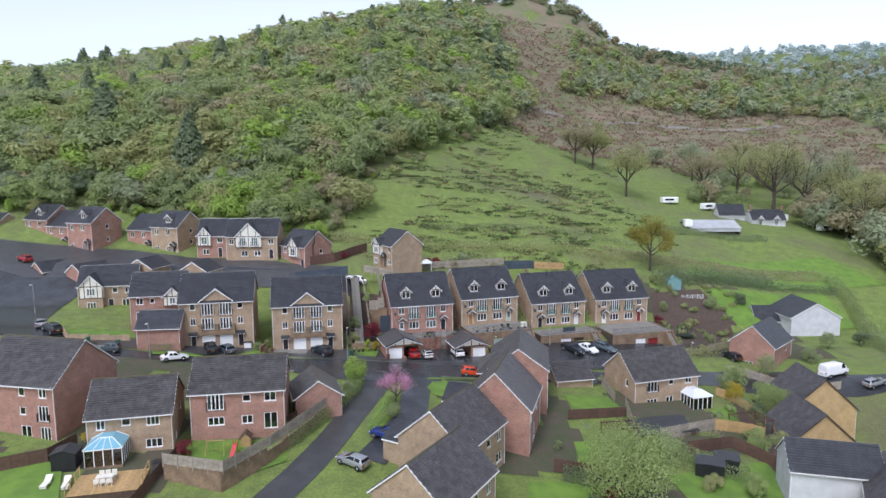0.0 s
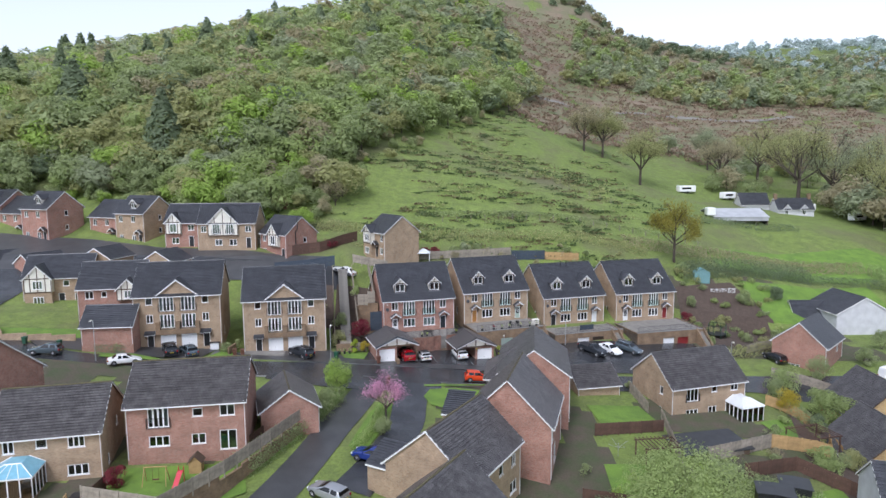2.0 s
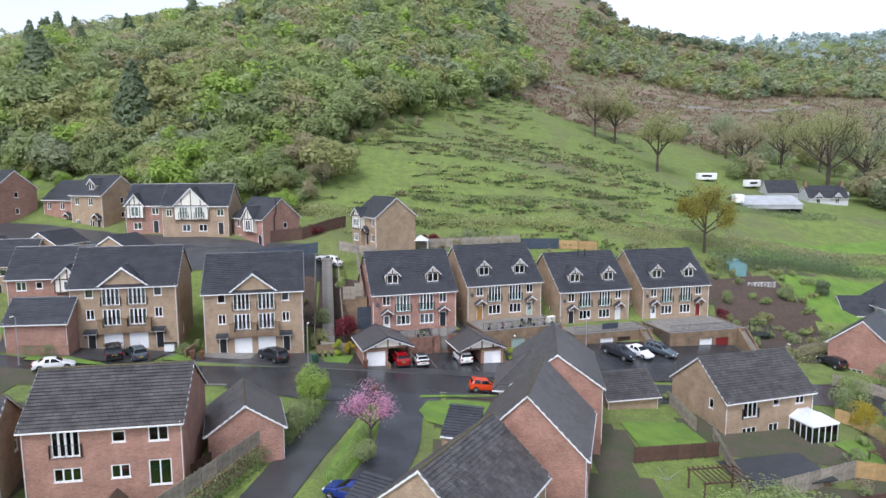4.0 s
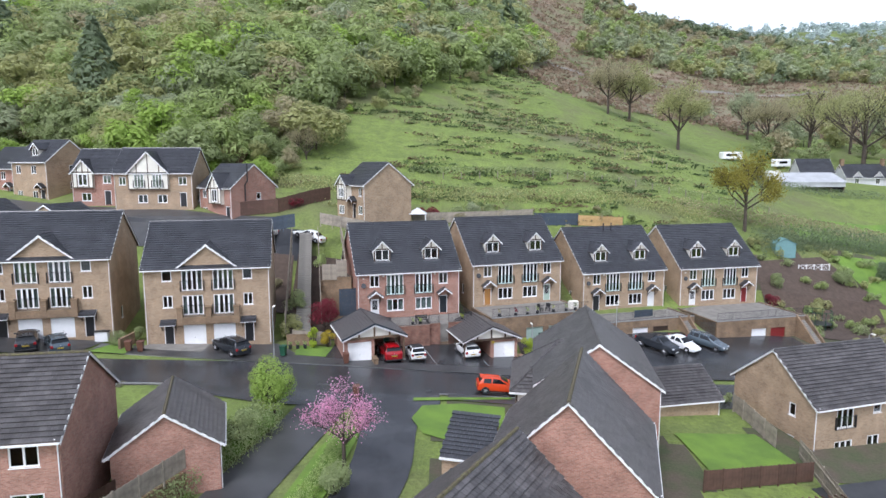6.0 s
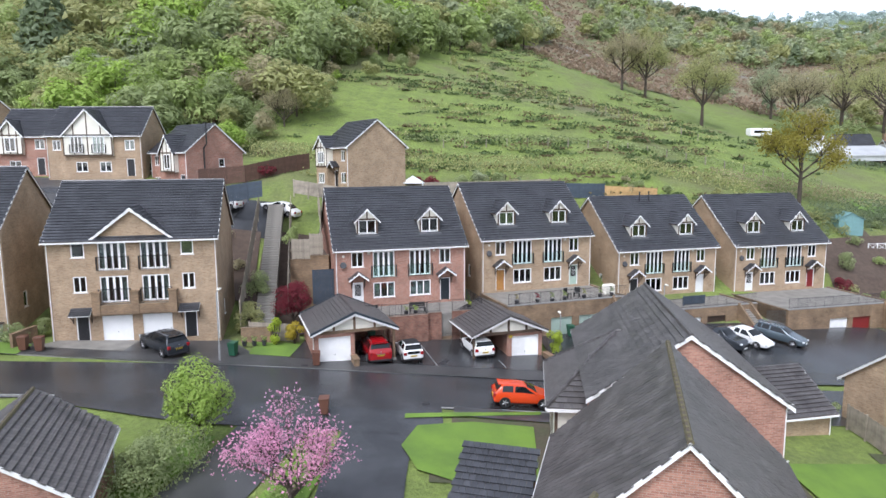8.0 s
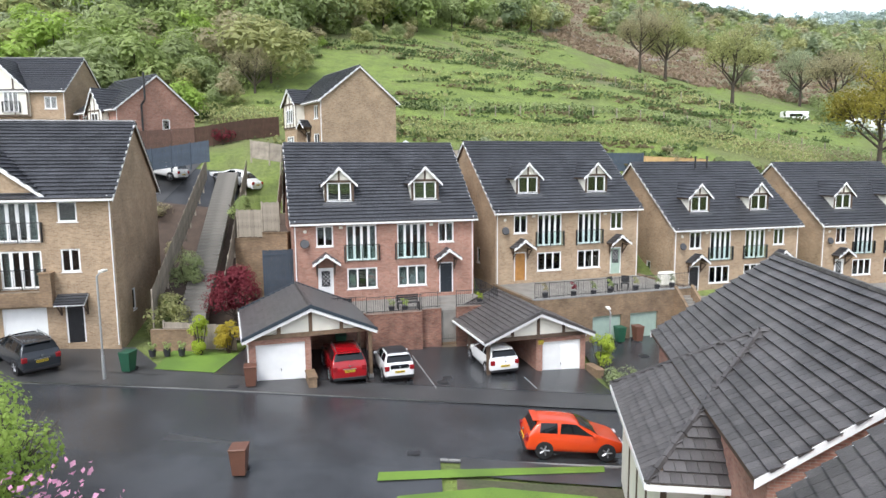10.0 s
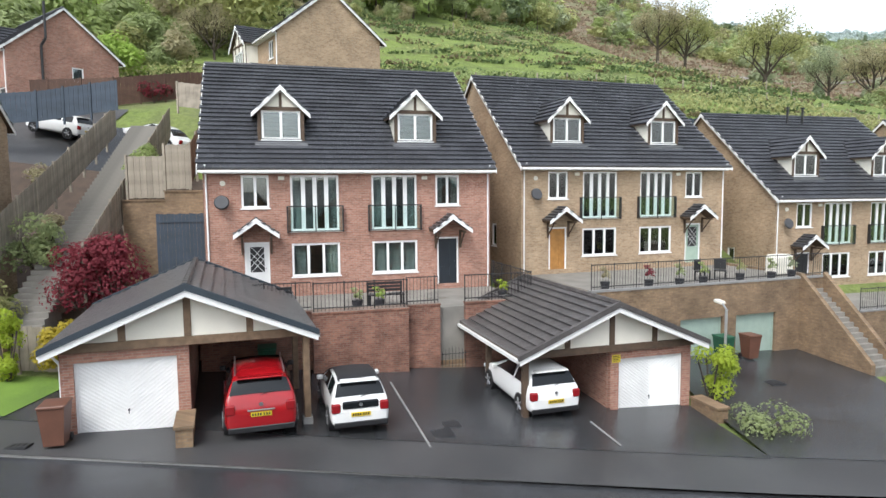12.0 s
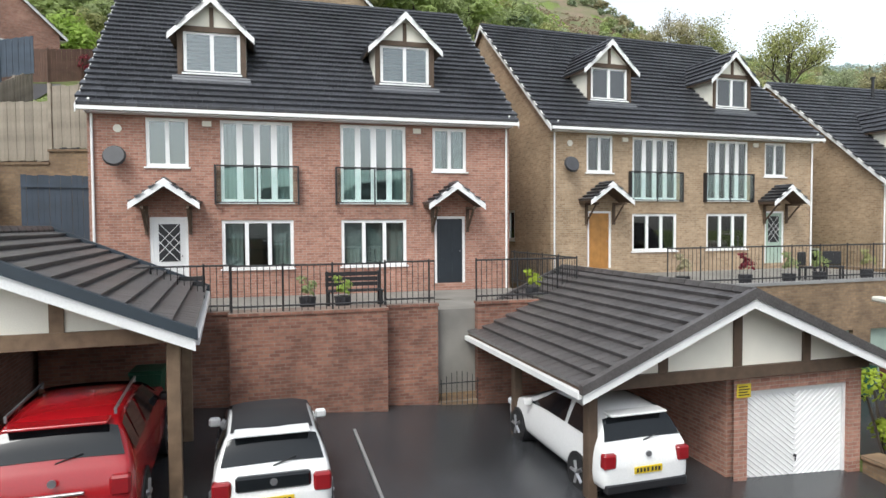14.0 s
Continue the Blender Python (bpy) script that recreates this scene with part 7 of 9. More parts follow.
for i in range(420):
    px, py = rng.uniform(-90, 34), rng.uniform(146, 330)
    if abs(px - boundary(py)) < 9 and py > 150:
        plant("round", px, py, rng.uniform(2.0, 4.5), rng.choice(["fresh", "mid", "olive", "brown", "lime"]), 1)
for i in range(170):
    px, py = rng.uniform(-125, -26), rng.uniform(149, 176)
    if py > 152 - px * 0.08 - (6 if px > -50 else 0):
        plant("round", px, py, rng.uniform(2.5, 6.0), rng.choice(["fresh", "mid", "olive", "lime", "brown"]), 0)
# far ridge on the other side of the valley; its pale leaf colour imitates haze
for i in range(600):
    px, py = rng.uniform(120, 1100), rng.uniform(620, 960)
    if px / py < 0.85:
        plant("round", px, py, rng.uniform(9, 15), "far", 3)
for sp, parts in FOREST.items():
    v = np.concatenate(parts).reshape(-1, 4, 3)[:, :3]
    mid = v.mean(1, keepdims=True)
    v = (mid + (v - mid) * 1.4).reshape(-1, 3)
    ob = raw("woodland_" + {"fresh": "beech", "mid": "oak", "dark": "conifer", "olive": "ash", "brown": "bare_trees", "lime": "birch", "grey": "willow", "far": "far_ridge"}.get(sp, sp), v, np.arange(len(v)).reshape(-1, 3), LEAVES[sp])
    tagged(ob, {"fresh": "fresh green spring woodland crowns on the hillside", "brown": "brown budding woodland trees on the hillside", "far": "woodland on the far ridge with haze painted into its colour"}.get(sp, "mixed green woodland crowns on the hillside"), "woodland", kind="stuff")
tv, tf = [], []
for px, py, h in TRUNKS:
    k = len(tv)
    z = ground_z(px, py)
    r = 0.016 * h
    for zz, q in ((z - 0.3, 1), (z + 0.62 * h, 0.4)):
        for w in range(4):
            tv.append((px + r * q * math.cos(w * 1.571), py + r * q * math.sin(w * 1.571), zz))
    tf += [(k + i, k + (i + 1) % 4, k + 4 + (i + 1) % 4, k + 4 + i) for i in range(4)]
tagged(raw("woodland_trunks", tv, tf, BARK), "brown trunks of the hillside woodland", "woodland", kind="stuff")

# bracken and bare earth on the open upper slope, and banks of soil
def drape(name, inside, box_, step, mat, lift, label, category):
    x0, x1, y0, y1 = box_
    xs, ys = np.arange(x0, x1 + step, step), np.arange(y0, y1 + step, step)
    vs = [(x, y, ground_z(x, y) + lift) for y in ys for x in xs]
    nx = len(xs)
    fs = [(j * nx + i, j * nx + i + 1, (j + 1) * nx + i + 1, (j + 1) * nx + i) for j in range(len(ys) - 1) for i in range(nx - 1) if inside(xs[i], ys[j])]
    return tagged(raw(name, vs, fs, mat, smooth=True), label, category, kind="structure")


BRACKEN = material("dead_bracken", (0.200, 0.150, 0.105), 0.95, 0.3, 0.06, 0.5, 0.5, col2=(0.135, 0.150, 0.068), fine=0.35)
drape("bracken_slope", lambda x, y: boundary(y) - 8 < x < 270 and y > 276 + 0.12 * (x - 30) + 20 * noise.noise(Vector((x * 0.03, y * 0.03, 5))) and noise.noise(Vector((x * 0.06, y * 0.06, 9))) > -0.38 + 0.2 * min(1, max(0, (300 - y) / 30)), (-20, 290, 240, 640), 3, BRACKEN, 0.35, "slope of dead brown bracken above the pasture", "ground")
bv = []
for i in range(5200):
    px, py = rng.uniform(0, 260), rng.uniform(262, 560)
    if px < boundary(py) or py < 268 + 0.12 * (px - 30) + 24 * noise.noise(Vector((px * 0.03, py * 0.03, 5))):
        continue
    n = 10
    p = rng.normal(size=(n, 3)) * np.array([1.8, 1.2, 0.3])
    p[:, 2] = np.abs(p[:, 2]) + 0.3
    nm = rng.normal(size=(n, 3)) + np.array([0, -0.4, 0.9])
    nm /= np.linalg.norm(nm, axis=1)[:, None]
    bv.append(leaf_quads(p + np.array([px, py, ground_z(px, py)]), nm, 1.5, i))
bv = np.concatenate(bv)
tagged(raw("bracken", bv, quads_of(len(bv) // 4), leaf_mat("dead_bracken_fronds", (0.155, 0.115, 0.080), 0.2)), "clumps of dead brown bracken on the slope", "bracken", kind="stuff")
strip("track", [(38, 333), (62, 352), (88, 372), (120, 388), (160, 396), (210, 404)], 4.0, PATH, 0.5, "pale stony track across the bracken slope", "track", 6)
drape("earth_bank", lambda x, y: boundary(y) - 26 < x < boundary(y) - 4 and noise.noise(Vector((x * 0.06, y * 0.06, 2))) > 0.1, (-110, 10, 150, 215), 3, material("reddish_bank_earth", (0.16, 0.085, 0.055), 0.95, 0.4, 0.3, 0.5, 4), 0.4, "reddish earth bank under the wood edge", "ground")
patch("garden_bank", [(-19.5, 131.5), (-9.0, 131.5), (-7.5, 120), (-10.5, 117), (-12.0, 114.5), (-16, 112.8), (-18.6, 120)], SOIL, 0.2, "dark soil bank beside the steps", "bank")
patch("garden_bank", [(-30, 131), (-20, 131.2), (-18.8, 122), (-29, 121.5)], SOIL, 0.2, "dark soil bank below the upper street", "bank")
for i in range(34):
    px, py = rng.uniform(-30, 44), rng.uniform(0, 1)
    py = (121 + py * 9) if px < -8 else 141 + px * 0.12 + py * 6
    if -20.6 < px < -12 and abs(px - (-15.2 - (py - 113.6) * 0.18)) < 2.4:
        continue
    n = 500
    z = ground_z(px, py) + 0.1
    e = root("shrub", pose(px, py, z), "mixed green shrub on the garden bank", "shrub")
    h = rng.uniform(0.8, 2.0)
    p, nm = crown_points(n, 8, h, h * 0.7, -0.1, 400 + i, 0.9, 0.5)
    raw("foliage", leaf_quads(p, nm, 0.17, i), quads_of(n), LEAVES[rng.choice(["mid", "olive", "fresh", "dark", "brown"])], e)

ROUGH = material("rough_garden_ground", (0.085, 0.068, 0.048), 0.95, 0.35, 0.5, 0.7, 6, col2=(0.058, 0.072, 0.030), fine=0.45)
drape("garden_ground", lambda x, y: noise.noise(Vector((x * 0.11, y * 0.11, 4))) > -0.05 and not (-24 < x < -1), (-66, 76, 52, 99), 1.25, ROUGH, 0.07, "rough brown and green garden ground", "ground")
drape("garden_ground", lambda x, y: noise.noise(Vector((x * 0.11, y * 0.11, 6))) > -0.1, (44, 76, 120, 150), 1.25, ROUGH, 0.07, "rough terraced garden ground", "ground")
for i in range(90):
    px, py = rng.uniform(14, 74), rng.uniform(60, 106)
    if 27 < px < 45 and 90 < py < 108 or 14 < px < 22 and 80 < py < 106 or px > 50 and 90 < py < 113 or 36 < px < 66 and py < 82 or 26 < px < 37 and 84 < py < 92:
        continue
    n = 320
    h = rng.uniform(0.5, 1.7)
    e = root("shrub", pose(px, py, ground_z(px, py) + 0.1), "small mixed garden shrub on the slope", "shrub")
    p, nm = crown_points(n, 7, h, h * 0.75, -0.1, 700 + i, 0.9, 0.5)
    raw("foliage", leaf_quads(p, nm, 0.18, i), quads_of(n), LEAVES[rng.choice(["mid", "olive", "fresh", "dark", "brown", "lime"])], e)

# rushes and scrub on the pasture
sv = {"rush": [], "olive": [], "rush_brown": []}
for i in range(10000):
    px, py = rng.uniform(-40, 80), rng.uniform(143, 290)
    if not open_field(px, py):
        continue
    rows = math.sin(py * 0.55 + px * 0.06 + 2.0 * noise.noise(Vector((px * 0.05, py * 0.05, 3))))
    patchy = noise.noise(Vector((px * 0.035, py * 0.035, 7)))
    lim = 0.55 if px < 40 and py < 225 else 0.10
    if rows < -0.45 or rng.uniform() > (lim + patchy * 1.1) * 0.75:
        continue
    n = 26
    p = rng.normal(size=(n, 3)) * np.array([1.1, 0.55, 0.24]) * rng.uniform(0.4, 1.3)
    p[:, 2] = np.abs(p[:, 2]) + 0.1
    nm = rng.normal(size=(n, 3)) + np.array([0, -0.3, 0.9])
    nm /= np.linalg.norm(nm, axis=1)[:, None]
    q = leaf_quads(p + np.array([px, py, ground_z(px, py)]), nm, 0.5, i)
    sv[rng.choice(["rush", "olive", "rush_brown"], p=[0.6, 0.15, 0.25])].append(q)
for sp, parts in sv.items():
    v = np.concatenate(parts)
    tagged(raw("rushes", v, quads_of(len(v) // 4), LEAVES[sp]), "tufts of rushes and scrub on the pasture", "scrub", kind="stuff")


def limbs(bm, a, direction, length, r, depth, r0, tips):
    b = a + direction * length
    rod(bm, a, b, r, 6 if depth > 1 else 4, r * 0.65)
    if depth == 0:
        tips.append(b)
        return
    tips.append(b)
    n = 3 if depth > 1 else 4
    for i in range(n):
        d = direction + Vector((r0.uniform(-0.8, 0.8), r0.uniform(-0.8, 0.8), r0.uniform(-0.15, 0.55)))
        limbs(bm, a.lerp(b, r0.uniform(0.55, 1.0)), d.normalized(), length * r0.uniform(0.55, 0.8), r * 0.55, depth - 1, r0, tips)


def tree(x, y, h, rad, species, label, n=2500, leaf=0.28, base=0.28, seed=1, z=None, depth=3, blobs=16, squash=0.8, name="tree", sparse=False, up=0.35):
    z = ground_z(x, y) + 0.05 if z is None else z
    e = root(name, pose(x, y, z), label, "tree" if name == "tree" else "shrub")
    r0 = random.Random(seed)
    bm = B()
    tips = []
    trunk = h * base * 1.15
    rod(bm, (0, 0, -0.3), (0, 0, trunk), h * 0.024, 8, h * 0.017)
    for i in range(6):
        w = i / 6 * 6.283 + r0.uniform(-0.4, 0.4)
        d = Vector((math.cos(w) * 0.75, math.sin(w) * 0.75, r0.uniform(0.5, 1.1))).normalized()
        limbs(bm, Vector((0, 0, trunk * r0.uniform(0.75, 1.0))), d, (h - trunk) * 0.36, h * 0.011, depth - 1, r0, tips)
    limbs(bm, Vector((0, 0, trunk)), Vector((0.05, 0, 1)), (h - trunk) * 0.4, h * 0.013, depth - 1, r0, tips)
    part("trunk", bm, BARK, e)
    if sparse:
        t = np.array([tuple(q) for q in tips])
        rr = np.random.default_rng(seed)
        p = t[rr.integers(0, len(t), n)] + rr.normal(size=(n, 3)) * h * 0.045
        nm = rr.normal(size=(n, 3))
        nm /= np.linalg.norm(nm, axis=1)[:, None]
    else:
        p, nm = crown_points(n, blobs, h, rad, h * base, seed, squash, up)
    v = leaf_quads(p, nm, leaf, seed)
    c = raw("crown", v, quads_of(len(p)), LEAVES[species], e)
    return e


def shrub(x, y, h, rad, species, label, n=900, leaf=0.16, seed=1, z=None):
    z = ground_z(x, y) + 0.1 if z is None else z
    e = root("shrub", pose(x, y, z), label, "shrub")
    p, nm = crown_points(n, 9, h, rad, -0.1, seed, 0.9, 0.5)
    raw("foliage", leaf_quads(p, nm, leaf, seed), quads_of(n), LEAVES[species], e)
    for i in range(4):
        bm = B()
        rod(bm, (0, 0, -0.2), (rad * 0.5 * math.cos(i * 1.57), rad * 0.5 * math.sin(i * 1.57), h * 0.6), 0.03, 4)
        part("stem", bm, BARK, e)
    return e


def hedge(pts, h, w, species, label, dens=60, leaf=0.22, z=None):
    out = []
    for (xa, ya), (xb, yb) in zip(pts, pts[1:]):
        l = math.hypot(xb - xa, yb - ya)
        n = int(l * dens)
        t = rng.uniform(0, 1, n)
        ux, uy = (xb - xa) / l, (yb - ya) / l
        side = rng.choice([-1, 1, 0], n, p=[0.35, 0.35, 0.3])
        off = np.where(side == 0, rng.uniform(-w / 2, w / 2, n), side * w / 2) + rng.normal(size=n) * 0.12 * w
        zz = np.where(side == 0, h, rng.uniform(0, h, n)) + rng.normal(size=n) * 0.07 * h
        X, Y = xa + (xb - xa) * t - uy * off, ya + (yb - ya) * t + ux * off
        Z = np.array([ground_z(a, b) for a, b in zip(X, Y)]) + zz
        nm = np.stack([-uy * side, ux * side, np.where(side == 0, 1.0, 0.3)], 1) + rng.normal(size=(n, 3)) * 0.4
        nm /= np.linalg.norm(nm, axis=1)[:, None]
        out.append(leaf_quads(np.stack([X, Y, Z], 1), nm, leaf, 9))
    v = np.concatenate(out)
    return tagged(raw("hedge", v, quads_of(len(v) // 4), LEAVES[species]), label, "hedge", kind="stuff")


# by the street
tree(-6.75, 87.4, 6.6, 2.7, "pink", "pink flowering cherry tree on the grass verge", 3600, 0.13, 0.30, 3, depth=4, sparse=True)
shrub(-6.9, 84.6, 2.2, 1.4, "mid", "rounded green shrub under the cherry tree", 2200, 0.14, 4)
tree(-13.4, 95.0, 5.2, 2.3, "lime", "weeping bright green tree beside the garage", 6000, 0.16, 0.15, 5, squash=1.1, up=-0.1)
shrub(-14.6, 90.5, 2.4, 1.6, "mid", "dense green shrub along the lane", 2600, 0.14, 6)
shrub(-15.6, 86.5, 2.0, 1.3, "fresh", "dense green shrub along the lane", 1800, 0.14, 7)
tree(-13.3, 116.6, 4.3, 2.0, "red", "dark red Japanese maple beside the steps", 5200, 0.15, 0.18, 8)
shrub(-13.6, 111.6, 2.9, 0.75, "yg", "upright yellow-green conifer on the lawn", 3000, 0.10, 9)
shrub(-12.3, 112.3, 2.2, 0.8, "gold", "variegated golden shrub on the lawn", 1800, 0.13, 10)
shrub(-16.6, 114.4, 2.6, 1.6, "olive", "overgrown olive shrub beside the fence", 2400, 0.15, 11)
shrub(-17.0, 118.5, 2.2, 1.6, "mid", "overgrown green shrub beside the steps", 2000, 0.16, 12, z=3.2)
shrub(-15.4, 124.5, 1.8, 1.2, "fresh", "green shrub on the bank beside the steps", 1500, 0.16, 13, z=7.0)
shrub(8.9, 113.8, 2.3, 0.9, "yg", "yellow-green flowering shrub beside the garage", 1700, 0.12, 14)
shrub(9.6, 111.4, 0.6, 1.2, "mid", "low ground cover beside the drive", 900, 0.12, 15)
for i, (px, py) in enumerate(((-32.2, 108.4), (-31.6, 110.2), (-46.5, 104.6))):
    shrub(px, py, 1.5, 1.1, "mid", "green shrub beside the drive", 1200, 0.14, 20 + i)
hedge([(-13.4, 93.6), (-14.6, 89.5), (-16.8, 83.6), (-20.2, 76.0)], 1.7, 2.0, "mid", "dense green hedge along the lane", 420, 0.16)
hedge([(-7.6, 91), (-8.0, 86), (-9.4, 81)], 0.9, 0.9, "fresh", "low clipped hedge on the grass verge", 300, 0.13)
hedge([(-49, 103.1), (-45, 103.9)], 1.2, 1.2, "dark", "dark clipped hedge beside the garage", 160, 0.16)
# near gardens
tree(21.6, 69.5, 9.5, 6.2, "fresh", "large bright green spreading tree in the garden", 17000, 0.22, 0.12, 30, blobs=30)
shrub(24.6, 79.5, 2.6, 1.8, "mid", "climbing green shrub by the pergola", 2200, 0.15, 31)
shrub(18.8, 66.2, 1.6, 1.5, "gold", "pale orange blossoming shrub", 1600, 0.15, 32)
shrub(19.5, 69.8, 2.4, 1.5, "red", "dark red leaved shrub", 1600, 0.15, 33)
shrub(47.0, 99.5, 3.6, 2.0, "gold", "golden flowering shrub by the fence", 3000, 0.16, 34)
tree(54.0, 101.5, 7.0, 3.4, "fresh", "green garden tree by the road", 7000, 0.2, 0.12, 35)
shrub(49.8, 97.0, 3.2, 1.6, "dark", "dark green garden shrub", 1800, 0.16, 36)
shrub(-31.2, 73.0, 2.2, 1.4, "red", "reddish garden shrub by the fence", 1500, 0.16, 37)
shrub(-41.5, 77.5, 2.2, 2.0, "dark", "dark clipped shrub between the houses", 2000, 0.16, 38)
shrub(-43.5, 75.0, 1.8, 1.2, "gold", "yellow-green shrub between the houses", 1200, 0.16, 39)
for i in range(26):
    px, py = rng.uniform(40, 60), rng.uniform(84, 106)
    if py < 100 - (px - 40) * 0.2 or px > 52:
        shrub(px, py, rng.uniform(0.8, 2.2), rng.uniform(0.7, 1.6), rng.choice(["mid", "fresh", "olive", "dark"]), "garden shrub on the overgrown bank", 500, 0.2, 50 + i)
for i in range(48):
    px, py = rng.uniform(44, 68), rng.uniform(124, 150)
    shrub(px, py, rng.uniform(0.7, 1.8), rng.uniform(0.7, 1.6), rng.choice(["mid", "fresh", "olive"]), "shrub on the terraced garden bank", 500, 0.2, 90 + i)
# behind the terrace
tree(49.5, 151.0, 13.5, 6.2, "oak", "large yellow-green oak tree in the pasture", 6500, 0.30, 0.30, 130, depth=4, sparse=True)
tree(-24.5, 162.0, 7.0, 3.4, "brown", "brown bare-twigged tree at the field edge", 5000, 0.16, 0.12, 131, depth=4, sparse=True)
tree(-44.0, 166.5, 7.5, 3.0, "lime", "bright lime green young tree at the wood edge", 5000, 0.26, 0.1, 132)
tree(-58.0, 170.0, 9.5, 3.0, "lime", "tall lime green tree at the wood edge", 5000, 0.28, 0.1, 133)
tree(-36.5, 158.0, 5.5, 2.6, "olive", "small budding tree at the wood edge", 2500, 0.2, 0.15, 134, sparse=True)
FARM_TREES = ((51, 248, 18, "brown"), (58, 249, 19, "olive"), (63, 220, 19, "olive"), (96, 238, 19, "brown"), (113, 246, 24, "olive"), (117, 226, 29, "olive"), (127, 224, 27, "grey"), (135, 214, 25, "olive"), (126, 191, 22, "olive"), (133, 184, 24, "brown"), (150, 205, 26, "olive"), (140, 165, 20, "olive"), (128, 150, 16, "gold"), (144, 232, 24, "grey"), (104, 268, 18, "grey"), (132, 256, 22, "olive"))
for i, (px, py, h, sp) in enumerate(FARM_TREES):
    tree(px, py, h, h * 0.42, sp, "tall half-bare spring tree near the farm", 6500, 0.38, 0.26, 140 + i, depth=4, sparse=True)
for i, (px, py, h, sp) in enumerate(((-3.5, 142.5, 1.9, "red"), (-1.6, 143.2, 1.7, "red"), (2.0, 144, 2.0, "mid"), (4.5, 145, 2.4, "grey"), (-22.0, 141.5, 1.9, "red"), (46.5, 135.5, 2.2, "red"), (48.5, 138, 2.4, "mid"), (7, 145.5, 2.2, "mid"))):
    shrub(px, py, h, 1.3, sp, "dark red garden shrub by the houses" if sp == "red" else "green garden shrub behind the houses", 1500, 0.16, 160 + i)
hedge([(-30, 152), (-10, 150), (10, 151), (30, 153), (44, 152)], 1.6, 1.8, "olive", "rough hedgerow along the pasture edge", 70, 0.3)
hedge([(-6, 160), (14, 163), (36, 165), (60, 164)], 0.7, 1.2, "mid", "low hedge across the pasture", 40, 0.3)
hedge([(2, 222), (18, 206), (34, 190), (46, 180)], 0.9, 1.0, "olive", "line of scrub along the field fence", 30, 0.3)
hedge([(49, 146), (57, 149), (66, 151.5), (80, 153.5)], 2.6, 2.4, "dark", "tall dark garden hedge below the pasture", 150, 0.28)
hedge([(40, 156), (58, 157.5), (78, 159), (97, 160)], 1.3, 3.2, "brown", "brown brambles along the field edge", 90, 0.3)
hedge([(97, 158), (95, 146), (91, 132), (88, 122)], 2.6, 2.0, "mid", "overgrown hedge beside the lower lane", 170, 0.25)
hedge([(44, 118), (52, 121), (58, 126)], 1.4, 1.6, "olive", "rough hedge above the parking court", 150, 0.2)
hedge([(47, 101), (52, 96), (53, 88), (50, 80)], 1.8, 2.6, "mid", "overgrown garden hedge below the house", 260, 0.2)
hedge([(28.5, 84), (33, 79.5), (39, 77)], 1.6, 2.2, "mid", "dense garden hedge behind the shed", 260, 0.2)
hedge([(14.5, 73.6), (18, 72.8)], 1.4, 1.5, "dark", "dark red-brown garden hedge", 260, 0.2)
for i, (px, py, h, r, sp) in enumerate(((47.5, 104, 3.4, 1.9, "mid"), (51, 107.5, 5.4, 2.4, "fresh"), (57.5, 111, 4.6, 2.2, "mid"), (44, 84.5, 3.0, 2.0, "fresh"), (49, 88, 2.6, 2.0, "olive"), (38, 73.5, 3.0, 1.8, "fresh"), (33, 74, 2.2, 1.6, "olive"), (29.5, 79, 3.4, 2.4, "mid"), (45, 78, 2.2, 1.6, "dark"), (70, 118, 3.0, 1.8, "mid"), (78, 126, 3.4, 2.0, "mid"), (86, 128, 3.8, 2.2, "dark"), (92, 122, 5.0, 2.6, "mid"), (60, 141, 2.8, 1.8, "mid"), (54, 136, 2.4, 1.8, "olive"), (68, 144, 3.0, 1.8, "dark"))):
    shrub(px, py, h, r, sp, "leafy garden bush among the fences", 2600, 0.2, 300 + i)
hedge([(52, 148), (66, 151), (80, 153), (95, 152)], 1.6, 1.4, "dark", "dark garden hedge", 110, 0.25)
hedge([(96, 153), (96, 140), (93, 130)], 1.8, 1.4, "fresh", "clipped green hedge beside the lane", 110, 0.22)
hedge([(60, 159), (92, 160)], 1.2, 2.0, "brown", "brambly field edge", 50, 0.3)
hedge([(58, 176), (72, 180), (92, 181)], 1.2, 2.4, "dark", "dark brambles below the barn", 60, 0.3)


def post_fence(pts):
    e = root("field_fence", Matrix.Identity(4), "thin post and wire fence on the pasture", "fence")
    bm = B()
    box(bm, -0.06, 0.06, -0.06, 0.06, -0.3, 1.25)
    me = bpy.data.meshes.new("post")
    bm.to_mesh(me)
    bm.free()
    me.materials.append(FENCE)
    for (xa, ya), (xb, yb) in zip(pts, pts[1:]):
        n = int(math.hypot(xb - xa, yb - ya) / 2.8)
        for i in range(n):
            x, y = xa + (xb - xa) * i / n, ya + (yb - ya) * i / n
            o = new("post", me)
            o.parent = e
            o.location = (x, y, ground_z(x, y))


post_fence([(2, 220), (18, 204), (34, 188), (48, 176)])
post_fence([(0, 158), (16, 161), (38, 163), (62, 162)])
# worked soil and gravel in the gardens by the bungalows
patch("garden_bank", [(44, 70), (52, 66), (53, 96), (47, 99), (43, 88)], SOIL, 0.19, "dug garden soil beside the bungalows", "bank")
patch("garden_bank", [(44, 126), (58, 124), (66, 134), (60, 147), (47, 143)], SOIL, 0.19, "terraced brown garden bank below the lawn", "bank")
patch("road_junction", [(-24, 98.6), (-15, 96.9), (-0.2, 96.9), (-0.4, 101.4), (-8, 101.2), (-24, 101.2)], ASPHALT, 0.115, "wet asphalt mouth of the lane", "road")


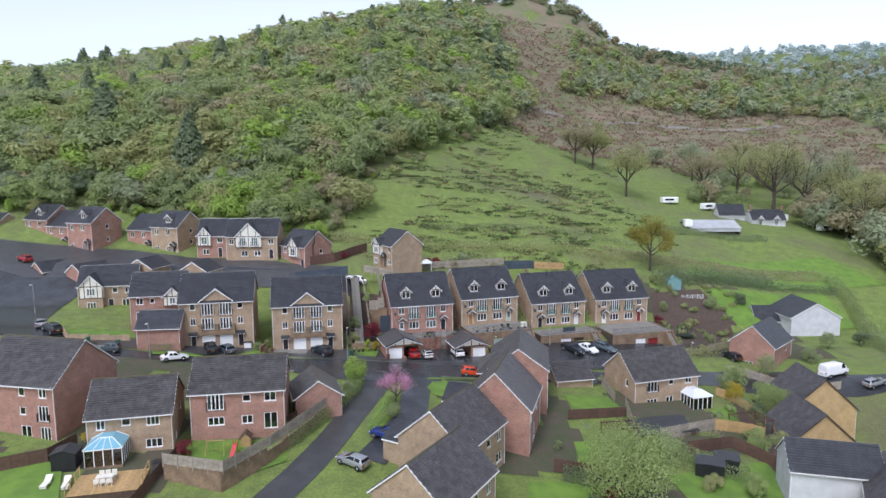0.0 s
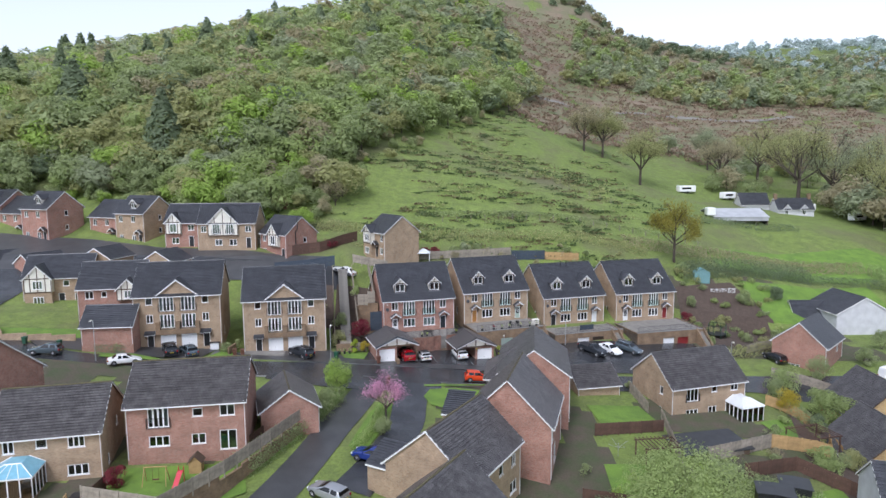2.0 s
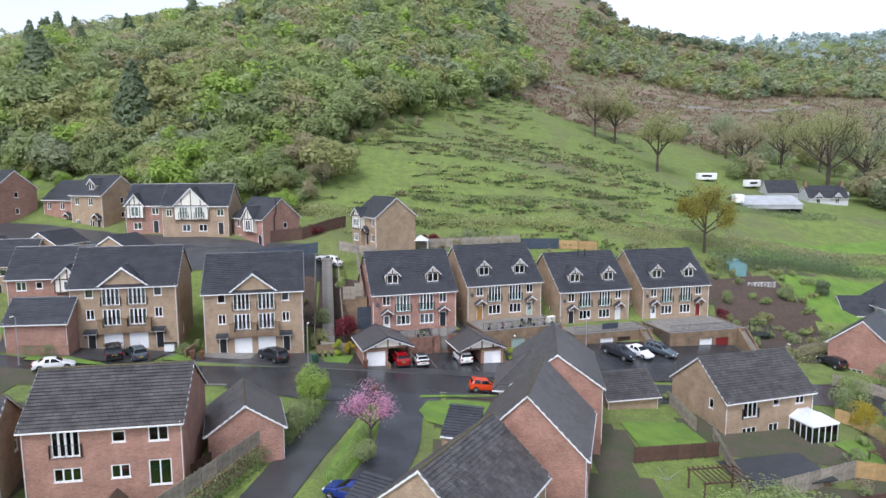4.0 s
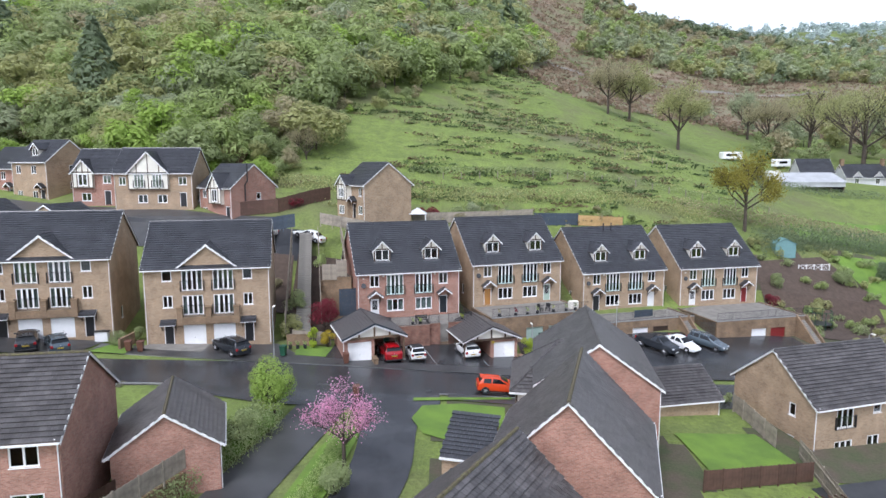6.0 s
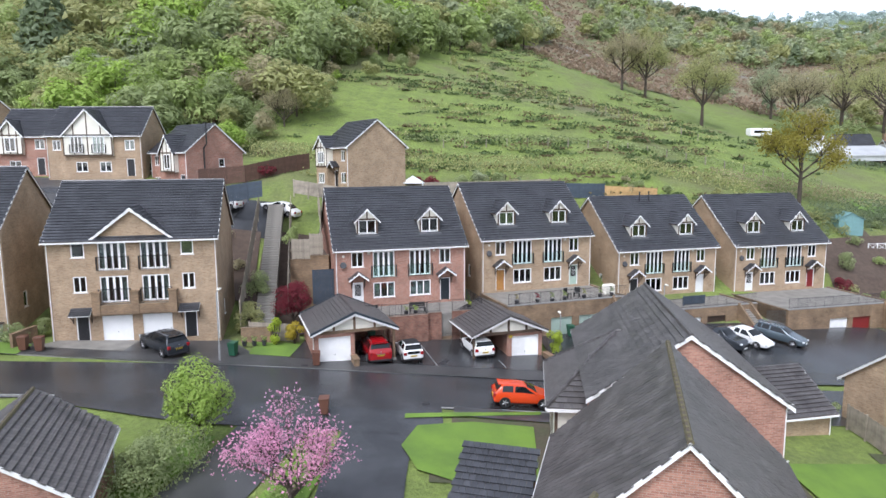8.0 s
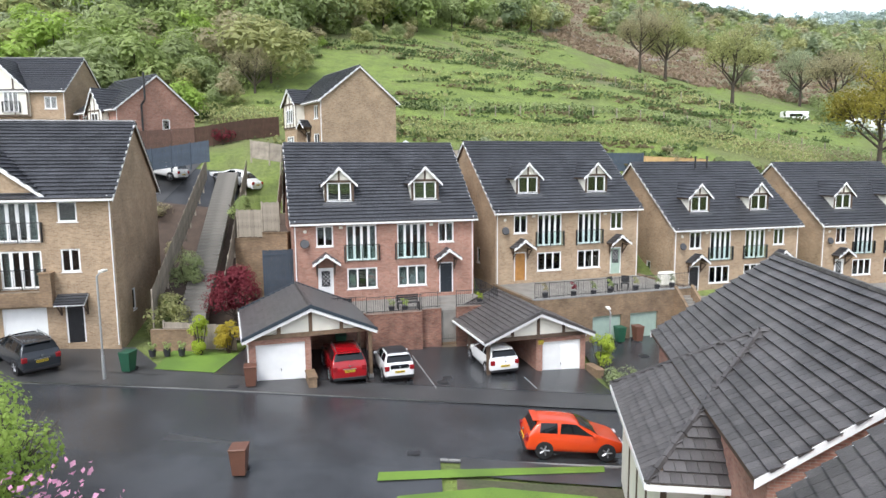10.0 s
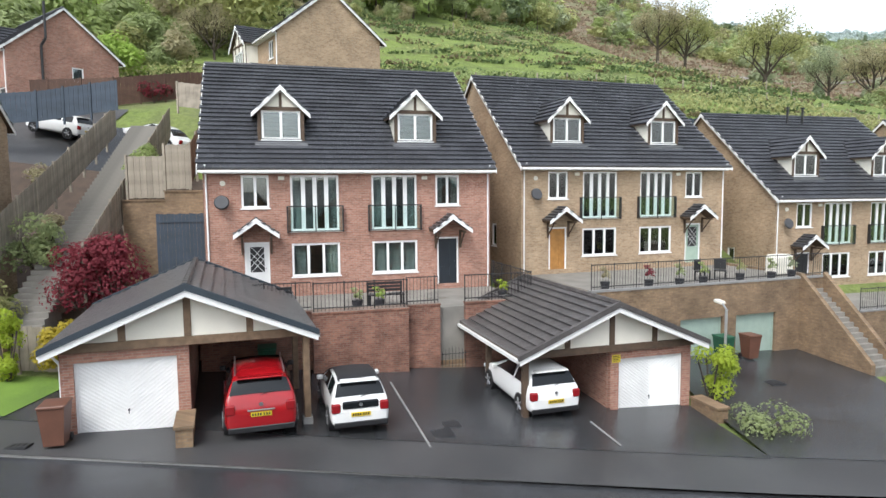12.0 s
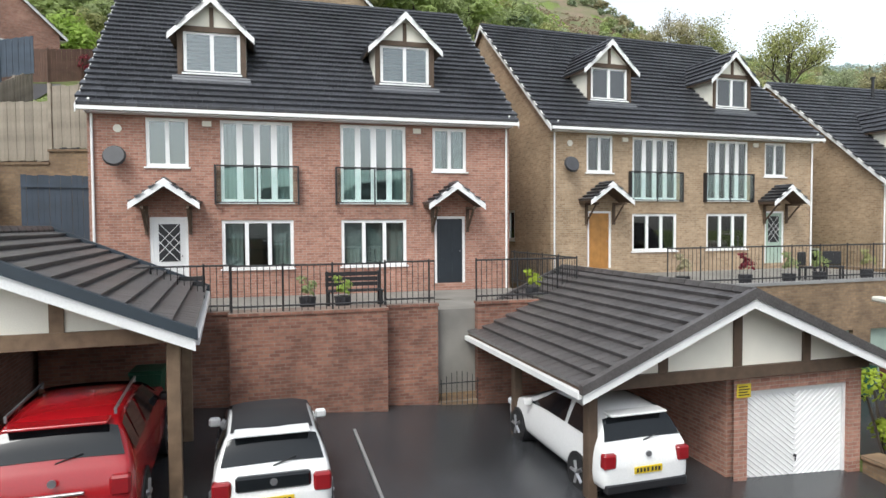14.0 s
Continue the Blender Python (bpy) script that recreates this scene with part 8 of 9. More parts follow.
# ---- small things outdoors ----
def conservatory(m, w, d, h, roof_col, label):
    e = root("conservatory", m, label, "conservatory")
    bm = B()
    box(bm, -w / 2, w / 2, -d, 0, -0.6, 0.35)
    part("plinth", bm, OLDBRICK, e)
    n = 4
    for side, a0, a1 in (("f", -w / 2, w / 2), ("l", -d, 0), ("r", -d, 0)):
        for i in range(n + 1):
            t = a0 + (a1 - a0) * i / n
            bm = B()
            x, y = (t, -d) if side == "f" else (-w / 2 if side == "l" else w / 2, t)
            box(bm, x - 0.045, x + 0.045, y - 0.045, y + 0.045, 0.353, h)
            part("mullion", bm, WHITE, e)
        bm = B()
        if side == "f":
            box(bm, a0, a1, -d - 0.004, -d + 0.004, 0.36, h - 0.1)
        else:
            x = -w / 2 if side == "l" else w / 2
            box(bm, x - 0.004, x + 0.004, a0, a1, 0.36, h - 0.1)
        g = part("pane", bm, GLASS, e)
        g.visible_shadow = False
    bm = B()
    box(bm, -w / 2 - 0.1, w / 2 + 0.1, -d - 0.1, 0, h, h + 0.12)
    part("eaves_beam", bm, WHITE, e)
    bm = B()
    q = d * 0.45
    base = [bm.verts.new(p) for p in ((-w / 2 - 0.1, -d - 0.1, h + 0.13), (w / 2 + 0.1, -d - 0.1, h + 0.13), (w / 2 + 0.1, 0, h + 0.13), (-w / 2 - 0.1, 0, h + 0.13))]
    top = [bm.verts.new(p) for p in ((-w * 0.18, -d + q, h + 0.85), (w * 0.18, -d + q, h + 0.85), (w * 0.18, 0, h + 0.85), (-w * 0.18, 0, h + 0.85))]
    for i in range(4):
        bm.faces.new([base[i], base[(i + 1) % 4], top[(i + 1) % 4], top[i]])
    bm.faces.new(top)
    r = part("roof", bm, roof_col, e)
    bm = B()
    for i in range(4):
        rod(bm, ((-w / 2 - 0.1, w / 2 + 0.1)[i % 2], -d - 0.1 if i < 2 else 0, h + 0.14), ((-w * 0.18, w * 0.18)[i % 2], -d + q if i < 2 else 0, h + 0.87), 0.05, 4)
    rod(bm, (-w * 0.18, -d + q, h + 0.88), (w * 0.18, -d + q, h + 0.88), 0.06, 4)
    for i in range(1, 4):
        t = -0.5 + i / 4
        rod(bm, (w * t, -d - 0.1, h + 0.14), (w * 0.36 * t, -d + q, h + 0.87), 0.035, 4)
    part("roof_bars", bm, WHITE, r)
    return e


BLUEPOLY = material("blue_polycarbonate", (0.20, 0.42, 0.52), 0.3, 0.15)
WHITEPOLY = material("white_polycarbonate", (0.66, 0.68, 0.70), 0.3, 0.1)
conservatory(pose(-37.7, 73.4, -1.0, 0, 0, 13) @ pose(-2.2, -0.05, 0), 4.0, 3.2, 2.3, BLUEPOLY, "white conservatory with a blue roof")
conservatory(pose(35.1, 96.9, -4.5, 0, 0, 17) @ pose(4.4, -0.05, 0), 3.4, 3.0, 2.2, WHITEPOLY, "white conservatory with a pale roof")


def wheelie_bin(x, y, rz, mat, lid, label, z=None):
    z = gz(x, y) if z is None else z
    e = root("wheelie_bin", pose(x, y, z, 0, 0, rz), label, "bin")
    bm = B()
    lo = [bm.verts.new(p) for p in ((-0.22, -0.25, 0.06), (0.22, -0.25, 0.06), (0.22, 0.22, 0.06), (-0.22, 0.22, 0.06))]
    hi = [bm.verts.new(p) for p in ((-0.29, -0.34, 0.98), (0.29, -0.34, 0.98), (0.29, 0.32, 0.98), (-0.29, 0.32, 0.98))]
    bm.faces.new(lo[::-1])
    bm.faces.new(hi)
    for i in range(4):
        bm.faces.new([lo[i], lo[(i + 1) % 4], hi[(i + 1) % 4], hi[i]])
    part("body", bm, mat, e)
    bm = B()
    box(bm, -0.31, 0.31, -0.37, 0.36, 0.985, 1.06, bev=0.02)
    part("lid", bm, lid, e)
    for sx in (-1, 1):
        bm = B()
        rod(bm, (sx * 0.2, 0.27, 0.1), (sx * 0.27, 0.27, 0.1), 0.1, 10)
        part("wheel", bm, BLACK, e)
    bm = B()
    rod(bm, (-0.24, 0.38, 0.95), (0.24, 0.38, 0.95), 0.018, 6)
    part("handle", bm, BLACK, e)
    return e


BINBROWN = material("brown_bin_plastic", (0.14, 0.062, 0.04), 0.5, 0.15)
BINGREEN = material("green_bin_plastic", (0.016, 0.085, 0.045), 0.5, 0.15)
wheelie_bin(-9.6, 107.4, 15, BINBROWN, BINBROWN, "brown wheelie bin beside the garage")
wheelie_bin(-30.6, 106.8, 10, BINBROWN, BINBROWN, "brown wheelie bin on the footway")
wheelie_bin(-29.5, 106.9, 12, BINBROWN, BINBROWN, "brown wheelie bin on the footway")
wheelie_bin(-16.0, 108.4, -10, BINGREEN, BINGREEN, "green wheelie bin on the grass edge")
wheelie_bin(11.4, 118.6, 15, BINGREEN, BINGREEN, "green wheelie bin below the garage wall")
wheelie_bin(12.7, 119.0, 15, BINBROWN, BINBROWN, "brown wheelie bin below the garage wall")
wheelie_bin(-6.2, 113.6, 15, BINGREEN, BINGREEN, "green wheelie bin in the carport")
wheelie_bin(16.8, 119.4, 5, BINGREEN, BINGREEN, "green wheelie bin on the court")
wheelie_bin(-7.45, 98.9, 5, BINBROWN, BINBROWN, "brown wheelie bin by the drive")
wheelie_bin(-54.5, 104.0, 5, BINGREEN, BINGREEN, "green wheelie bin by the garden wall")
wheelie_bin(-59.5, 104.2, 5, BINGREEN, BINGREEN, "green wheelie bin by the garden wall")

GALV = material("pale_galvanised_steel", (0.42, 0.43, 0.43), 0.45, 0.15, metal=0.5)


def street_lamp(x, y, h, rz, label="tall pale steel street lamp"):
    e = root("street_lamp", pose(x, y, gz(x, y) - 0.05, 0, 0, rz), label, "street lamp")
    bm = B()
    rod(bm, (0, 0, -0.2), (0, 0, 1.2), 0.08, 8)
    rod(bm, (0, 0, 1.2), (0, 0, h - 0.15), 0.05, 8)
    part("pole", bm, GALV, e)
    bm = B()
    rod(bm, (0, 0, h - 0.15), (0, -0.35, h + 0.02), 0.035, 6)
    part("arm", bm, GALV, e)
    bm = B()
    box(bm, -0.11, 0.11, -0.85, -0.3, h - 0.03, h + 0.09, bev=0.03)
    part("lamp_head", bm, RENDER, e)
    return e


street_lamp(-16.6, 107.2, 5.2, 180)
street_lamp(-47.5, 100.4, 5.6, 0)
street_lamp(9.7, 114.6, 3.2, 180, "short pale steel lamp post by the drive")
street_lamp(44.5, 111.5, 5.5, 0)
street_lamp(20.8, 121.5, 4.5, 0)
street_lamp(-77, 118, 5.5, 0)
street_lamp(100, 128, 7.0, 90)


def shed(m, w, d, h, rise, mat, roofmat, label, name="garden_shed"):
    e = root(name, m, label, "shed")
    bm = B()
    nb = int(w / 0.15)
    for i in range(nb):
        box(bm, -w / 2 + w * i / nb + 0.004, -w / 2 + w * (i + 1) / nb - 0.004, 0.0, 0.03, 0, h)
    part("front_boards", bm, mat, e)
    bm = B()
    prism(bm, [(-w / 2, 0), (w / 2, 0), (w / 2, h), (0, h + rise), (-w / 2, h)], 0.032, d, "y")
    part("body", bm, mat, e)
    bm = B()
    a = w / 2 + 0.15
    k = rise / (w / 2)
    prism(bm, [(-a, h - 0.15 * k + 0.02), (0, h + rise + 0.02), (a, h - 0.15 * k + 0.02), (a, h - 0.15 * k + 0.07), (0, h + rise + 0.07), (-a, h - 0.15 * k + 0.07)], -0.12, d + 0.12, "y")
    part("roof", bm, roofmat, e)
    bm = B()
    box(bm, -0.4, 0.4, -0.03, -0.003, 0.05, min(1.9, h - 0.1))
    part("door", bm, mat, e)
    return e


FELT = material("dark_roof_felt", (0.045, 0.047, 0.05), 0.5, 0.3, 1.0)
TEAL = material("pale_teal_paint", (0.16, 0.30, 0.30), 0.6, 0.15)
shed(pose(53.5, 145.5, ground_z(53.5, 145.5), 0, 0, -10), 3.0, 2.6, 2.2, 0.8, TEAL, TEAL, "pale teal summer house with small gable", "summer_house")
shed(pose(33.5, 76.2, ground_z(33.5, 76.2), 0, 0, -20), 3.4, 2.6, 2.0, 0.1, BLACK, FELT, "black low garden shed with felt roof")
shed(pose(36.4, 77.8, ground_z(36.4, 77.8), 0, 0, -20), 2.8, 2.6, 2.0, 0.1, BLACK, FELT, "black low garden shed with felt roof")
shed(pose(-43.2, 68.8, ground_z(-43.2, 68.8), 0, 0, 10), 2.6, 2.2, 2.1, 0.4, BLACK, FELT, "black garden shed on the lawn")
shed(pose(-32.4, 69.5, ground_z(-32.4, 69.5), 0, 0, 10), 1.9, 1.0, 1.1, 0.1, METALGREY, BLACK, "grey garden storage box")
shed(pose(-34.2, 108.6, gz(-34.2, 108.6), 0, 0, 10), 1.2, 0.8, 1.0, 0.05, WHITE, BLACK, "white storage box with black lid", "storage_box")
shed(pose(-19.6, 84.4, ground_z(-19.6, 84.4), 0, 0, 20), 1.6, 1.2, 1.5, 0.1, METALGREY, BINGREEN, "grey shed with green roof between the houses")

# white lattice deck rail beside the summer house
e = root("deck_rail", pose(57.0, 143.5, ground_z(57, 143.5) - 0.2, 0, 0, 8), "white lattice deck railing", "fence")
for i in range(5):
    bm = B()
    box(bm, i * 1.3 - 2.6 - 0.05, i * 1.3 - 2.6 + 0.05, -0.05, 0.05, 0, 1.2)
    part("post", bm, WHITE, e)
for i in range(4):
    bm = B()
    x = i * 1.3 - 2.55
    rod(bm, (x, 0, 0.3), (x + 1.2, 0, 1.05), 0.03, 4)
    rod(bm, (x, 0, 1.05), (x + 1.2, 0, 0.3), 0.03, 4)
    rod(bm, (x, 0, 1.1), (x + 1.2, 0, 1.1), 0.035, 4)
    rod(bm, (x, 0, 0.25), (x + 1.2, 0, 0.25), 0.035, 4)
    part("lattice", bm, WHITE, e)

# flat black roof beside the near buff house
e = root("lean_to_shed", pose(31.5, 88.0, -6.2, 0, 0, 12), "low shed with a wet black flat roof", "shed")
bm = B()
box(bm, -4.2, 4.2, -1.8, 2.4, -0.8, 2.1)
part("wall", bm, OLDBRICK, e)
bm = B()
prism(bm, [(-2.2, 2.15), (2.8, 2.55), (2.8, 2.68), (-2.2, 2.28)], -4.6, 4.6, "x")
part("roof", bm, FELT, e)

# pergolas
def pergola(m, w, d, h, mat, label):
    e = root("pergola", m, label, "pergola")
    for x in (-w / 2, w / 2):
        for y in (0, d):
            bm = B()
            box(bm, x - 0.06, x + 0.06, y - 0.06, y + 0.06, -0.4, h)
            part("post", bm, mat, e)
    for y in (0, d):
        bm = B()
        box(bm, -w / 2 - 0.2, w / 2 + 0.2, y - 0.04, y + 0.04, h + 0.003, h + 0.14)
        part("beam", bm, mat, e)
    n = int(w / 0.45)
    for i in range(n + 1):
        bm = B()
        x = -w / 2 + w * i / n
        box(bm, x - 0.03, x + 0.03, -0.35, d + 0.35, h + 0.145, h + 0.24)
        part("rafter", bm, mat, e)
    return e


pergola(pose(24.3, 82.6, ground_z(24.3, 82.6), 0, 0, 8), 4.2, 2.6, 2.2, FENCE_BROWN, "brown slatted garden pergola")
pergola(pose(46.2, 89.5, ground_z(46.2, 89.5), 0, 0, 14), 4.6, 3.6, 1.9, FENCE_BROWN, "brown slatted pergola inside a fence")

# patio and deck before the conservatory
e = root("timber_deck", pose(-37.0, 66.8, ground_z(-37, 66.8) + 0.45, 0, 0, 13), "weathered timber deck with steps", "deck")
for i in range(28):
    bm = B()
    box(bm, -3.6 + i * 0.26, -3.6 + i * 0.26 + 0.25, -2.6, 2.4, -0.04, 0)
    part("board", bm, FENCE_NEW, e)
bm = B()
box(bm, -3.5, 3.6, -2.5, 2.3, -0.9, -0.05)
part("base", bm, TIMBER, e)
for sx in (-3.6, 3.66):
    for k in range(4):
        bm = B()
        box(bm, sx - 0.05, sx + 0.05, -2.6 + k * 1.6 - 0.05, -2.6 + k * 1.6 + 0.05, 0, 1.0)
        part("rail_post", bm, FENCE_NEW, e)
    bm = B()
    box(bm, sx - 0.04, sx + 0.04, -2.6, 2.3, 1.003, 1.07)
    part("handrail", bm, FENCE_NEW, e)


def garden_chair(m, mat, label="white moulded garden chair"):
    e = root("garden_chair", m, label, "chair", "garden chairs")
    bm = B()
    box(bm, -0.27, 0.27, -0.27, 0.27, 0.38, 0.44, bev=0.02)
    part("seat", bm, mat, e)
    bm = B()
    box(bm, -0.27, 0.27, 0.24, 0.30, 0.45, 0.9, bev=0.02)
    part("backrest", bm, mat, e)
    for x in (-0.23, 0.23):
        for y in (-0.23, 0.23):
            bm = B()
            box(bm, x - 0.03, x + 0.03, y - 0.03, y + 0.03, 0, 0.378)
            part("leg", bm, mat, e)
    return e


dm = pose(-37.0, 66.8, ground_z(-37, 66.8) + 0.455, 0, 0, 13)
e = root("garden_table", dm @ pose(-0.4, 0, 0), "long pale outdoor table on the deck", "table")
bm = B()
box(bm, -0.9, 0.9, -0.45, 0.45, 0.68, 0.74, bev=0.01)
part("tabletop", bm, RENDER, e)
for x in (-0.8, 0.8):
    for y in (-0.38, 0.38):
        bm = B()
        box(bm, x - 0.04, x + 0.04, y - 0.04, y + 0.04, 0, 0.678)
        part("leg", bm, RENDER, e)
for i in range(3):
    garden_chair(dm @ pose(-1.0 + i * 0.65, 0.85, 0), RENDER)
    garden_chair(dm @ pose(-1.0 + i * 0.65, -0.85, 0, 0, 0, 180), RENDER)
for i in range(2):
    e = root("sun_lounger", pose(-43.6 + i * 2.2, 66.2, ground_z(-43.6 + i * 2.2, 66.2) + 0.16, 0, 0, 10 + i * 8), "pale grey sun lounger on the lawn", "lounger", "loungers")
    bm = B()
    box(bm, -0.35, 0.35, -1.0, 0.4, 0.28, 0.36)
    part("seat", bm, RENDER, e)
    bm = B()
    prism(bm, [(0.4, 0.28), (1.0, 0.72), (1.0, 0.8), (0.4, 0.36)], -0.35, 0.35, "x")
    part("backrest", bm, RENDER, e)
    for y in (-0.85, 0.3):
        bm = B()
        box(bm, -0.33, 0.33, y - 0.04, y + 0.04, 0, 0.278)
        part("leg", bm, RENDER, e)

# play things on the lawn
e = root("swing_frame", pose(-27.6, 73.6, ground_z(-27.6, 73.6) + 0.16, 0, 0, 5), "small timber play frame with swing", "play frame")
for sx in (-1, 1):
    for sy in (-1, 1):
        bm = B()
        rod(bm, (sx * 1.0, 0, 1.7), (sx * 1.1, sy * 0.6, 0), 0.04, 5)
        part("leg", bm, FENCE_NEW, e)
bm = B()
rod(bm, (-1.1, 0, 1.72), (1.1, 0, 1.72), 0.045, 6)
part("beam", bm, FENCE_NEW, e)
bm = B()
box(bm, -0.3, 0.3, -0.1, 0.1, 0.45, 0.5)
rod(bm, (-0.28, 0, 0.5), (-0.28, 0, 1.7), 0.01, 4)
rod(bm, (0.28, 0, 0.5), (0.28, 0, 1.7), 0.01, 4)
part("swing", bm, BINBROWN, e)
PINKRED = material("pink_red_plastic", (0.55, 0.04, 0.06), 0.4, 0.1)
e = root("slide", pose(-25.4, 73.4, ground_z(-25.4, 73.4) + 0.16, 0, 0, 0), "pink-red plastic slide on the lawn", "slide")
bm = B()
prism(bm, [(-1.2, 0.05), (0.5, 1.2), (0.9, 1.2), (0.9, 1.12), (0.5, 1.12), (-1.2, 0.0)], -0.25, 0.25, "x")
part("chute", bm, PINKRED, e)
for sx in (-1, 1):
    bm = B()
    box(bm, sx * 0.25 - 0.03, sx * 0.25 + 0.03, 0.8, 0.88, 0, 1.6)
    part("upright", bm, PINKRED, e)
e = root("playhouse", pose(-24.6, 75.6, ground_z(-24.6, 75.6) + 0.16, 0, 0, 8), "small wooden playhouse on the lawn", "playhouse")
bm = B()
prism(bm, [(-0.6, 0), (0.6, 0), (0.6, 1.1), (0, 1.7), (-0.6, 1.1)], 0, 1.1, "y")
part("body", bm, FENCE_NEW, e)
bm = B()
prism(bm, [(-0.75, 1.02), (0, 1.78), (0.75, 1.02), (0.75, 1.1), (0, 1.86), (-0.75, 1.1)], -0.15, 1.25, "y")
part("roof", bm, TIMBER, e)
HOSE = material("green_hose", (0.05, 0.40, 0.18), 0.5, 0.1)
e = root("hose_coil", pose(-23.0, 71.6, ground_z(-23, 71.6) + 0.2), "coiled green garden hose on the lawn", "hose")
bm = B()
for r in (0.5, 0.7):
    for i in range(20):
        a, b = i / 20 * 6.283, (i + 1) / 20 * 6.283
        rod(bm, (math.cos(a) * r, math.sin(a) * r * 0.8, 0), (math.cos(b) * r, math.sin(b) * r * 0.8, 0), 0.05, 5)
part("hose", bm, HOSE, e)

# trampoline on the terraced garden
e = root("trampoline", pose(50.5, 130.5, ground_z(50.5, 130.5) + 0.05), "round trampoline with dark safety net", "trampoline")
for i in range(8):
    w = i / 8 * 6.283
    bm = B()
    rod(bm, (1.6 * math.cos(w), 1.6 * math.sin(w), 0), (1.6 * math.cos(w), 1.6 * math.sin(w), 2.5), 0.04, 6)
    part("pole", bm, BINGREEN, e)
bm = B()
rod(bm, (0, 0, 0.7), (0, 0, 0.78), 1.6, 24)
part("mat", bm, BLACK, e)
bm = B()
rod(bm, (0, 0, 2.4), (0, 0, 2.46), 1.62, 24)
bmesh.ops.delete(bm, geom=[f for f in bm.faces if len(f.verts) > 4], context="FACES")
part("top_ring", bm, BINGREEN, e)

# rotary dryer
e = root("clothes_dryer", pose(19.6, 84.0, ground_z(19.6, 84) + 0.1, 0, 0, 20), "white rotary clothes dryer on the lawn", "clothes dryer")
bm = B()
rod(bm, (0, 0, 0), (0, 0, 1.5), 0.03, 6)
part("pole", bm, GALV, e)
for i in range(4):
    w = i * 1.571
    bm = B()
    rod(bm, (0, 0, 1.0), (1.3 * math.cos(w), 1.3 * math.sin(w), 1.6), 0.02, 5)
    part("arm", bm, GALV, e)

# manhole covers, drains and chalk-pale joint lines on the street
IRON = material("cast_iron_cover", (0.03, 0.03, 0.032), 0.5, 0.2)


def cover(x, y, w, d, rz, label="dark iron manhole cover"):
    e = root("manhole_cover", pose(x, y, gz(x, y) + 0.012, 0, 0, rz), label, "cover")
    bm = B()
    box(bm, -w / 2, w / 2, -d / 2, d / 2, -0.03, 0.0)
    part("frame", bm, IRON, e)
    for i in range(4):
        bm = B()
        xx = -w / 2 + w * (i + 0.5) / 4
        box(bm, xx - w * 0.09, xx + w * 0.09, -d * 0.4, d * 0.4, 0.002, 0.012)
        part("rib", bm, IRON, e)


cover(-0.3, 109.6, 0.6, 0.6, 16)
cover(-0.05, 110.3, 0.5, 0.5, 16)
cover(12.2, 116.0, 0.6, 0.6, 16)
cover(-1.4, 101.2, 0.5, 0.35, 3, "iron drain grating in the gutter")
cover(-10.4, 107.2, 0.5, 0.35, 3, "iron drain grating in the gutter")
for (xa, ya), (xb, yb) in (((-0.6, 108.6), (-2.3, 114.6)), ((4.6, 109.4), (4.0, 111.8))):
    l = math.hypot(xb - xa, yb - ya)
    bm = B()
    for i in range(int(l / 0.9)):
        box(bm, i * 0.9, i * 0.9 + 0.89, -0.025, 0.025, -0.05, 0.012)
    o = finish("edging", bm, KERB)
    tagged(o, "thin pale edging between parking bays", "edging", kind="structure")
    o.matrix_basis = pose(xa, ya, gz(xa, ya) + 0.01, 0, -math.degrees(math.atan2(gz(xb, yb) - gz(xa, ya), l)), math.degrees(math.atan2(yb - ya, xb - xa)))

# pots, planters and terrace clutter
CLAY = material("dark_plant_pot", (0.03, 0.03, 0.035), 0.6, 0.2)


def pot_plant(m, species, h, label):
    e = root("plant_pot", m, label, "potted plant")
    bm = B()
    rod(bm, (0, 0, 0), (0, 0, 0.38), 0.15, 10, 0.2)
    part("pot", bm, CLAY, e)
    p, nm = crown_points(160, 5, h, 0.28, 0.0, 7, 1.0, 0.5)
    raw("foliage", leaf_quads(p + np.array([0, 0, 0.32]), nm, 0.1, 8), quads_of(160), LEAVES[species], e)


for i in range(3):
    pot_plant(pose(-15.9 + i * 0.75, 110.8 + i * 0.1, gz(-15.9, 110.8)), "fresh", 0.5, "dark pot with a small green plant")
for i, (lx, ly) in enumerate(((-5.4, -4.0), (5.2, -3.9), (0.2, -4.3), (-0.6, -4.2))):
    pot_plant(TA @ pose(lx, ly, 0.02), ["fresh", "yg", "lime", "mid"][i], 0.6, "potted plant on the paved terrace")
TB = pose(9.34, 125.5, 2.08, 0, 0, 19)
for i, (lx, ly) in enumerate(((-3.0, -5.8), (-1.6, -6.0), (-0.2, -5.8), (2.0, -5.6), (3.6, -5.8), (5.0, -5.6), (-5.0, -5.6))):
    pot_plant(TB @ pose(lx, ly, 0.0), ["red", "mid", "fresh", "olive", "mid", "grey", "brown"][i], 0.8, "potted plant on the railed terrace")
for i in range(2):
    garden_chair(TB @ pose(0.8 + i * 1.0, -4.6, 0, 0, 0, 20 - i * 60), BLACK, "dark metal terrace chair")
e = root("covered_barbecue", TB @ pose(5.3, -4.6, 0), "barbecue under a pale cover", "barbecue")
bm = B()
box(bm, -0.6, 0.6, -0.35, 0.35, 0.0, 1.0, bev=0.12)
part("cover", bm, RENDER, e)
board_fence([(17.9 + 6.2, 128.0 + 0.4 - 3.2, 0.4), (26.6, 126.0, 0.4)], 0.9, FENCE_BLUE, "low blue-grey board fence on the terrace")

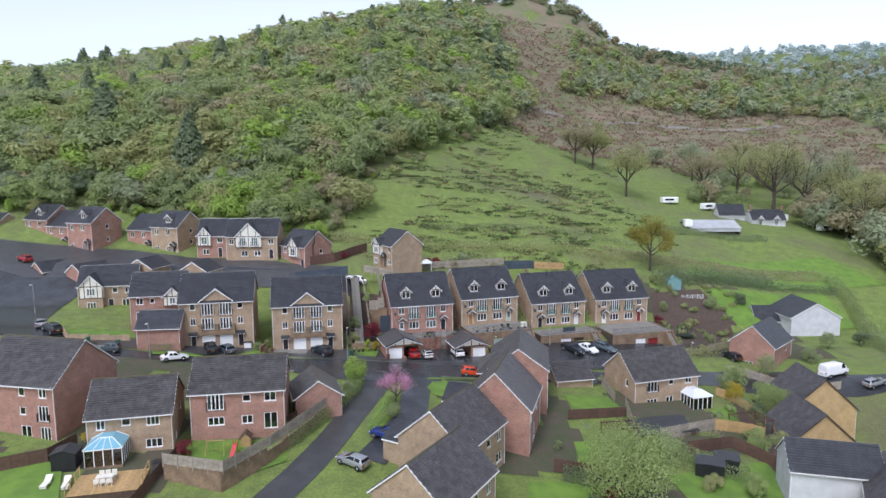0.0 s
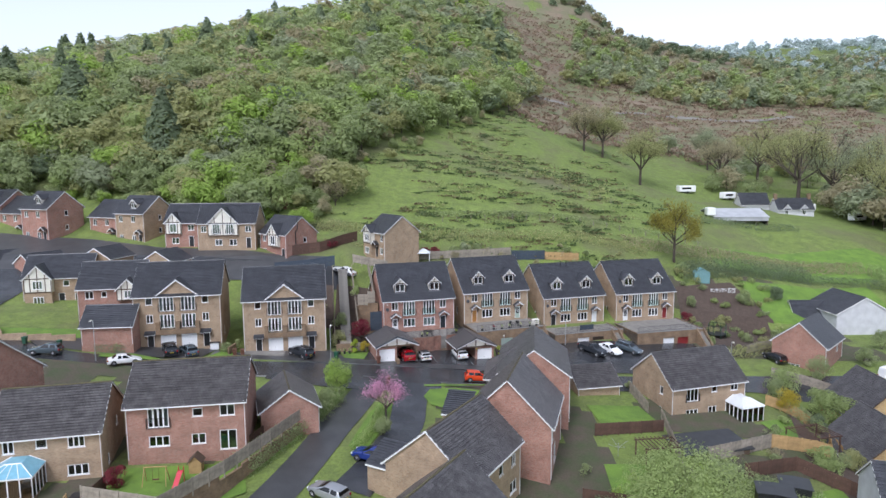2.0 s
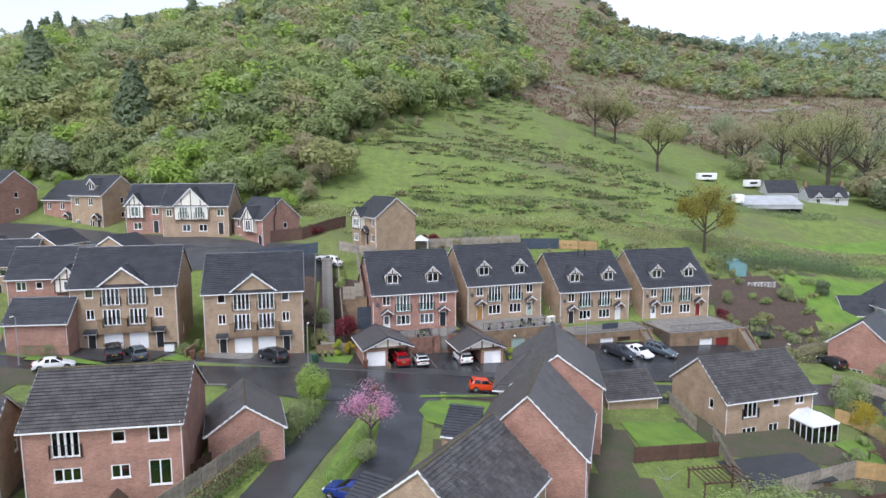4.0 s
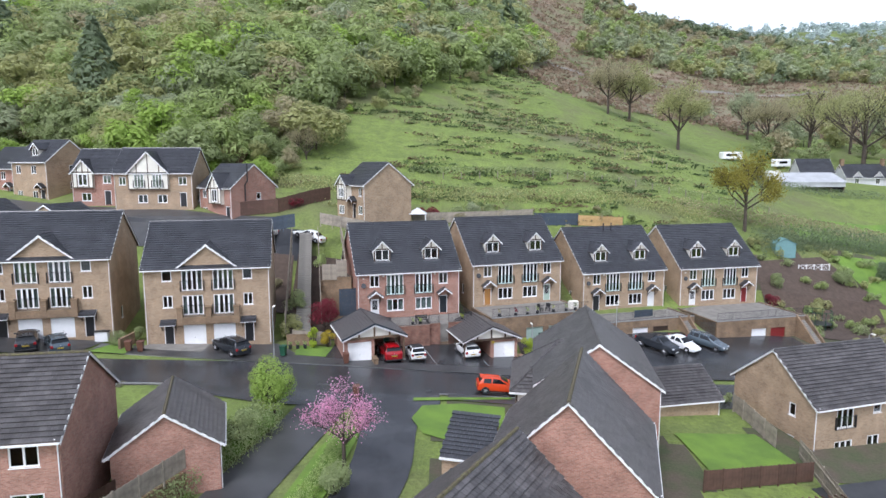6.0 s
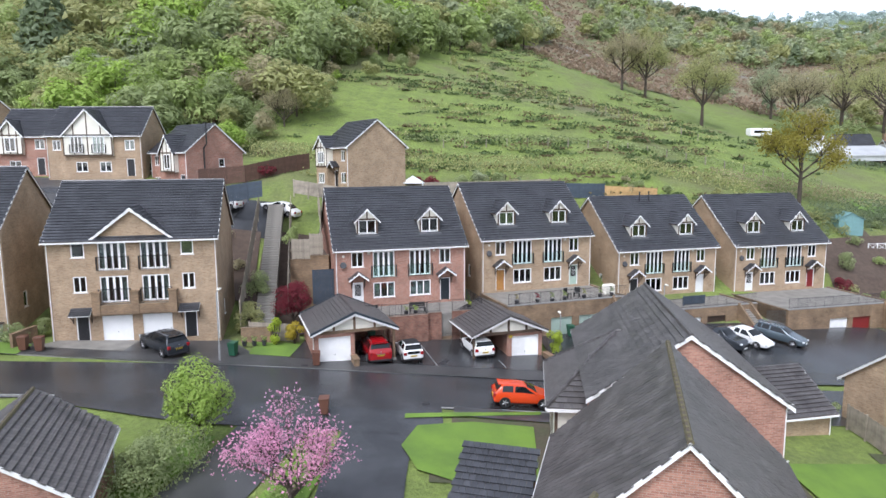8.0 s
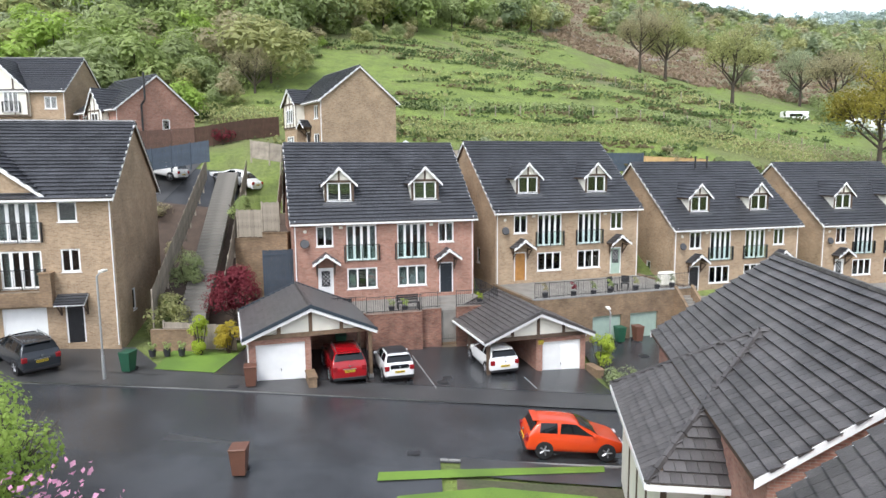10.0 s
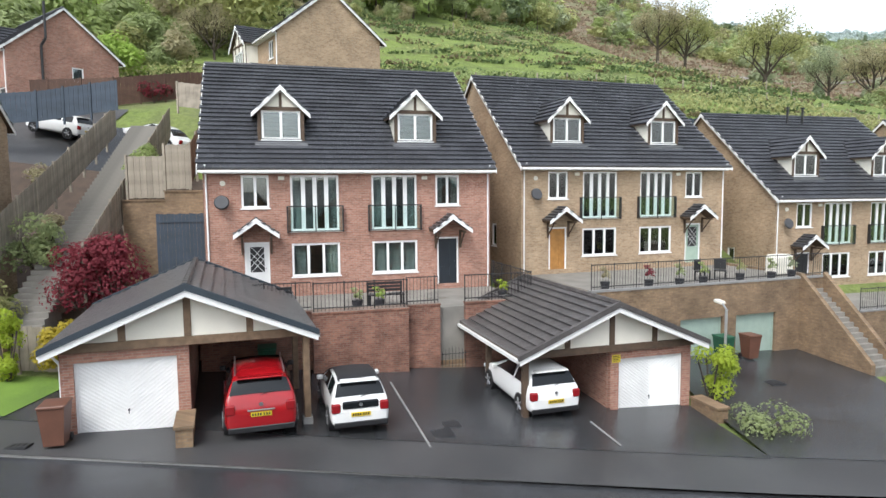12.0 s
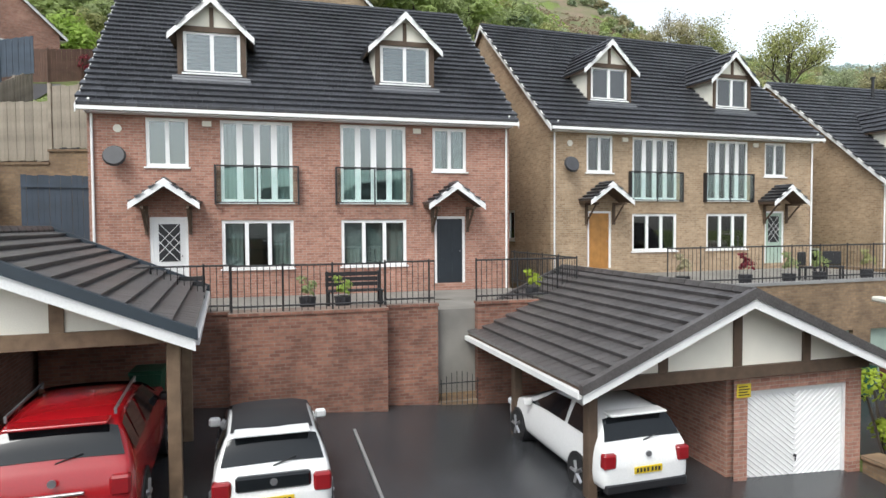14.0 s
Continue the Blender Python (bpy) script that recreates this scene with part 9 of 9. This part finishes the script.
# farmyard: caravans and trailers
def caravan(x, y, rz, w=5.0):
    e = root("caravan", pose(x, y, ground_z(x, y) + 0.05, 0, 0, rz), "white touring caravan in the farmyard", "caravan")
    bm = B()
    box(bm, -w / 2, w / 2, -1.1, 1.1, 0.45, 2.5, bev=0.2)
    part("body", bm, WHITE, e)
    bm = B()
    for sy in (-1, 1):
        rod(bm, (0, sy * 0.9, 0.33), (0, sy * 1.12, 0.33), 0.33, 12)
    part("wheels", bm, TYRE, e)
    bm = B()
    box(bm, -w * 0.35, w * 0.2, -1.13, -1.1, 1.3, 1.9)
    part("window", bm, CARGLASS, e)


caravan(71.5, 186, 80, 3.5)
caravan(120, 200, 20)
caravan(126, 208, 10)
caravan(113, 214, -10)
caravan(92, 222, 20)
caravan(80, 226, 10, 6)
e = root("hut", pose(49.8, 378, ground_z(49.8, 378), 0, 0, 10), "dark blue hut on the upper slope", "hut")
bm = B()
prism(bm, [(-2.2, -1), (2.2, -1), (2.2, 2.4), (0, 3.2), (-2.2, 2.4)], 0, 5, "y")
part("body", bm, P["blue"], e)
bm = B()
prism(bm, [(-2.5, 2.3), (0, 3.25), (2.5, 2.3), (2.5, 2.45), (0, 3.4), (-2.5, 2.45)], -0.2, 5.2, "y")
part("roof", bm, BLACK, e)
# vent pipes on the ridge of one pair
for dx in (-0.6, 0.6):
    e = root("vent_pipe", pose(23.8, 129.2, 0.45, 0, 0, 16.6) @ pose(0.4 + dx, 5.4, 9.8), "short black roof vent pipe", "vent pipe")
    bm = B()
    rod(bm, (0, 0, -0.4), (0, 0, 1.1), 0.07, 8)
    rod(bm, (0, 0, 1.1), (0, 0, 1.2), 0.12, 8)
    part("pipe", bm, BLACK, e)
# small white gazebo by the upper house
e = root("gazebo", pose(-3.8, 139.8, ground_z(-3.8, 139.8)), "white garden gazebo with peaked roof", "gazebo")
for x in (-1.2, 1.2):
    for y in (-1.2, 1.2):
        bm = B()
        box(bm, x - 0.05, x + 0.05, y - 0.05, y + 0.05, -0.3, 2.2)
        part("post", bm, WHITE, e)
bm = B()
tip = bm.verts.new((0, 0, 3.1))
cs = [bm.verts.new(p) for p in ((-1.4, -1.4, 2.2), (1.4, -1.4, 2.2), (1.4, 1.4, 2.2), (-1.4, 1.4, 2.2))]
for i in range(4):
    bm.faces.new([cs[i], cs[(i + 1) % 4], tip])
bm.faces.new(cs[::-1])
part("canopy", bm, WHITEPOLY, e)

lay_single_tiles()
